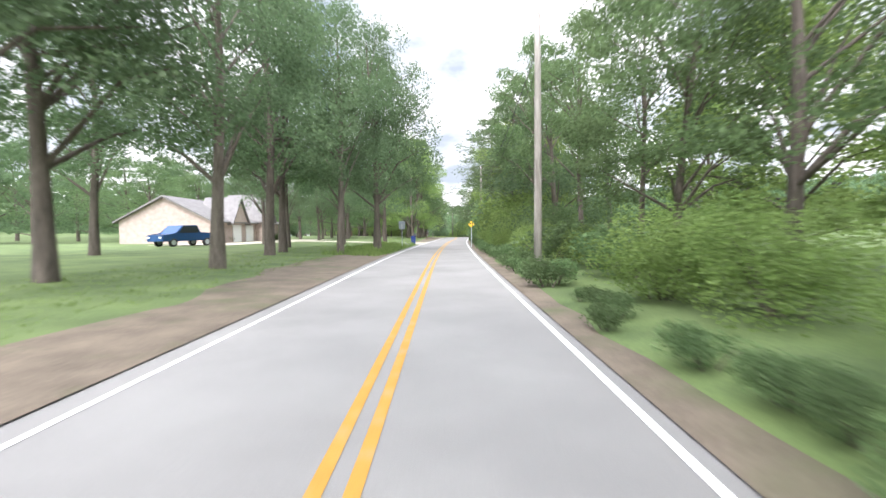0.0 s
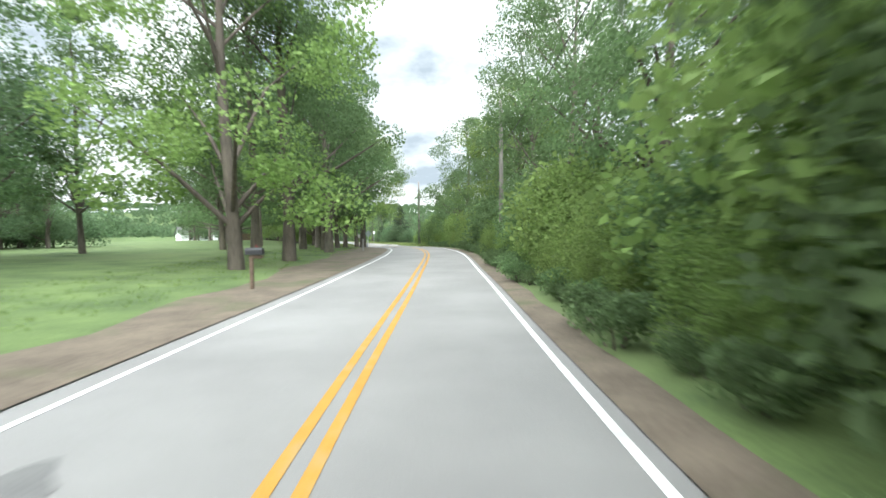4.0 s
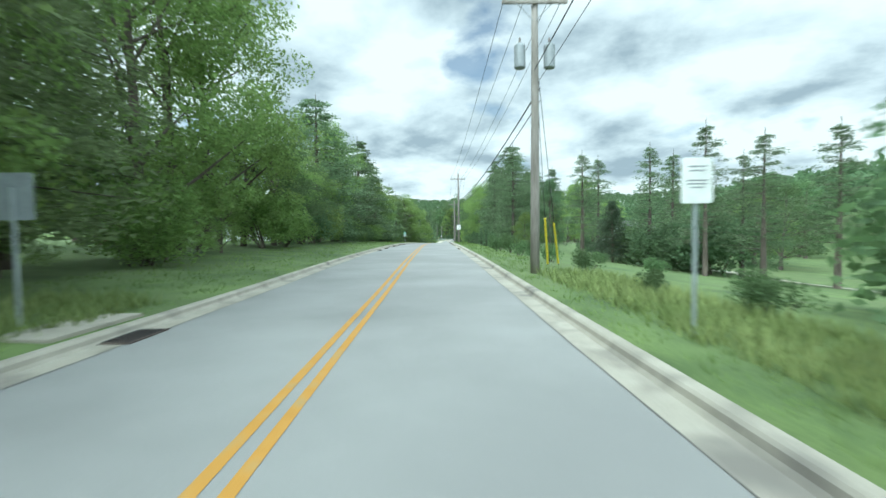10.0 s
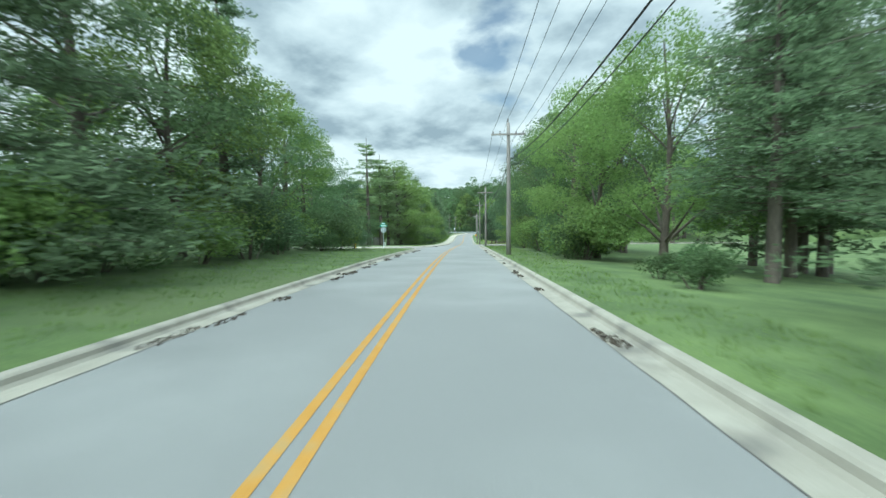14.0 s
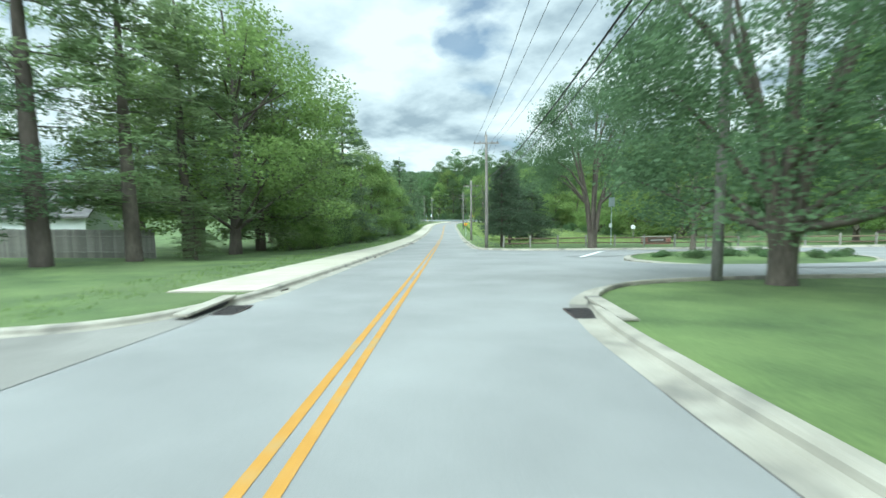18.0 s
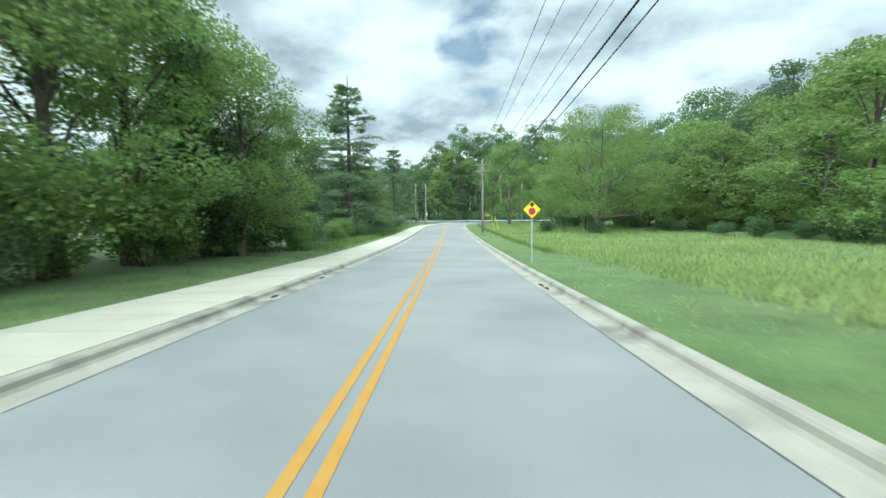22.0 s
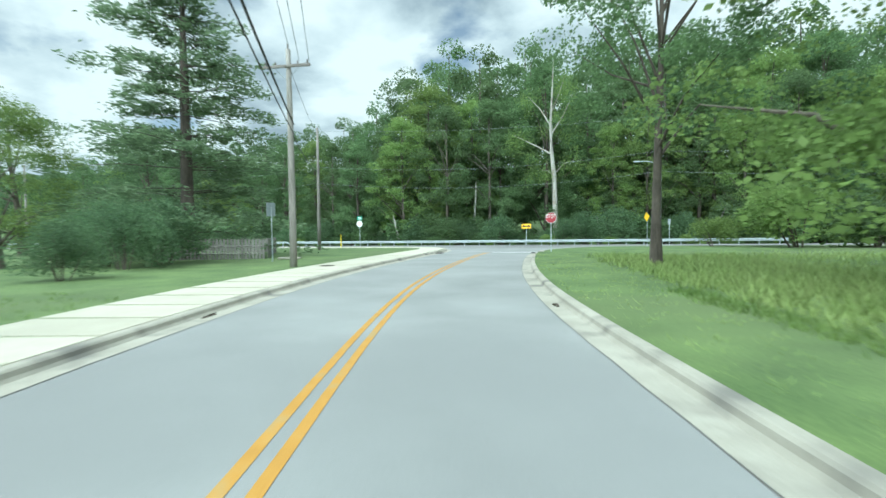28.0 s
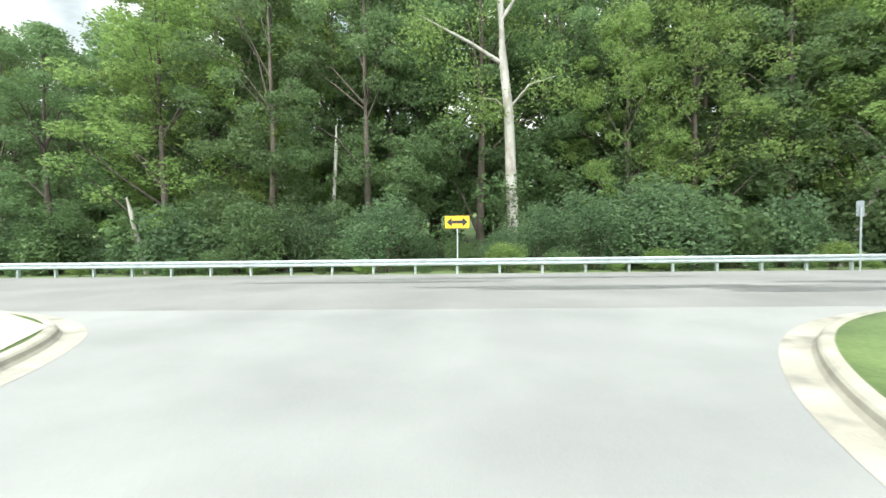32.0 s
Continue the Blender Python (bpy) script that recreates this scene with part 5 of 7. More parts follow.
sycamore(533.5, 4.2, 25.0)
PROTO["birch"] = broadleaf(32, 11.0, 2.2, 0.45, 1800, 0.34, M["leaf_bright"], M["pale_bark"], "slim tree with a pale trunk at the forest edge", 0.13, 22, name="birch_tree")
HEIGHT["birch"] = 11
plant("birch", 162.7, -6.2, 11, 1.0)
plant("bushdark", 455, 21, 2.7, 0.95)
plant("edge_b", 142.4, 6.3, 3.6, 0.8, "roadside undergrowth")
plant("edge_a", 140.6, 6.6, 4.2, 0.9, "roadside undergrowth")
plant("edge_b", 147.5, 7.0, 2.5, 0.8, "roadside undergrowth")

def dead_trunk(s, l, h, lean, turn, r=0.16, mat="pale_bark"):
    ob = thing("dead_trunk", "pale broken dead trunk at the woods' edge", "tree trunk", Matrix.Translation(on_ground(s, l)) @ pose(0, 0, 0, 0, lean, turn))
    v, f = bark_tube([(0, 0, -0.3), (0.05, 0, h * 0.4), (0.12, 0.04, h * 0.8), (0.1, 0.1, h)], [r * 1.2, r, r * 0.8, r * 0.35], 8)
    part("trunk", mesh_of("trunk", v, f, M[mat], True), None, ob)


dead_trunk(531.2, -17.2, 4.6, -14, 10)
dead_trunk(535, -7.4, 9.5, 3, 40, 0.15)
dead_trunk(531.5, 22.0, 5.6, 24, 5, 0.13, "grey_wood")
dead_trunk(531, 9.6, 3.8, 6, 90, 0.1)


# distant woods
rngw = random.Random(3)
cells = []
for _ in range(1500):
    cells.append((rngw.uniform(565, 1000), rngw.uniform(-520, 520), rngw.uniform(4, 7), rngw.uniform(14, 20)))
far_woods("far_hill_woods", "wooded hill closing the valley", cells, "leaf_dark", 41, 2.5, 28)
cells = []
for _ in range(900):
    cells.append((rngw.uniform(150, 570), rngw.uniform(75, 300), rngw.uniform(4, 7), rngw.uniform(13, 19)))
far_woods("hillside_woods", "wooded hillside beyond the lawns and the meadow", cells, "leaf_dark", 42, 1.7, 38)
cells = []
for _ in range(500):
    cells.append((rngw.uniform(-60, 570), rngw.uniform(-240, -75), rngw.uniform(4, 7), rngw.uniform(13, 18)))
far_woods("far_woods", "woods behind the gardens", cells, "leaf_dark", 43, 1.6, 45)


# ---- poles and wires ----
def utility_pole(s, l, height, arms=1, cans=0, label="weathered wooden utility pole with a crossarm", turn=0.0, arm_at=None, mat="pole_wood"):
    ob = thing("utility_pole", label, "utility pole", facing(s, l, turn), "utility poles")
    r = [0.17, 0.155, 0.14, 0.125, 0.11]
    part("pole", tube([(0.03 * math.sin(2.2 * t), 0.02 * math.cos(3 * t), height * t - (0.3 if t == 0 else 0)) for t in np.linspace(0, 1, 5)], r, 10), M[mat], ob, smooth=True)
    top = arm_at or height - 0.85
    for k in range(arms):
        z = top - 0.9 * k
        part("crossarm", box(2.3, 0.1, 0.12, 0, -0.17, z, 0.01), M["pole_wood"], ob)
        for side in (-1, 1):
            part("brace", tube([(side * 0.62, -0.17, z + 0.02), (side * 0.05, -0.14, z - 0.55)], [0.014, 0.014], 5), M["steel_grey"], ob)
            for x in (1.02, 0.55):
                if k == 0:
                    part("insulator", tube([(side * x, -0.17, z + 0.12), (side * x, -0.17, z + 0.17), (side * x, -0.17, z + 0.2), (side * x, -0.17, z + 0.27)], [0.02, 0.055, 0.03, 0.045], 8), M["insulator"], ob)
    if arms:
        part("pole_pin", tube([(0, 0, height), (0, 0, height + 0.28)], [0.03, 0.05], 8), M["insulator"], ob)
    for k in range(cans):
        x = (-0.52, 0.52)[k % 2]
        z = top - 2.2
        can = part("transformer", tube([(x, -0.1, z), (x, -0.1, z + 0.03), (x, -0.1, z + 0.78), (x, -0.1, z + 0.86)], [0.17, 0.2, 0.2, 0.12], 12), M["steel_grey"], ob, "grey transformer can", smooth=False)
        part("bushing", tube([(x, -0.1, z + 0.86), (x, -0.1, z + 1.06)], [0.05, 0.035], 6), M["insulator"], can)
    return ob


POLES = [(18.5, 4.4, 10.0, 0, 0), (62, 4.5, 10.0, 0, 0), (98.5, 4.9, 10.0, 0, 0), (141.5, 4.9, 10.2, 0, 0), (182, 5.1, 10.3, 1, 2), (236.2, 4.9, 10.4, 1, 0), (267.4, 4.7, 9.0, 1, 0),
         (309.2, 4.8, 9.2, 1, 0), (349.4, 4.9, 10.4, 1, 0), (375.3, 4.8, 8.8, 1, 0), (439.8, 5.7, 10.3, 2, 0), (488.6, -7.0, 10.0, 1, 0)]
for s, l, h, arms, cans in POLES:
    utility_pole(s, l, h, arms, cans)
utility_pole(508.0, -16.6, 11.5, 0, 0, "tall wooden utility pole by the cross road", 90)
utility_pole(321.1, 9.9, 11.5, 0, 0, "plain grey utility pole beside the side street", 0, None, "grey_wood")
pole_n = utility_pole(514.2, 14.0, 12.0, 0, 0, "grey pole with a street lamp arm by the junction", 0, None, "steel_grey")
arm = part("lamp_arm", tube([(-0.1, 0, 7.3), (-0.9, 0, 7.62), (-1.7, 0, 7.66)], [0.035, 0.03, 0.03], 6), M["zinc"], pole_n)
part("lamp_head", box(0.55, 0.2, 0.12, -1.9, 0, 7.58, 0.03), M["zinc"], arm, "grey cobra lamp head")


def wire(name, a, b, sag, radius, label, n=14, mat="cable"):
    a, b = Vector(a), Vector(b)
    pts = []
    for t in np.linspace(0, 1, n):
        p = a.lerp(b, t)
        p.z -= sag * 4 * t * (1 - t)
        pts.append(p)
    ob = part(name, tube(pts, [radius] * n, 4), M[mat])
    return tagged(ob, label, "cable", "overhead wires")


for (s0, l0, h0, a0, c0), (s1, l1, h1, a1, c1) in zip(POLES, POLES[1:]):
    if s1 < 183:
        wire("power_wire", on_ground(s0, l0, h0 - 1.4), on_ground(s1, l1, h1 - 3.1), 0.6, 0.02, "dark wire between the country road's poles")
        wire("power_wire", on_ground(s0, l0 + 0.2, h0 - 1.6), on_ground(s1, l1 + 0.2, h1 - 3.4), 0.75, 0.011, "dark wire between the country road's poles")
        continue
    for x, dz in ((-1.02, 0.3), (0.55, 0.3), (1.02, 0.3)):
        wire("power_wire", on_ground(s0, l0 + x, h0 - 0.85 + dz), on_ground(s1, l1 + x, h1 - 0.85 + dz), 0.7, 0.011, "thin dark power wire between the poles")
    wire("power_wire", on_ground(s0, l0, h0 + 0.3), on_ground(s1, l1, h1 + 0.3), 0.6, 0.011, "thin dark power wire between the poles")
    wire("telephone_cable", on_ground(s0, l0 + 0.2, 6.6), on_ground(s1, l1 + 0.2, 6.6), 0.75, 0.032, "thick black telephone cable between the poles")
    wire("telephone_cable", on_ground(s0, l0 + 0.2, 6.15), on_ground(s1, l1 + 0.2, 6.15), 0.85, 0.02, "black telephone cable between the poles")
for z, zz, sag in ((11.2, 11.6, 0.5), (7.8, 8.5, 0.8), (6.3, 6.7, 0.9)):
    wire("street_wire", on_ground(508.0, -16.6, z), on_ground(514.2, 14.0, zz), sag, 0.008, "pale grey wire along the cross road", 14, "steel_grey")
    wire("street_wire", on_ground(514.2, 14.0, zz), on_ground(517, 60, zz), sag, 0.008, "pale grey wire along the cross road", 14, "steel_grey")
    wire("street_wire", on_ground(508.0, -16.6, z), on_ground(512, -62, z), sag, 0.008, "pale grey wire along the cross road", 14, "steel_grey")
wire("power_wire", on_ground(488.6, -7, 9.4), on_ground(508.0, -16.6, 11.0), 0.3, 0.012, "thin dark power wire between the poles")
wire("telephone_cable", on_ground(488.6, -7, 6.4), on_ground(508.0, -16.6, 7.4), 0.4, 0.028, "thick black telephone cable between the poles")
utility_pole(512, -62, 11.0, 0, 0, "tall wooden utility pole by the cross road", 90)


def guy(s, l, h, s2, l2):
    ob = thing("guy_wire", "steel guy wire with a yellow plastic guard", "guy wire", Matrix.Translation(on_ground(s2, l2)))
    o = on_ground(s2, l2)
    top = on_ground(s, l, h) - o
    part("strand", tube([(0, 0, 0), tuple(top)], [0.012, 0.012], 5), M["cable"], ob)
    d = top.normalized()
    part("guard", tube([tuple(d * 0.1), tuple(d * 2.4)], [0.045, 0.045], 8), M["marker_yellow"], ob)


guy(182, 5.1, 8.5, 186.2, 6.6)
guy(182, 5.1, 8.5, 187.4, 7.4)
guy(439.8, 5.7, 8.6, 441.6, 7.6)
guy(439.8, 5.7, 8.6, 443.2, 8.4)


def climbing_vine(s, l, h, seed):
    """A vine that winds up a pole: twisted stems, a sleeve of leaves that thins out upwards, and hanging shoots near the top."""
    rng = np.random.default_rng(seed)
    ob = thing("climbing_vine", "leafy green vine climbing a wooden utility pole", "vine", facing(s, l))
    for k in range(3):
        ph = 2.1 * k
        part("stem", tube([(0.19 * math.cos(ph + 0.5 * z), 0.19 * math.sin(ph + 0.5 * z), z) for z in np.linspace(-0.1, h * (0.95 - 0.15 * k), 14)], list(np.linspace(0.022, 0.007, 14)), 5), M["bark"], ob)
    z = h * rng.uniform(0, 1, 1700) ** 1.5
    a = rng.uniform(0, 2 * math.pi, len(z))
    r = 0.17 + rng.uniform(0, 1, len(z)) * np.interp(z, [0, 2, 4, h], [0.6, 0.45, 0.2, 0.13]) * (0.75 + 0.25 * np.sin(3.1 * z))
    pts = [np.stack([r * np.cos(a), r * np.sin(a), np.maximum(z, 0.03)], 1)]
    for k in range(9):
        d, z0, ln = rng.uniform(0, 2 * math.pi), h * rng.uniform(0.8, 0.98), rng.uniform(0.8, 1.7)
        u = rng.uniform(0, 1, 60)
        q = np.stack([ln * u * math.cos(d), ln * u * math.sin(d), z0 + 0.25 * u - 0.9 * ln * u * u], 1) + rng.normal(0, 0.07, (60, 3))
        part("shoot", tube([(ln * t * math.cos(d), ln * t * math.sin(d), z0 + 0.25 * t - 0.9 * ln * t * t) for t in (0.05, 0.35, 0.7, 1.0)], [0.014, 0.01, 0.007, 0.004], 4), M["bark"], ob)
        pts.append(q)
    v, f = leaves(rng, np.vstack(pts), 0.13)
    part("foliage", quick_mesh("foliage", v, f, M["leaf_mid"]), None, ob)


climbing_vine(141.5, 4.9, 9.0, 91)


# ---- road signs ----
def ngon(r, n, start=0.0):
    return [(r * math.cos(start + 2 * math.pi * k / n), r * math.sin(start + 2 * math.pi * k / n)) for k in range(n)]


def rounded(w, h, r=0.04):
    pts = []
    for cx, cz, a0 in ((w / 2 - r, h / 2 - r, 0), (-w / 2 + r, h / 2 - r, 90), (-w / 2 + r, -h / 2 + r, 180), (w / 2 - r, -h / 2 + r, 270)):
        pts += [(cx + r * math.cos(radians(a0 + a)), cz + r * math.sin(radians(a0 + a))) for a in (0, 30, 60, 90)]
    return pts


def shift(outline, x=0.0, z=0.0, k=1.0):
    return [(a * k + x, b * k + z) for a, b in outline]


DIAMOND = [(0, 0.54), (-0.54, 0), (0, -0.54), (0.54, 0)]
OCTAGON = ngon(0.412, 8, math.pi / 8)


def post_of(ob, height, mat="zinc"):
    bm = box(0.06, 0.03, height, 0, 0.03, -0.2, 0.004)
    part("post", bm, M[mat], ob)
    for z in (height - 0.45, height - 0.85):
        part("bolt", tube([(0, -0.012, z), (0, 0.0, z)], [0.012, 0.012], 6), M["zinc"], ob)


def sign(s, l, z, outline, face, label, turn=0.0, border=None, name="road_sign", post=True, back=False):
    """A sign plate on a post; -y is its face. Returns the thing and its plate."""
    ob = thing(name, label, "road sign", facing(s, l, turn + (180 if back else 0)))
    top = max(b for _, b in outline)
    if post:
        post_of(ob, z + top * 0.9)
    plate = part("plate", prism(shift(outline, 0, z), 0.004, -0.012), M["sign_back"], ob, "grey sheet-metal sign plate")
    part("face", prism(shift(outline, 0, z, 0.998), 0.002, -0.0155), M[border or face], plate, "sign face border")
    part("field", prism(shift(outline, 0, z, 0.94), 0.002, -0.018), M[face], plate, "sign face")
    return ob, plate


def legend(plate, name, outline, z, mat, x=0.0, y=-0.0205):
    return part(name, prism(shift(outline, x, z), 0.002, y), M[mat], plate)


def lettering(plate, words, size, z, mat, x=0.0, tall=1.0):
    me = text_mesh("lettering", words, size, M[mat], 0.001)
    return part("lettering", me, None, plate, "lettering", Matrix.Translation((x, -0.0215, z)) @ pose(0, 0, 0, 90, 0, 0) @ Matrix.Diagonal((1, tall, 1, 1)))


# bend ahead
_, p = sign(44.2, 2.78, 2.2, shift(DIAMOND, k=0.6), "sign_yellow", "yellow diamond warning sign with a black bent arrow", border="sign_black")
legend(p, "arrow", shift([(0.24, -0.28), (0.24, 0.15), (-0.12, 0.15), (-0.12, 0.25), (-0.36, 0.08), (-0.12, -0.09), (-0.12, 0.01), (0.1, 0.01), (0.1, -0.28)], k=0.6), 2.2, "sign_black")
sign(45.0, -3.9, 2.2, rounded(0.61, 0.76), "sign_white", "grey back of a rectangular road sign on a post", back=True)
sign(136.5, -4.0, 1.95, DIAMOND, "sign_yellow", "back of a diamond warning sign on a wooden post", back=True)
sign(172.9, -5.2, 2.15, rounded(0.61, 0.76), "sign_white", "grey back of a rectangular road sign on a post", back=True)
_, p = sign(172.0, 5.3, 2.3, rounded(0.46, 0.66), "sign_white", "white roadside sign with small dark writing", border="sign_white")
for k, (w, z) in enumerate(((0.26, 2.5), (0.22, 2.44), (0.3, 2.3), (0.28, 2.25), (0.18, 2.2))):
    legend(p, "writing_bar", [(-w / 2, -0.011), (w / 2, -0.011), (w / 2, 0.011), (-w / 2, 0.011)], z, "steel_grey")
# speed limit on the pole
ob, p = sign(236.2, 4.9, 2.35, rounded(0.61, 0.76), "sign_white", "white speed limit sign reading 30 on the utility pole", border="sign_black", post=False, name="speed_limit_sign")
ob.matrix_basis = facing(236.2, 4.9) @ Matrix.Translation((0, -0.19, 0))
for w, z in ((0.4, 2.62), (0.36, 2.51)):
    lettering(p, "SPEED" if z > 2.6 else "LIMIT", 0.12, z, "sign_black")
lettering(p, "30", 0.4, 2.24, "sign_black")
# stop ahead
_, p = sign(393.9, 4.65, 2.36, shift(DIAMOND, k=0.76), "sign_yellow", "yellow diamond stop ahead sign with a red octagon and an arrow", border="sign_black")
legend(p, "octagon_mark", shift(ngon(0.215, 8, math.pi / 8), 0, -0.076, 0.76), 2.36, "sign_red")
legend(p, "arrow", shift([(0.07, 0.15), (0.07, 0.26), (0.2, 0.26), (0, 0.45), (-0.2, 0.26), (-0.07, 0.26), (-0.07, 0.15)], k=0.76), 2.36, "sign_black")
# stop
_, p = sign(503.95, 5.1, 2.5, OCTAGON, "sign_red", "red octagonal stop sign with white lettering and border", border="sign_white", name="stop_sign")
lettering(p, "STOP", 0.265, 2.6, "sign_white", 0, 1.45)
# double arrow behind the guard rail
_, p = sign(526.9, 1.0, 2.45, rounded(1.22, 0.61), "sign_yellow", "yellow rectangular sign with a black double arrow", border="sign_black", name="arrow_sign")
legend(p, "arrow", [(-0.5, 0), (-0.25, 0.22), (-0.25, 0.075), (0.25, 0.075), (0.25, 0.22), (0.5, 0), (0.25, -0.22), (0.25, -0.075), (-0.25, -0.075), (-0.25, -0.22)], 2.45, "sign_black")
sign(513.4, 12.85, 2.65, shift(DIAMOND, k=0.85), "sign_yellow", "yellow diamond warning sign seen at an angle", -66, border="sign_black")
sign(523.5, 16.5, 2.5, rounded(0.3, 0.6), "sign_white", "grey back of a small road sign on a post", back=True)
sign(492.1, -10.2, 2.9, rounded(0.6, 0.76), "sign_white", "back of a road sign on a steel post", 70, back=True)
park = thing("park_sign", "tall green-grey park sign on a steel pole behind the fence", "sign", facing(354.5, 18.2))
part("pole", tube([(0, 0, -0.2), (0, 0, 5.0)], [0.05, 0.045], 8), M["zinc"], park)
part("panel", prism(shift(rounded(0.62, 1.0), 0, 4.5), 0.02, -0.07), M["sign_back"], park, "green-grey sign panel")
part("small_plate", prism(shift(rounded(0.3, 0.4), -0.1, 2.1), 0.01, -0.065), M["sign_white"], park, "small white plate")
# route marker
ob, p = sign(515.2, -15.8, 2.55, ngon(0.36, 10), "sign_white", "route marker with a green plate over a white shield", name="route_marker")
p2 = part("upper_plate", prism(shift(rounded(0.62, 0.4), 0, 3.15), 0.004, -0.012), M["sign_green"], ob, "green upper plate")
for z in (3.22, 3.08):
    legend(p2, "writing_bar", [(-0.2, -0.03), (0.2, -0.03), (0.2, 0.03), (-0.2, 0.03)], z, "sign_white", y=-0.015)
# street corner post
ob, p = sign(297.4, -9.4, 2.5, OCTAGON, "sign_red", "street corner post with green name plates over a stop sign's back", 180, border="sign_white", name="street_corner_sign")
for z, w, turn in ((3.05, 1.0, 0), (3.35, 0.5, 0)):
    q = part("name_plate", prism(shift(rounded(w, 0.26, 0.02), 0, z), 0.006, -0.012), M["sign_green"], ob, "green street name plate")
    legend(q, "writing_bar", [(-w * 0.36, -0.05), (w * 0.36, -0.05), (w * 0.36, 0.05), (-w * 0.36, 0.05)], z, "sign_white", y=0.0)
    legend(q, "writing_bar", [(-w * 0.36, -0.05), (w * 0.36, -0.05), (w * 0.36, 0.05), (-w * 0.36, 0.05)], z, "sign_white", y=-0.0145)
marker = thing("marker_post", "short yellow marker post at the street corner", "marker post", facing(300.5, -14.0))
part("post", box(0.1, 0.05, 1.2, 0, 0, -0.1, 0.02), M["marker_yellow"], marker)
marker = thing("marker_post", "short white marker post in the grass", "marker post", facing(315.6, -12.5))
part("post", box(0.09, 0.05, 0.9, 0, 0, -0.1, 0.02), M["sign_white"], marker)
marker = thing("marker_post", "leaning white pipe in the grass by the fence", "marker post", facing(502, -15.2) @ pose(0, 0, 0, 0, -14, 0))
part("pipe", tube([(0, 0, -0.1), (0, 0, 0.75)], [0.04, 0.04], 8), M["sign_white"], marker)
marker = thing("marker_post", "yellow marker post by the utility pole", "marker post", facing(513.5, -17.2))
part("post", box(0.1, 0.05, 1.5, 0, 0, -0.1, 0.02), M["marker_yellow"], marker)


# ---- guard rail ----
def guard_rail(l0, l1, s_of):
    ob = thing("guard_rail", "galvanised steel guard rail on short posts beyond the cross road", "guard rail")
    prof = [(0.0, 0.31), (0.055, 0.27), (0.055, 0.21), (0.0, 0.165), (0.0, 0.145), (0.055, 0.1), (0.055, 0.04), (0.0, 0.0)]
    l = l0
    while l < l1:
        e = min(l + 3.81, l1)
        vs, fs = [], []
        for k, x in enumerate((l, e + 0.06)):
            for o, z in prof:
                vs.append(at(s_of(x) - o - 0.003 * (k == 0), x, 0.27 + z))
        fs = [(j, j + 1, j + 9, j + 8) for j in range(7)]
        part("rail_panel", mesh_of("rail_panel", vs, fs, M["zinc"]), None, ob)
        l += 3.81
    l = l0 + 0.5
    pm = None
    while l < l1:
        if pm is None:
            pm = from_bm("rail_post", box(0.1, 0.14, 0.95, 0, 0.12, -0.42, 0.004), M["zinc"])
        q = at(s_of(l), l)
        part("rail_post", pm, None, ob, "", Matrix.Translation(q) @ pose(0, 0, 0, 0, 0, math.degrees(heading(514)) - 90))
        l += 1.905
    q = at(s_of(l1), l1, 0.26)
    part("end_wing", box(0.5, 0.04, 0.34, 0.15, 0, 0, 0.01), M["zinc"], ob, "flared end of the rail", Matrix.Translation(q) @ pose(0, 0, 0, 0, 0, math.degrees(heading(514)) - 90))


guard_rail(-110, 28, lambda l: 525.8 + 0.0006 * l * l * (l < 0))


# ---- fences ----
def rail_fence(points, label):
    """Split-rail fence: posts and two rails between (s, l) points."""
    c = sl_curve(points, 2.6)
    ob = thing("rail_fence", label, "fence")
    pm = from_bm("fence_post", box(0.15, 0.15, 1.4, 0, 0, -0.25, 0.02), M["grey_wood"])
    for i, (s, l) in enumerate(c):
        part("fence_post", pm, None, ob, "", Matrix.Translation(on_ground(s, l)) @ pose(0, 0, 0, 0, 0, 37 * i))
        if i:
            for z in (0.42, 0.86):
                a, b = on_ground(*c[i - 1], z + rng0.uniform(-0.03, 0.03)), on_ground(s, l, z + rng0.uniform(-0.03, 0.03))
                part("rail", tube([a, (a + b) / 2, b], [0.05, 0.065, 0.05], 6), M["brown_wood"], ob)


def board_fence(points, height, label, mat="grey_wood", gap=0.02, width=0.14):
    c = sl_curve(points, width + gap)
    ob = thing("board_fence", label, "fence")
    pm = from_bm("board", prism([(-width / 2, -0.1), (width / 2, -0.1), (width / 2, height - 0.08), (width / 4, height), (-width / 4, height), (-width / 2, height - 0.08)], 0.022), M[mat])
    a = at(*c[-1]) - at(*c[0])
    yaw = math.degrees(math.atan2(a.y, a.x))
    for s, l in c:
        part("board", pm, None, ob, "", Matrix.Translation(on_ground(s, l, rng0.uniform(-0.02, 0.02))) @ pose(0, 0, 0, 0, 0, yaw))
    for z in (0.35, height - 0.45):
        p, q = on_ground(*c[0], z), on_ground(*c[-1], z)
        part("fence_rail", tube([p, q], [0.045, 0.045], 4), M[mat], ob, "", Matrix.Translation((0, 0, 0)))


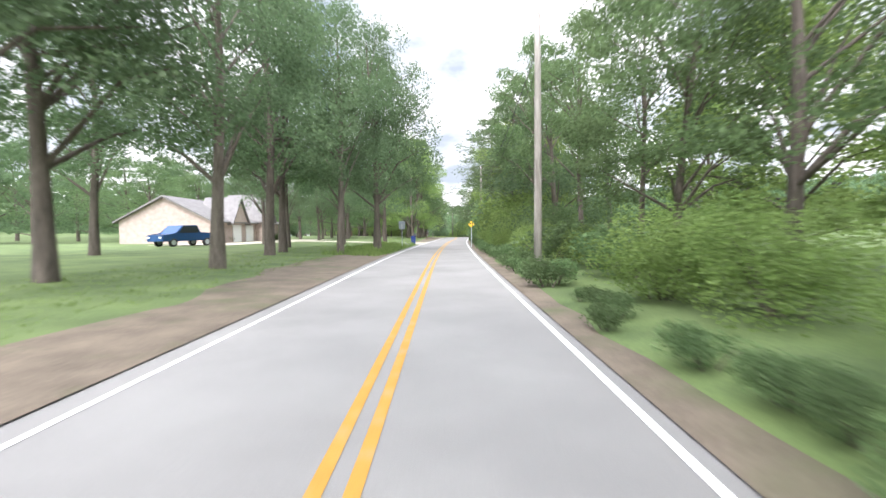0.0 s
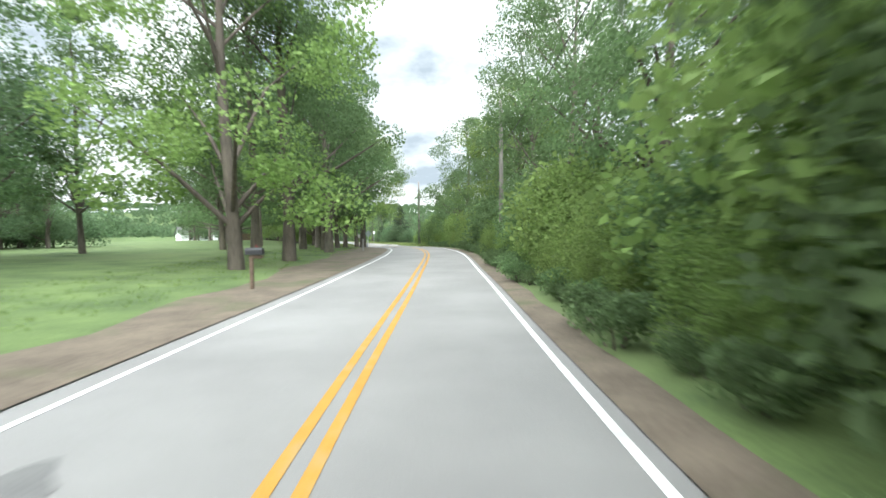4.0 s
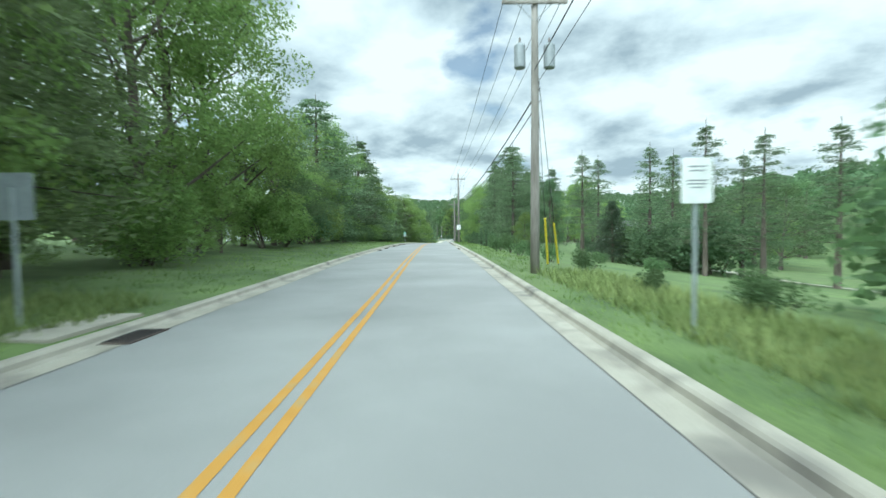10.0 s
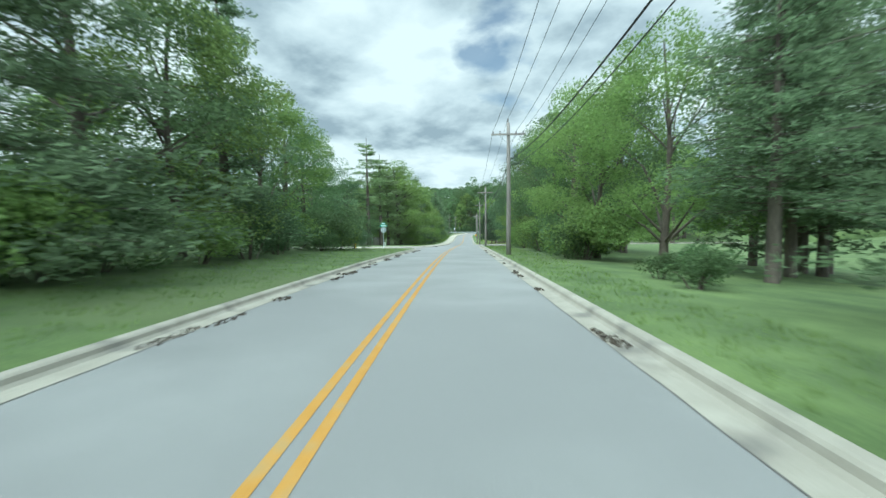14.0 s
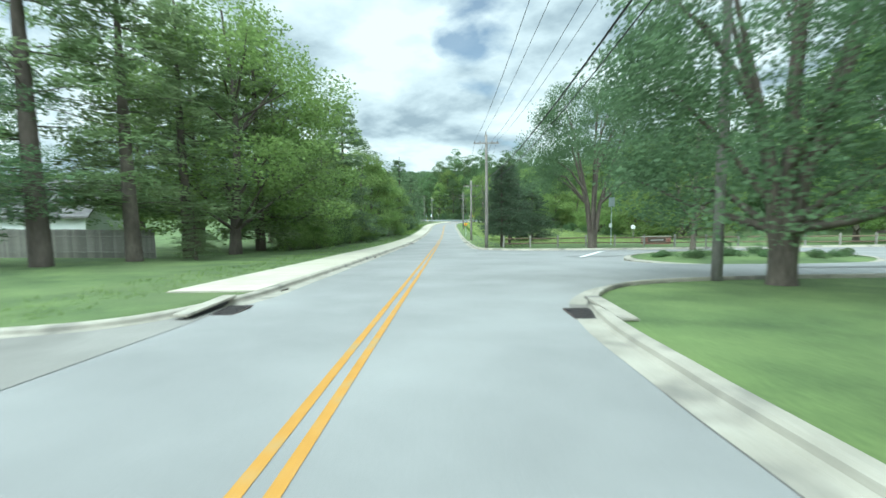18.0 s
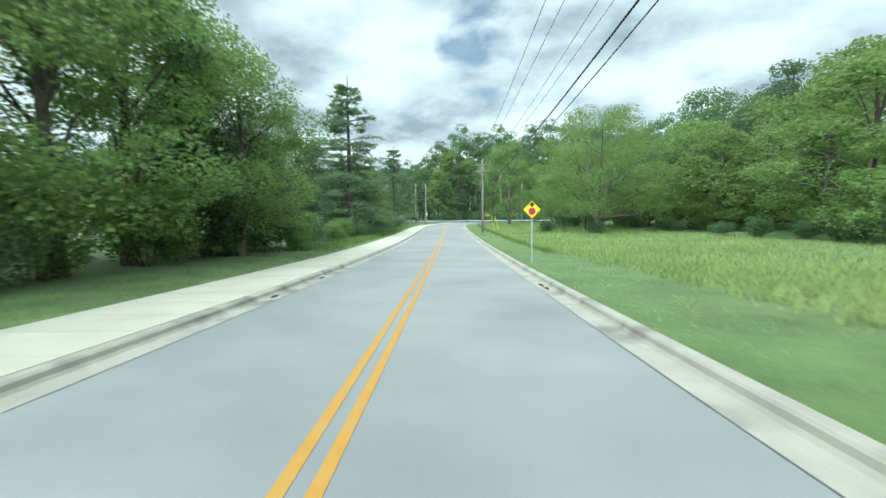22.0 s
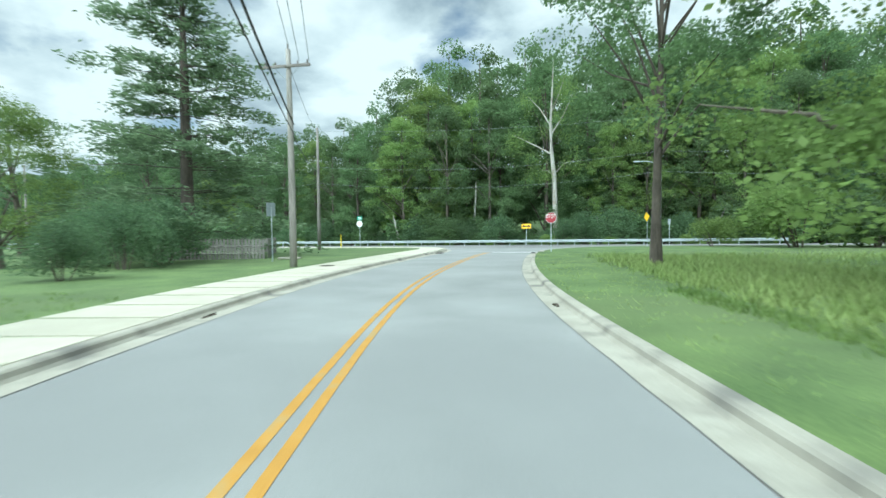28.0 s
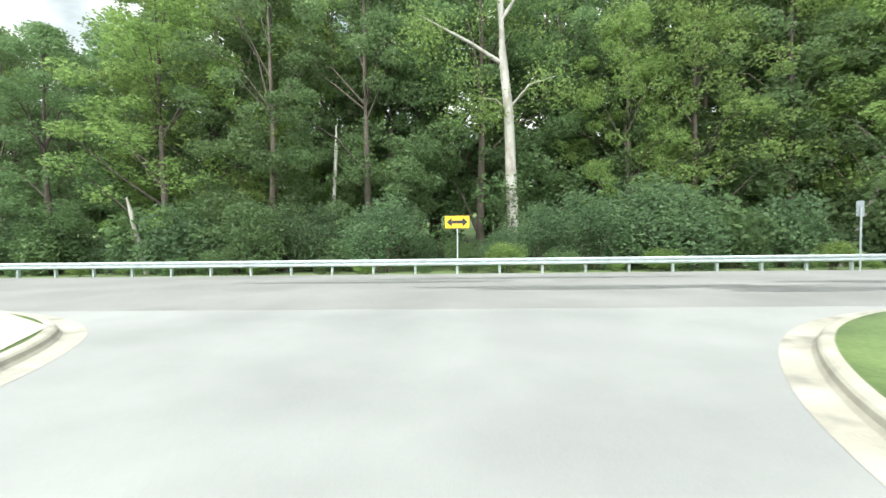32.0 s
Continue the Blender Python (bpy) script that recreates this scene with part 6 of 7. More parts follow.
rail_fence([(350.2, 6.6), (350.6, 9), (350, 16), (348, 26), (345, 40)], "weathered split-rail fence across the grass")
board_fence([(336, -36), (335.5, -27), (335, -17)], 1.8, "grey weathered board fence behind the trees")
board_fence([(494.8, -12.2), (499, -14.8), (503, -17.4)], 1.25, "low grey board fence beside the lawn", "grey_wood", 0.045)
board_fence([(494.6, -12.4), (493.4, -15), (492.2, -17.6)], 1.25, "low grey board fence returning to the garden", "grey_wood", 0.06)
board_fence([(503.2, -17.7), (505, -24), (507, -32)], 1.2, "grey board fence at the garden's edge")
board_fence([(198, -22), (199, -16.8)], 1.7, "dark board fence among the trees", "brown_wood")


# ---- brick entrance sign, island ----
def brick_wall(s, l, length, height, label):
    ob = thing("entrance_wall", label, "wall", facing(s, l, 12))
    bm = from_bm("brick", box(0.2, 0.3, 0.062, 0, 0, 0, 0.004), M["brick_red"])
    part("core", box(length - 0.02, 0.27, height, 0, 0, -0.1), M["old_concrete"], ob, "mortar core")
    rows = int(height / 0.074)
    for r in range(rows):
        for k in range(int(length / 0.21)):
            x = -length / 2 + 0.1 + k * 0.21 + (0.105 if r % 2 else 0)
            if x < length / 2:
                part("brick", bm, None, ob, "", Matrix.Translation((x, 0, r * 0.074)))
    part("coping", box(length + 0.15, 0.4, 0.09, 0, 0, height - 0.1, 0.02), M["old_concrete"], ob, "concrete coping")
    part("name_panel", box(length * 0.62, 0.03, height * 0.5, 0, -0.165, height * 0.28, 0.005), M["iron"], ob, "dark panel with unreadable writing")
    part("writing_bar", box(length * 0.46, 0.01, 0.12, 0, -0.186, height * 0.48), M["siding_beige"], ob)


brick_wall(356, 23.5, 3.4, 0.9, "low red brick entrance wall with a dark name panel")


def island(s, l, a, b):
    ob = thing("traffic_island", "grassy kerbed island in the park entrance", "island", Matrix.Translation(at(s, l, 0.0)) @ pose(0, 0, 0, 0, 0, math.degrees(heading(s)) - 90))
    bm = bmesh.new()
    rings = []
    for k, z in ((1.0, -0.05), (1.0, 0.1), (0.985, 0.14), (0.94, 0.145)):
        rings.append([bm.verts.new((b * k * math.cos(t), a * k * math.sin(t), z)) for t in np.linspace(0, 2 * math.pi, 40, endpoint=False)])
    for p, q in zip(rings, rings[1:]):
        for i in range(40):
            bm.faces.new((p[i], p[(i + 1) % 40], q[(i + 1) % 40], q[i]))
    part("kerb", bm, M["old_concrete"], ob)
    bm = bmesh.new()
    rings = [[bm.verts.new((b * k * math.cos(t), a * k * math.sin(t), z)) for t in np.linspace(0, 2 * math.pi, 40, endpoint=False)] for k, z in ((0.945, 0.12), (0.7, 0.2), (0.35, 0.26), (0.05, 0.28))]
    for p, q in zip(rings, rings[1:]):
        for i in range(40):
            bm.faces.new((p[i], p[(i + 1) % 40], q[(i + 1) % 40], q[i]))
    bm.faces.new(rings[-1])
    part("turf", bm, M["grass"], ob, "mown grass and ground cover", smooth=True)


island(331.5, 17.5, 4.0, 6.5)
for i in range(14):
    a = 2.4 * i
    plant("lowbush", 331.5 + 2.2 * math.sin(a) * (0.3 + 0.05 * i), 12.6 + 0.75 * i, 0.45 + 0.1 * (i % 3), 1.5, "island shrubs")


# ---- bins, mailboxes ----
def wheelie_bin(s, l):
    ob = thing("wheelie_bin", "dark blue plastic wheelie bin at the road's edge", "bin", facing(s, l, 8))
    bm = bmesh.new()
    rings = []
    for z, w, d in ((0.06, 0.42, 0.46), (0.1, 0.46, 0.5), (0.9, 0.56, 0.62), (0.95, 0.6, 0.68), (0.99, 0.6, 0.68)):
        rings.append([bm.verts.new((x * w / 2, y * d / 2, z)) for x, y in ((-1, -0.9), (-0.9, -1), (0.9, -1), (1, -0.9), (1, 0.9), (0.9, 1), (-0.9, 1), (-1, 0.9))])
    for p, q in zip(rings, rings[1:]):
        for i in range(8):
            bm.faces.new((p[i], p[(i + 1) % 8], q[(i + 1) % 8], q[i]))
    bm.faces.new(rings[0][::-1])
    bm.faces.new(rings[-1])
    part("body", bm, M["blue_plastic"], ob)
    lid = part("lid", box(0.64, 0.74, 0.06, 0, 0.01, 0.995, 0.025), M["blue_plastic"], ob, "lid")
    part("handle", tube([(-0.24, 0.4, 0.98), (0.24, 0.4, 0.98)], [0.018, 0.018], 6), M["blue_plastic"], lid)
    for x in (-0.24, 0.24):
        part("wheel", tube([(x - 0.03, 0.24, 0.11), (x + 0.03, 0.24, 0.11)], [0.11, 0.11], 12), M["rubber"], ob)
    part("emblem", prism(ngon(0.11, 12), 0.003, 0, None), M["steel_grey"], ob, "pale round emblem", Matrix.Translation((0, -0.285, 0.62)) @ pose(0, 0, 0, -4, 0, 0))


wheelie_bin(56.2, -3.95)


def mailbox(s, l, label, mat="black", z=1.05, size=1.0, turn=90.0, post="brown_wood"):
    ob = thing("mailbox", label, "mailbox", facing(s, l, turn))
    part("post", box(0.1, 0.1, z + 0.12, 0, 0.02, -0.15, 0.008), M[post], ob)
    part("arm", box(0.09, 0.42 * size, 0.08, 0, -0.12, z - 0.1, 0.008), M[post], ob)
    w, d = 0.19 * size, 0.5 * size
    prof = [(-w / 2, 0)] + [(-w / 2 * math.cos(a), w * 0.62 + w / 2 * math.sin(a)) for a in np.linspace(0, math.pi, 9)] + [(w / 2, 0)]
    b = part("box", prism(shift(prof, 0, z), d, -0.32 * size), M[mat], ob)
    part("door", prism(shift(prof, 0, z, 1.0), 0.012, -0.32 * size - 0.014), M[mat], b)
    part("flag", box(0.008, 0.03, 0.16, w / 2 + 0.008, -0.1, z + 0.12), M["sign_red"], b, "red flag")
    return ob


mailbox(67.2, -5.0, "black mailbox on a wooden post beside the driveway")
mailbox(82, -4.7, "dark mailbox on a post at the road's edge")
big = mailbox(139.4, -5.0, "large beige mailbox on a weathered post at the bend", "siding_beige", 0.95, 1.9)
big.matrix_basis = big.matrix_basis @ Matrix.Diagonal((1.8, 1.0, 1.4, 1))


def birdhouse(s, l, z):
    ob = thing("birdhouse", "small white birdhouse on a post in the meadow", "birdhouse", facing(s, l))
    part("post", tube([(0, 0, -0.2), (0, 0, z)], [0.05, 0.045], 8), M["grey_wood"], ob)
    b = part("box", prism([(-0.2, z), (-0.2, z + 0.3), (0, z + 0.46), (0.2, z + 0.3), (0.2, z)], 0.34, -0.17), M["trim_white"], ob)
    for side in (-1, 1):
        part("roof_board", prism([(side * 0.25, z + 0.27), (0, z + 0.475), (0, z + 0.505), (side * 0.25, z + 0.3)], 0.42, -0.21), M["trim_white"], b)
    # black disc painted on the front for the shade in the entrance
    part("hole_shade", tube([(0, -0.174, z + 0.2), (0, -0.165, z + 0.2)], [0.035, 0.035], 12), M["black"], b)


birdhouse(366.7, 25.3, 1.7)
post = thing("wooden_post", "short weathered wooden post by the road", "post", facing(108.8, -5.3))
part("post", box(0.16, 0.16, 1.15, 0, 0, -0.1, 0.02), M["grey_wood"], post)
post = thing("wooden_post", "short reflector post at the bend", "post", facing(135.2, -4.3))
part("post", box(0.07, 0.04, 1.2, 0, 0, -0.1, 0.01), M["steel_grey"], post)
part("reflector", box(0.075, 0.01, 0.12, 0, -0.026, 0.9, 0.002), M["sign_white"], post)
post = thing("wooden_post", "pale stone post on the lawn", "post", facing(88, -30))
part("post", box(0.3, 0.3, 1.5, 0, 0, -0.1, 0.05), M["rock"], post)


# ---- storm inlets, lids, debris ----
def inlet(s, l, side, label="concrete storm inlet with a dark slot in the kerb", big=False):
    ob = thing("storm_inlet", label, "storm drain", Matrix.Translation(at(s, l)) @ pose(0, 0, 0, 0, 0, math.degrees(heading(s)) - 90))
    part("slab", box(1.1 if big else 0.36, 2.2, 0.1 if big else 0.06, side * (0.75 if big else 0.2), 0, 0.12, 0.02), M["old_concrete"], ob)
    # a solid black box stands in for the shade inside the kerb opening
    part("slot", box(0.12, 1.5, 0.1, side * 0.14, 0, 0.03), M["black"], ob, "black block standing for the shaded opening")
    part("grate", box(0.55, 1.1, 0.02, -side * 0.32, 0, 0.004, 0.004), M["iron"], ob, "rusty iron grate")
    bar = from_bm("grate_bar", box(0.5, 0.03, 0.012, 0, 0, 0), M["black"])
    for k in range(9):
        part("grate_bar", bar, None, ob, "", Matrix.Translation((-side * 0.32, -0.44 + k * 0.11, 0.024)))


inlet(173.2, -3.9, -1, big=True)
inlet(315.6, 4.35, 1)
inlet(316.5, -3.9, -1)
inlet(368.0, -3.85, -1)
inlet(369.5, 4.0, 1)
inlet(504.6, -3.95, -1)
inlet(505.0, 4.15, 1)
inlet(141.6, -3.9, -1, "broken concrete drain slab at the bend", True)


def lid(s, l, r, label, mat="iron", h=0.165):
    ob = thing("manhole_cover", label, "manhole cover", Matrix.Translation(at(s, l, h)))
    part("cover", tube([(0, 0, -0.02), (0, 0, 0.008), (0, 0, 0.012)], [r, r, r * 0.96], 24), M[mat], ob)
    for k in range(-2, 3):
        part("rib", box(r * 1.5 * math.cos(k * 0.4), 0.03, 0.006, 0, k * r * 0.3, 0.011), M["debris"], ob)


lid(489.2, -5.6, 0.36, "round rusty manhole cover in the sidewalk")
lid(130.5, -1.2, 0.3, "round iron cover in the asphalt", h=0.0)
pad = thing("utility_box", "low grey utility box lid in the grass", "utility box", facing(494.4, -10.5, 20))
part("lid", box(1.3, 0.7, 0.12, 0, 0, 0.0, 0.03), M["old_concrete"], pad)


def litter(name, spots, mat, label, seed, size):
    """Drifts of dead leaves and grit: low uneven mats of small flakes."""
    rng = np.random.default_rng(seed)
    pts = []
    for s, l, ls, ll in spots:
        n = int(220 * ls * ll) + 30
        a, r = rng.uniform(0, 2 * math.pi, n), np.sqrt(rng.uniform(0, 1, n))
        for x, y in zip(r * np.cos(a) * ls, r * np.sin(a) * ll):
            pts.append(at(s + x, l + y, 0.012 + rng.uniform(0, 0.02)))
    v, f = leaves(rng, np.array([tuple(p) for p in pts]), size, flat=0.08, droop=0)
    return tagged(new(name, quick_mesh(name, v, f, M[mat])), label, "litter", kind="stuff")


rl = random.Random(5)
spots = [(rl.uniform(206, 284), -3.5 + rl.uniform(-0.1, 0.35), rl.uniform(0.3, 1.3), rl.uniform(0.08, 0.24)) for _ in range(40)]
spots += [(rl.uniform(206, 284), 3.72 + rl.uniform(-0.12, 0.05), rl.uniform(0.2, 0.6), rl.uniform(0.06, 0.14)) for _ in range(26)]
spots += [(rl.uniform(318, 480), -3.65, rl.uniform(0.15, 0.4), 0.05) for _ in range(7)] + [(rl.uniform(352, 480), 3.75, rl.uniform(0.15, 0.4), 0.05) for _ in range(4)]
spots += [(156 + rl.uniform(-3, 3), 3.75, rl.uniform(0.3, 0.9), rl.uniform(0.08, 0.2)) for _ in range(7)]
litter("leaf_drifts", spots, "debris", "dark drifts of dead leaves in the gutters", 51, 0.07)


def patch(s, l, ls, ll, label, mat="debris"):
    bm = bmesh.new()
    ring = [bm.verts.new(at(s + ls * math.cos(t) * (1 + 0.25 * math.sin(3 * t + s)), l + ll * math.sin(t) * (1 + 0.3 * math.cos(4 * t + s)), 0.01)) for t in np.linspace(0, 2 * math.pi, 22, endpoint=False)]
    f = bm.faces.new(ring)
    return tagged(part("road_patch", bm, M[mat]), label, "road patch", kind="structure")


M["patch"] = material("patch", (0.10, 0.098, 0.096), (0.16, 0.155, 0.15), 2, 0.9, 0.4, 0, 24, stretch="world")
for s, l, a, b in ((125.8, -1.1, 0.9, 0.22), (129.5, -0.9, 0.5, 0.2), (133, -0.9, 0.4, 0.15), (71, -1.9, 0.5, 0.3)):
    patch(s, l, a, b, "dark worn patch in the asphalt", "patch")
tagged(ribbon("road_crack", 337.5, 345.2, lambda s: 3.55 + 0.06 * math.sin(1.3 * s) + 0.035 * math.sin(4.1 * s), 0.03, M["patch"], "dark crack in the asphalt at the side street", 0.007, 0.3), category="crack")
M["wet"] = material("wet", (0.085, 0.085, 0.083), (0.15, 0.148, 0.144), 2, 0.5, 0.2, 0, 24, stretch="world")
for s, l, a, b in ((519.5, 6, 0.5, 5.5), (521.5, -2, 0.35, 4), (518.6, 12, 0.5, 3.5), (522.6, 3, 0.3, 6), (520.4, 16, 0.4, 4), (336, 12, 0.4, 3.2), (326, 20, 0.5, 4)):
    patch(s, l, a, b, "damp dark streak on the paving", "wet")


# ---- houses ----
def house(s, l, turn, w, d, wall_h, roof_h, wall, label, windows, gable_mat=None, door=None, garage=None, along=True, roof_mat="roof"):
    """A house: walls, gabled roof with eaves, windows and doors on the front (-y)."""
    ob = thing("house", label, "house", facing(s, l, turn))
    part("wall", box(w, d, wall_h + 0.3, 0, 0, -0.3), M[wall], ob)
    e = 0.45
    if along:
        prof = [(-d / 2 - e, wall_h - 0.12), (0, wall_h + roof_h), (d / 2 + e, wall_h - 0.12), (d / 2 + e, wall_h - 0.28), (0, wall_h + roof_h - 0.2), (-d / 2 - e, wall_h - 0.28)]
        m = pose(0, 0, 0, 0, 0, 90)
        part("roof", prism(prof, w + 2 * e, -w / 2 - e), M[roof_mat], ob, "shingle roof", m)
        part("gable", prism([(-d / 2, wall_h - 0.02), (d / 2, wall_h - 0.02), (0, wall_h + roof_h - 0.22)], w - 0.02, -w / 2 + 0.01), M[gable_mat or wall], ob, "gable", m)
    else:
        prof = [(-w / 2 - e, wall_h - 0.12), (0, wall_h + roof_h), (w / 2 + e, wall_h - 0.12), (w / 2 + e, wall_h - 0.28), (0, wall_h + roof_h - 0.2), (-w / 2 - e, wall_h - 0.28)]
        part("roof", prism(prof, d + 2 * e, -d / 2 - e), M[roof_mat], ob, "shingle roof")
        part("gable", prism([(-w / 2, wall_h - 0.02), (w / 2, wall_h - 0.02), (0, wall_h + roof_h - 0.22)], d - 0.02, -d / 2 + 0.01), M[gable_mat or wall], ob, "gable")
    for x, z, ww, hh in windows:
        win = part("window", box(ww + 0.16, 0.06, hh + 0.16, x, -d / 2 - 0.02, z - 0.08, 0.01), M["trim_white"], ob, "white window frame")
        for k in (-1, 1):
            part("pane", box(ww / 2 - 0.05, 0.02, hh - 0.04, x + k * ww / 4, -d / 2 - 0.055, z + 0.02), M["window_glass"], win)
        part("sill", box(ww + 0.24, 0.14, 0.05, x, -d / 2 - 0.06, z - 0.12, 0.01), M["trim_white"], win)
    if door is not None:
        dr = part("door", box(1.0, 0.06, 2.08, door, -d / 2 - 0.02, 0, 0.01), M["brown_wood"], ob, "wooden front door")
        part("handle", tube([(door + 0.38, -d / 2 - 0.09, 1.0), (door + 0.38, -d / 2 - 0.04, 1.0)], [0.03, 0.03], 8), M["zinc"], dr)
    for x in garage or ():
        g = part("garage_door", box(2.7, 0.06, 2.15, x, -d / 2 - 0.02, 0, 0.01), M["trim_white"], ob, "white garage door")
        for k in range(4):
            part("door_panel", box(2.5, 0.02, 0.44, x, -d / 2 - 0.06, 0.08 + k * 0.52, 0.008), M["trim_white"], g)
    return ob


villa = house(61.2, -31.2, 96, 25, 9.5, 2.6, 2.7, "pink_brick", "long pinkish brick house with garages and an arched porch", [(9.4, 0.9, 1.5, 1.3), (-10.2, 0.9, 1.3, 1.3)], door=None, garage=(-5.0, -0.6), roof_mat="pale_roof")
porch = part("porch_gable", prism([(1.8, -0.3), (6.4, -0.3), (6.4, 3.0), (4.1, 6.3), (1.8, 3.0)], 5.6, -5.95), M["pink_brick"], villa, "tall brick porch gable")
for x0, x1 in ((1.2, 4.1), (7.0, 4.1)):
    part("porch_roof", prism([(x0, 2.75), (x1, 6.55), (x1, 6.3), (x0, 2.5)], 5.9, -6.15), M["pale_roof"], porch, "pale shingle slope")
# the porch's shaded recess is only a flat dark sheet on the wall
arch = [(3.3, 0.0), (4.9, 0.0), (4.9, 2.0)] + [(4.1 + 0.8 * math.cos(a), 2.0 + 0.8 * math.sin(a)) for a in np.linspace(0.3, math.pi - 0.3, 7)] + [(3.3, 2.0)]
part("arch", prism(arch, 0.05, -6.0), M["window_glass"], porch, "dark sheet standing for the shaded arched entrance")
wing = part("wing_gable", prism([(-7.4, 2.5), (-2.6, 2.5), (-5.0, 5.2)], 4.0, -5.2), M["pink_brick"], villa, "gable over the garage")
for x0 in (-7.9, -2.1):
    part("wing_roof", prism([(x0, 2.35), (-5.0, 5.55), (-5.0, 5.3), (x0, 2.1)], 4.4, -5.45), M["pale_roof"], wing, "pale shingle slope")
house(262, 41, -40, 7, 6, 2.6, 1.9, "siding_white", "small white house beyond the sloping lawn", [(-1.4, 0.9, 1.0, 1.1), (1.6, 0.9, 1.0, 1.1)], along=False)
house(239.5, 32.0, -35, 5.6, 9, 2.5, 2.9, "brick_red", "brick house with a white gable and a grey roof", [(0.9, 0.8, 1.1, 1.2), (-0.3, 3.1, 0.8, 0.9)], "siding_white", along=False)
house(244, 40.5, -35, 11, 7, 2.8, 2.2, "brick_red", "brick house side wing behind the shrubs", [(-3, 1.0, 1.4, 1.2), (2, 1.0, 1.4, 1.2)])
house(346, -33, 10, 10, 8, 3.0, 3.0, "siding_white", "white house with a dark roof behind the fence", [(-2.5, 1.1, 1.1, 1.3), (1.5, 1.1, 1.1, 1.3)])
house(262, -36, 20, 12, 8, 3.2, 2.6, "siding_white", "white house glimpsed between the trees", [(-3, 1.1, 1.2, 1.3), (2, 1.1, 1.2, 1.3)])
house(421, -34, 20, 10, 8, 3.2, 2.8, "siding_white", "white house behind the garden trees", [(-3, 1.1, 1.2, 1.3), (2, 1.1, 1.2, 1.3)])


# ---- parked vehicles ----
def vehicle(s, l, turn, mat, label, pickup=False):
    ob = thing("pickup_truck" if pickup else "car", label, "car", facing(s, l, turn))
    lo, w = (5.4, 1.95) if pickup else (4.6, 1.8)
    if pickup:
        prof = [(-2.7, 0.45), (-2.68, 1.0), (-1.4, 1.12), (-0.75, 1.82), (0.75, 1.85), (0.95, 1.15), (2.65, 1.12), (2.7, 0.5)]
    else:
        prof = [(-2.3, 0.35), (-2.25, 0.78), (-1.2, 0.95), (-0.5, 1.42), (0.9, 1.45), (1.7, 1.0), (2.25, 0.92), (2.3, 0.4)]
    bm = prism(prof, w, -w / 2)
    bmesh.ops.bevel(bm, geom=list(bm.edges), offset=0.07, segments=2, affect="EDGES")
    body = part("body", bm, M[mat], ob)
    gl = [(-1.22, 1.16), (-0.72, 1.72), (0.66, 1.74), (0.8, 1.18)] if pickup else [(-1.0, 0.98), (-0.45, 1.34), (0.85, 1.37), (1.45, 1.0)]
    for y in (-w / 2 - 0.004, w / 2 - 0.006):
        part("side_window", prism(gl, 0.01, y), M["window_glass"], body)
    for x in (-lo * 0.31, lo * 0.31):
        for y in (-w / 2 + 0.1, w / 2 - 0.1):
            wh = part("wheel", tube([(x, y - 0.11, 0.36), (x, y + 0.11, 0.36)], [0.36, 0.36], 16), M["rubber"], ob)
            part("rim", tube([(x, y - 0.118, 0.36), (x, y + 0.118, 0.36)], [0.22, 0.22], 12), M["zinc"], wh)
    for y in (-w * 0.36, w * 0.36):
        part("headlight", box(0.06, 0.3, 0.14, -lo / 2 - 0.005, y, 0.72, 0.02), M["sign_white"], body)
        part("tail_light", box(0.06, 0.16, 0.2, lo / 2 - 0.02, y, 0.75, 0.02), M["sign_red"], body)


vehicle(40.5, -22.8, 70, "car_blue", "blue pickup truck parked before the house", True)


# ---- stones, grass ----
def rock(s, l, r, seed):
    rng = np.random.default_rng(seed)
    bm = bmesh.new()
    bmesh.ops.create_icosphere(bm, subdivisions=2, radius=r)
    k = rng.uniform(0.7, 1.2, 3)
    for v in bm.verts:
        v.co = Vector((v.co.x * k[0], v.co.y * k[1], v.co.z * 0.6)) * (1 + 0.25 * noise.noise(v.co * 3 / r + Vector((seed, 0, 0))))
    ob = thing("rock", "grey weathered stone beside the driveway", "rock", Matrix.Translation(on_ground(s, l, r * 0.2)))
    part("stone", bm, M["rock"], ob, smooth=True)


for i, (s, l, r) in enumerate(((50, -4.0, 0.35), (51.2, -4.6, 0.28), (52.5, -4.4, 0.4), (53.6, -5.2, 0.3), (137.8, -4.2, 0.3), (138.6, -4.7, 0.25), (142.2, -4.8, 0.35))):
    rock(s, l, r, i)


def grass_tufts(name, areas, height, label, seed, mat="blade", lean=0.45, fade=0.0):
    """Standing grass as one mesh: slim bent blades in tufts."""
    rng = np.random.default_rng(seed)
    vs = []
    for s0, s1, l0, l1, n in areas:
        for _ in range(n):
            s, l = rng.uniform(s0, s1), rng.uniform(l0, l1)
            if fade and rng.uniform() > min(1.0, (l - l0) / fade + 0.05):
                continue
            p = np.array(on_ground(s, l))
            m = 5
            a = rng.uniform(0, 2 * math.pi, m)
            h = height * rng.uniform(0.5, 1.2, m)
            off = rng.normal(0, 0.1, (m, 2))
            for k in range(m):
                b = p + np.array([off[k, 0], off[k, 1], -0.03])
                d = np.array([math.cos(a[k]), math.sin(a[k]), 0])
                w = np.array([-d[1], d[0], 0]) * 0.022 * (height / 0.3) ** 0.5
                vs += [b - w, b + w, b + d * h[k] * lean + np.array([0, 0, h[k]])]
    v = np.array(vs)
    f = np.arange(len(v)).reshape(-1, 3)
    return tagged(new(name, quick_mesh(name, v, f, M[mat])), label, "grass", kind="stuff")


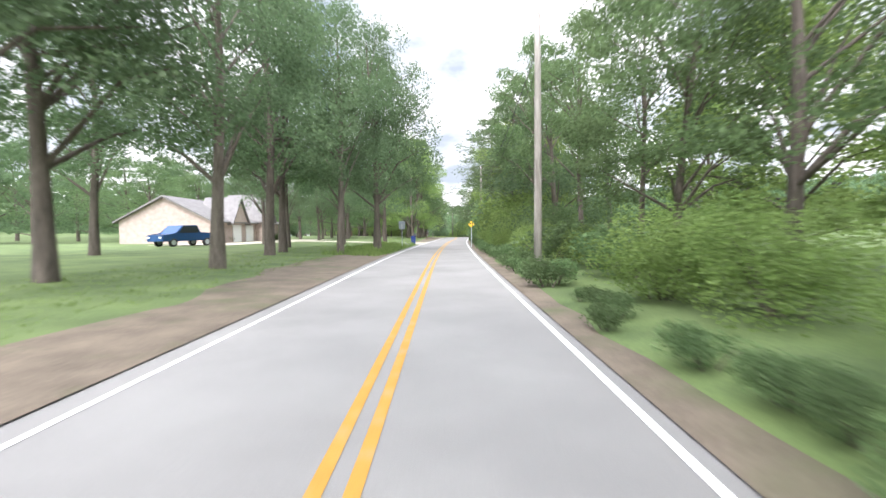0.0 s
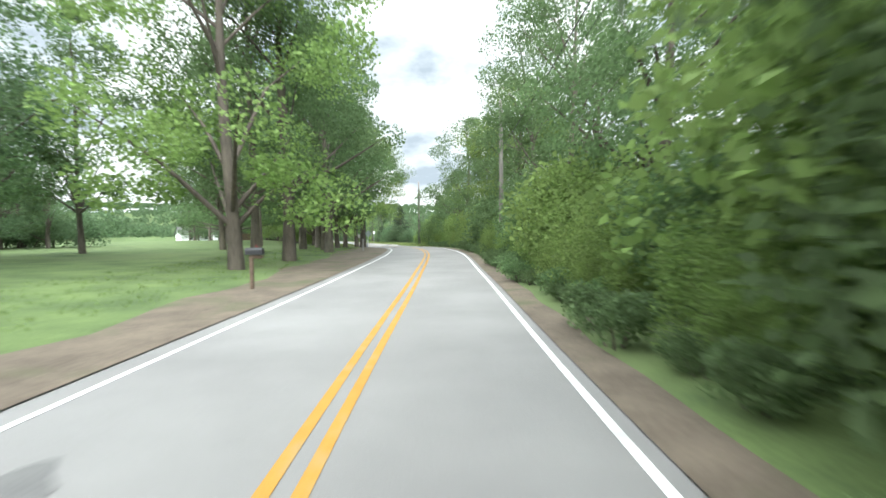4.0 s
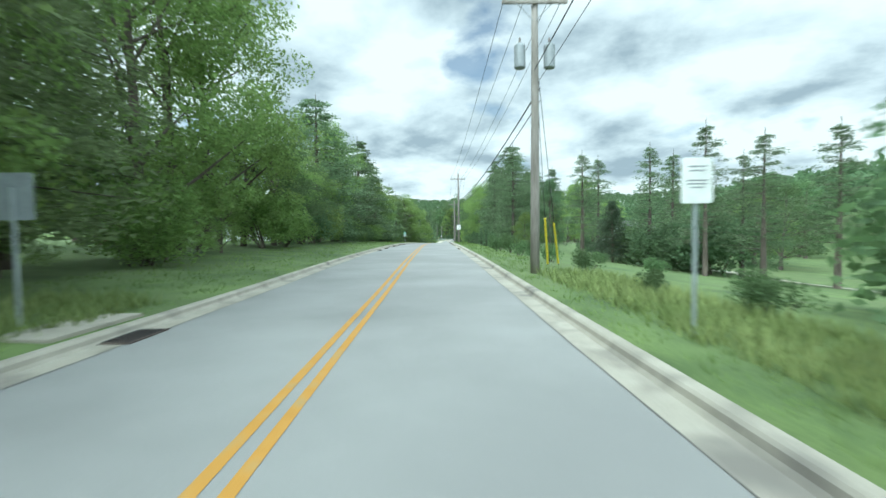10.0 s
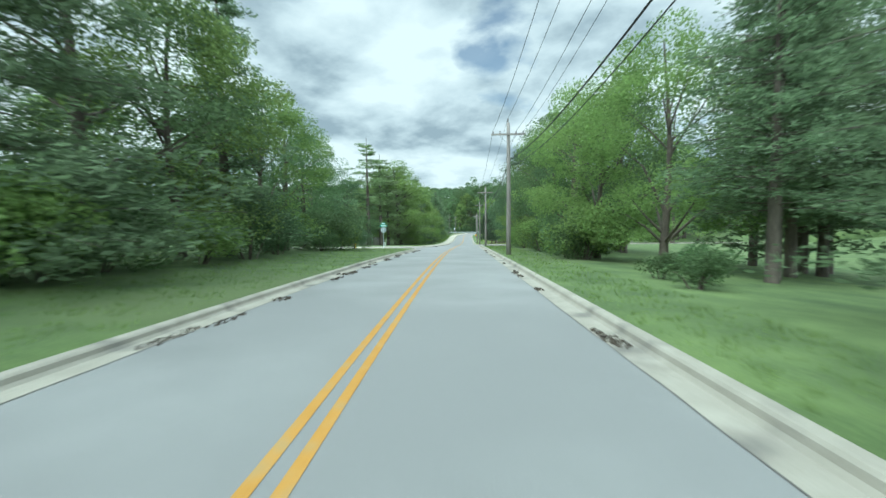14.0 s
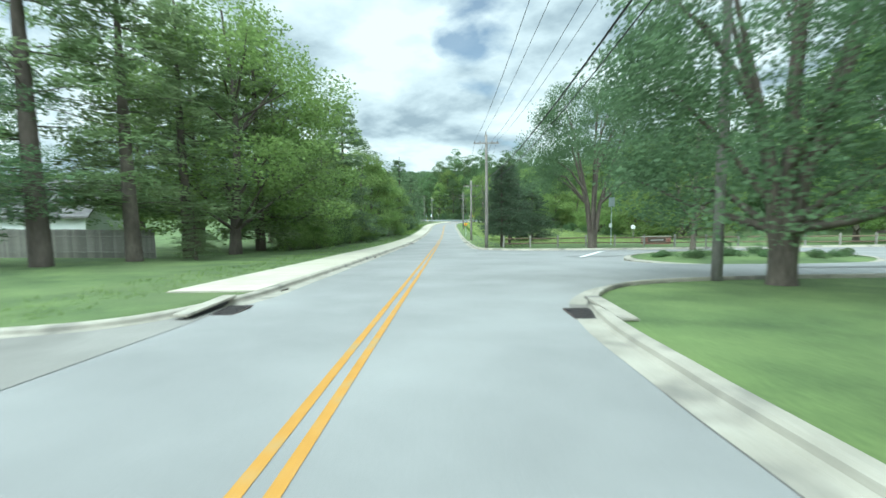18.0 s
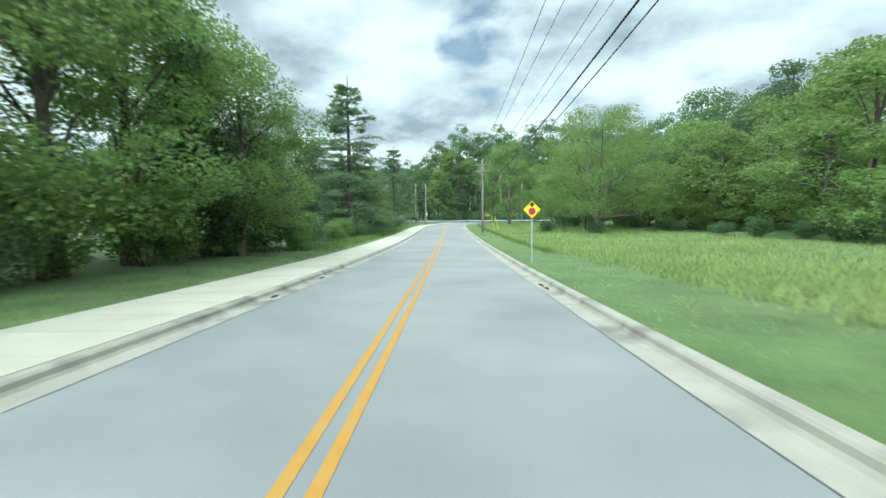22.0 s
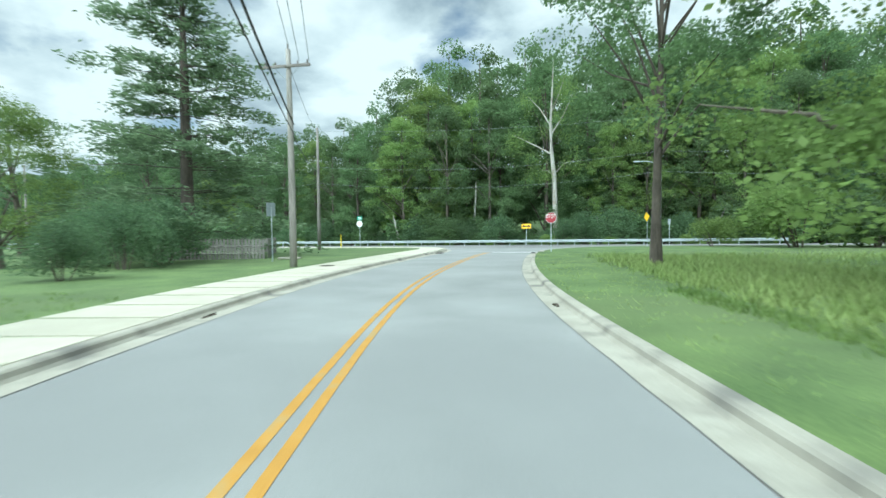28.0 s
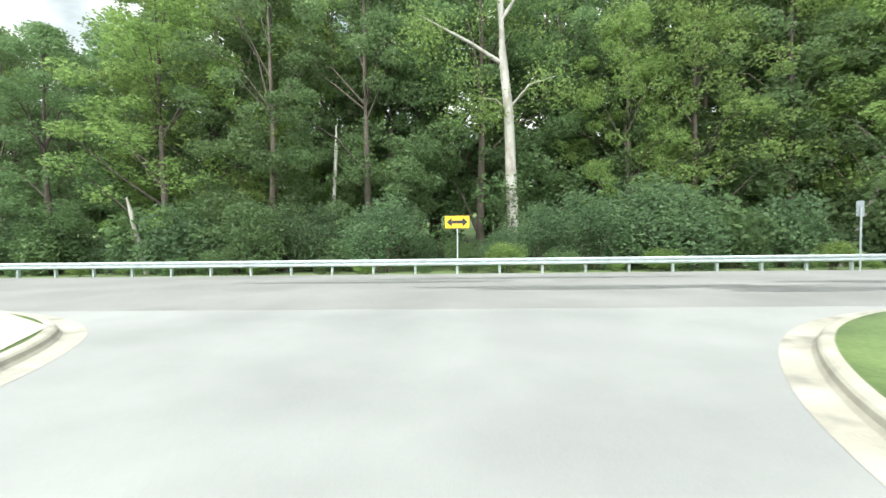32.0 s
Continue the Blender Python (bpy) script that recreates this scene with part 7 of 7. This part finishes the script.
grass_tufts("meadow_grass", [(362, 498, 7.2, 15, 17000), (362, 500, 13, 30, 12000)], 0.37, "tall uncut meadow grass", 61, "meadow", 0.8, 1.2)
grass_tufts("verge_grass", [(143, 290, -9.5, -4.2, 5200), (150, 300, 4.3, 7.0, 4200), (314, 480, -9.6, -6.7, 3000), (67, 140, -12, -6, 1800), (0, 56, -12, -6, 1800)], 0.13, "short roadside grass", 62)
grass_tufts("lawn_grass", [(352, 501, 4.3, 9.5, 4200)], 0.1, "short pale roadside grass beside the meadow", 64, "meadow", 1.3)
grass_tufts("long_verge_grass", [(30, 56, -7.5, -3.6, 1500), (404, 470, -9.5, -7.2, 1400)], 0.42, "long grass and weeds on the bank", 63)

grass_tufts("dry_verge_grass", [(143, 176, -7.5, -4.6, 1900), (150, 182, 5.2, 8, 2300), (136, 151, 3.9, 8, 1700)], 0.36, "long yellowing grass on the bank", 65, "dry_grass", 0.7)
grass_tufts("ditch_grass", [(400, 480, 6.7, 7.4, 2600)], 0.2, "dark grass along the shallow ditch", 66, "blade", 0.5)

# ---- sidewalk slabs ----
walk_ob = tagged(part("sidewalk", strip("sidewalk", 319, 500, -6.55, -4.02, 0.15, 0.15, M["old_concrete"], 3, 0.2), None), "pale concrete sidewalk beside the street", "sidewalk", kind="structure")
slab = from_bm("slab", box(2.5, 1.49, 0.05, 0, 0, 0, 0.006), M["walk_concrete"])
for i in range(120):
    s = 319.8 + i * 1.5
    tilt = math.degrees(math.atan((road_z(s + 1) - road_z(s - 1)) / 2))
    part("slab", slab, None, walk_ob, "", Matrix.Translation(at(s, -5.29, 0.112)) @ pose(0, 0, 0, 0, 0, math.degrees(heading(s)) - 90) @ pose(0, 0, 0, tilt, 0, 0))
flat("sidewalk_corner", [(499, -4.02), (506, -4.2), (510.4, -4.9), (512.9, -6.2), (514.6, -8.8), (515.1, -13), (515.1, -60), (512.9, -60), (512.9, -13), (512.5, -9.6), (511.3, -7.7), (509, -6.95), (506, -6.7), (499, -6.55)], M["walk_concrete"], "pale concrete sidewalk round the corner", 0.165, "sidewalk")
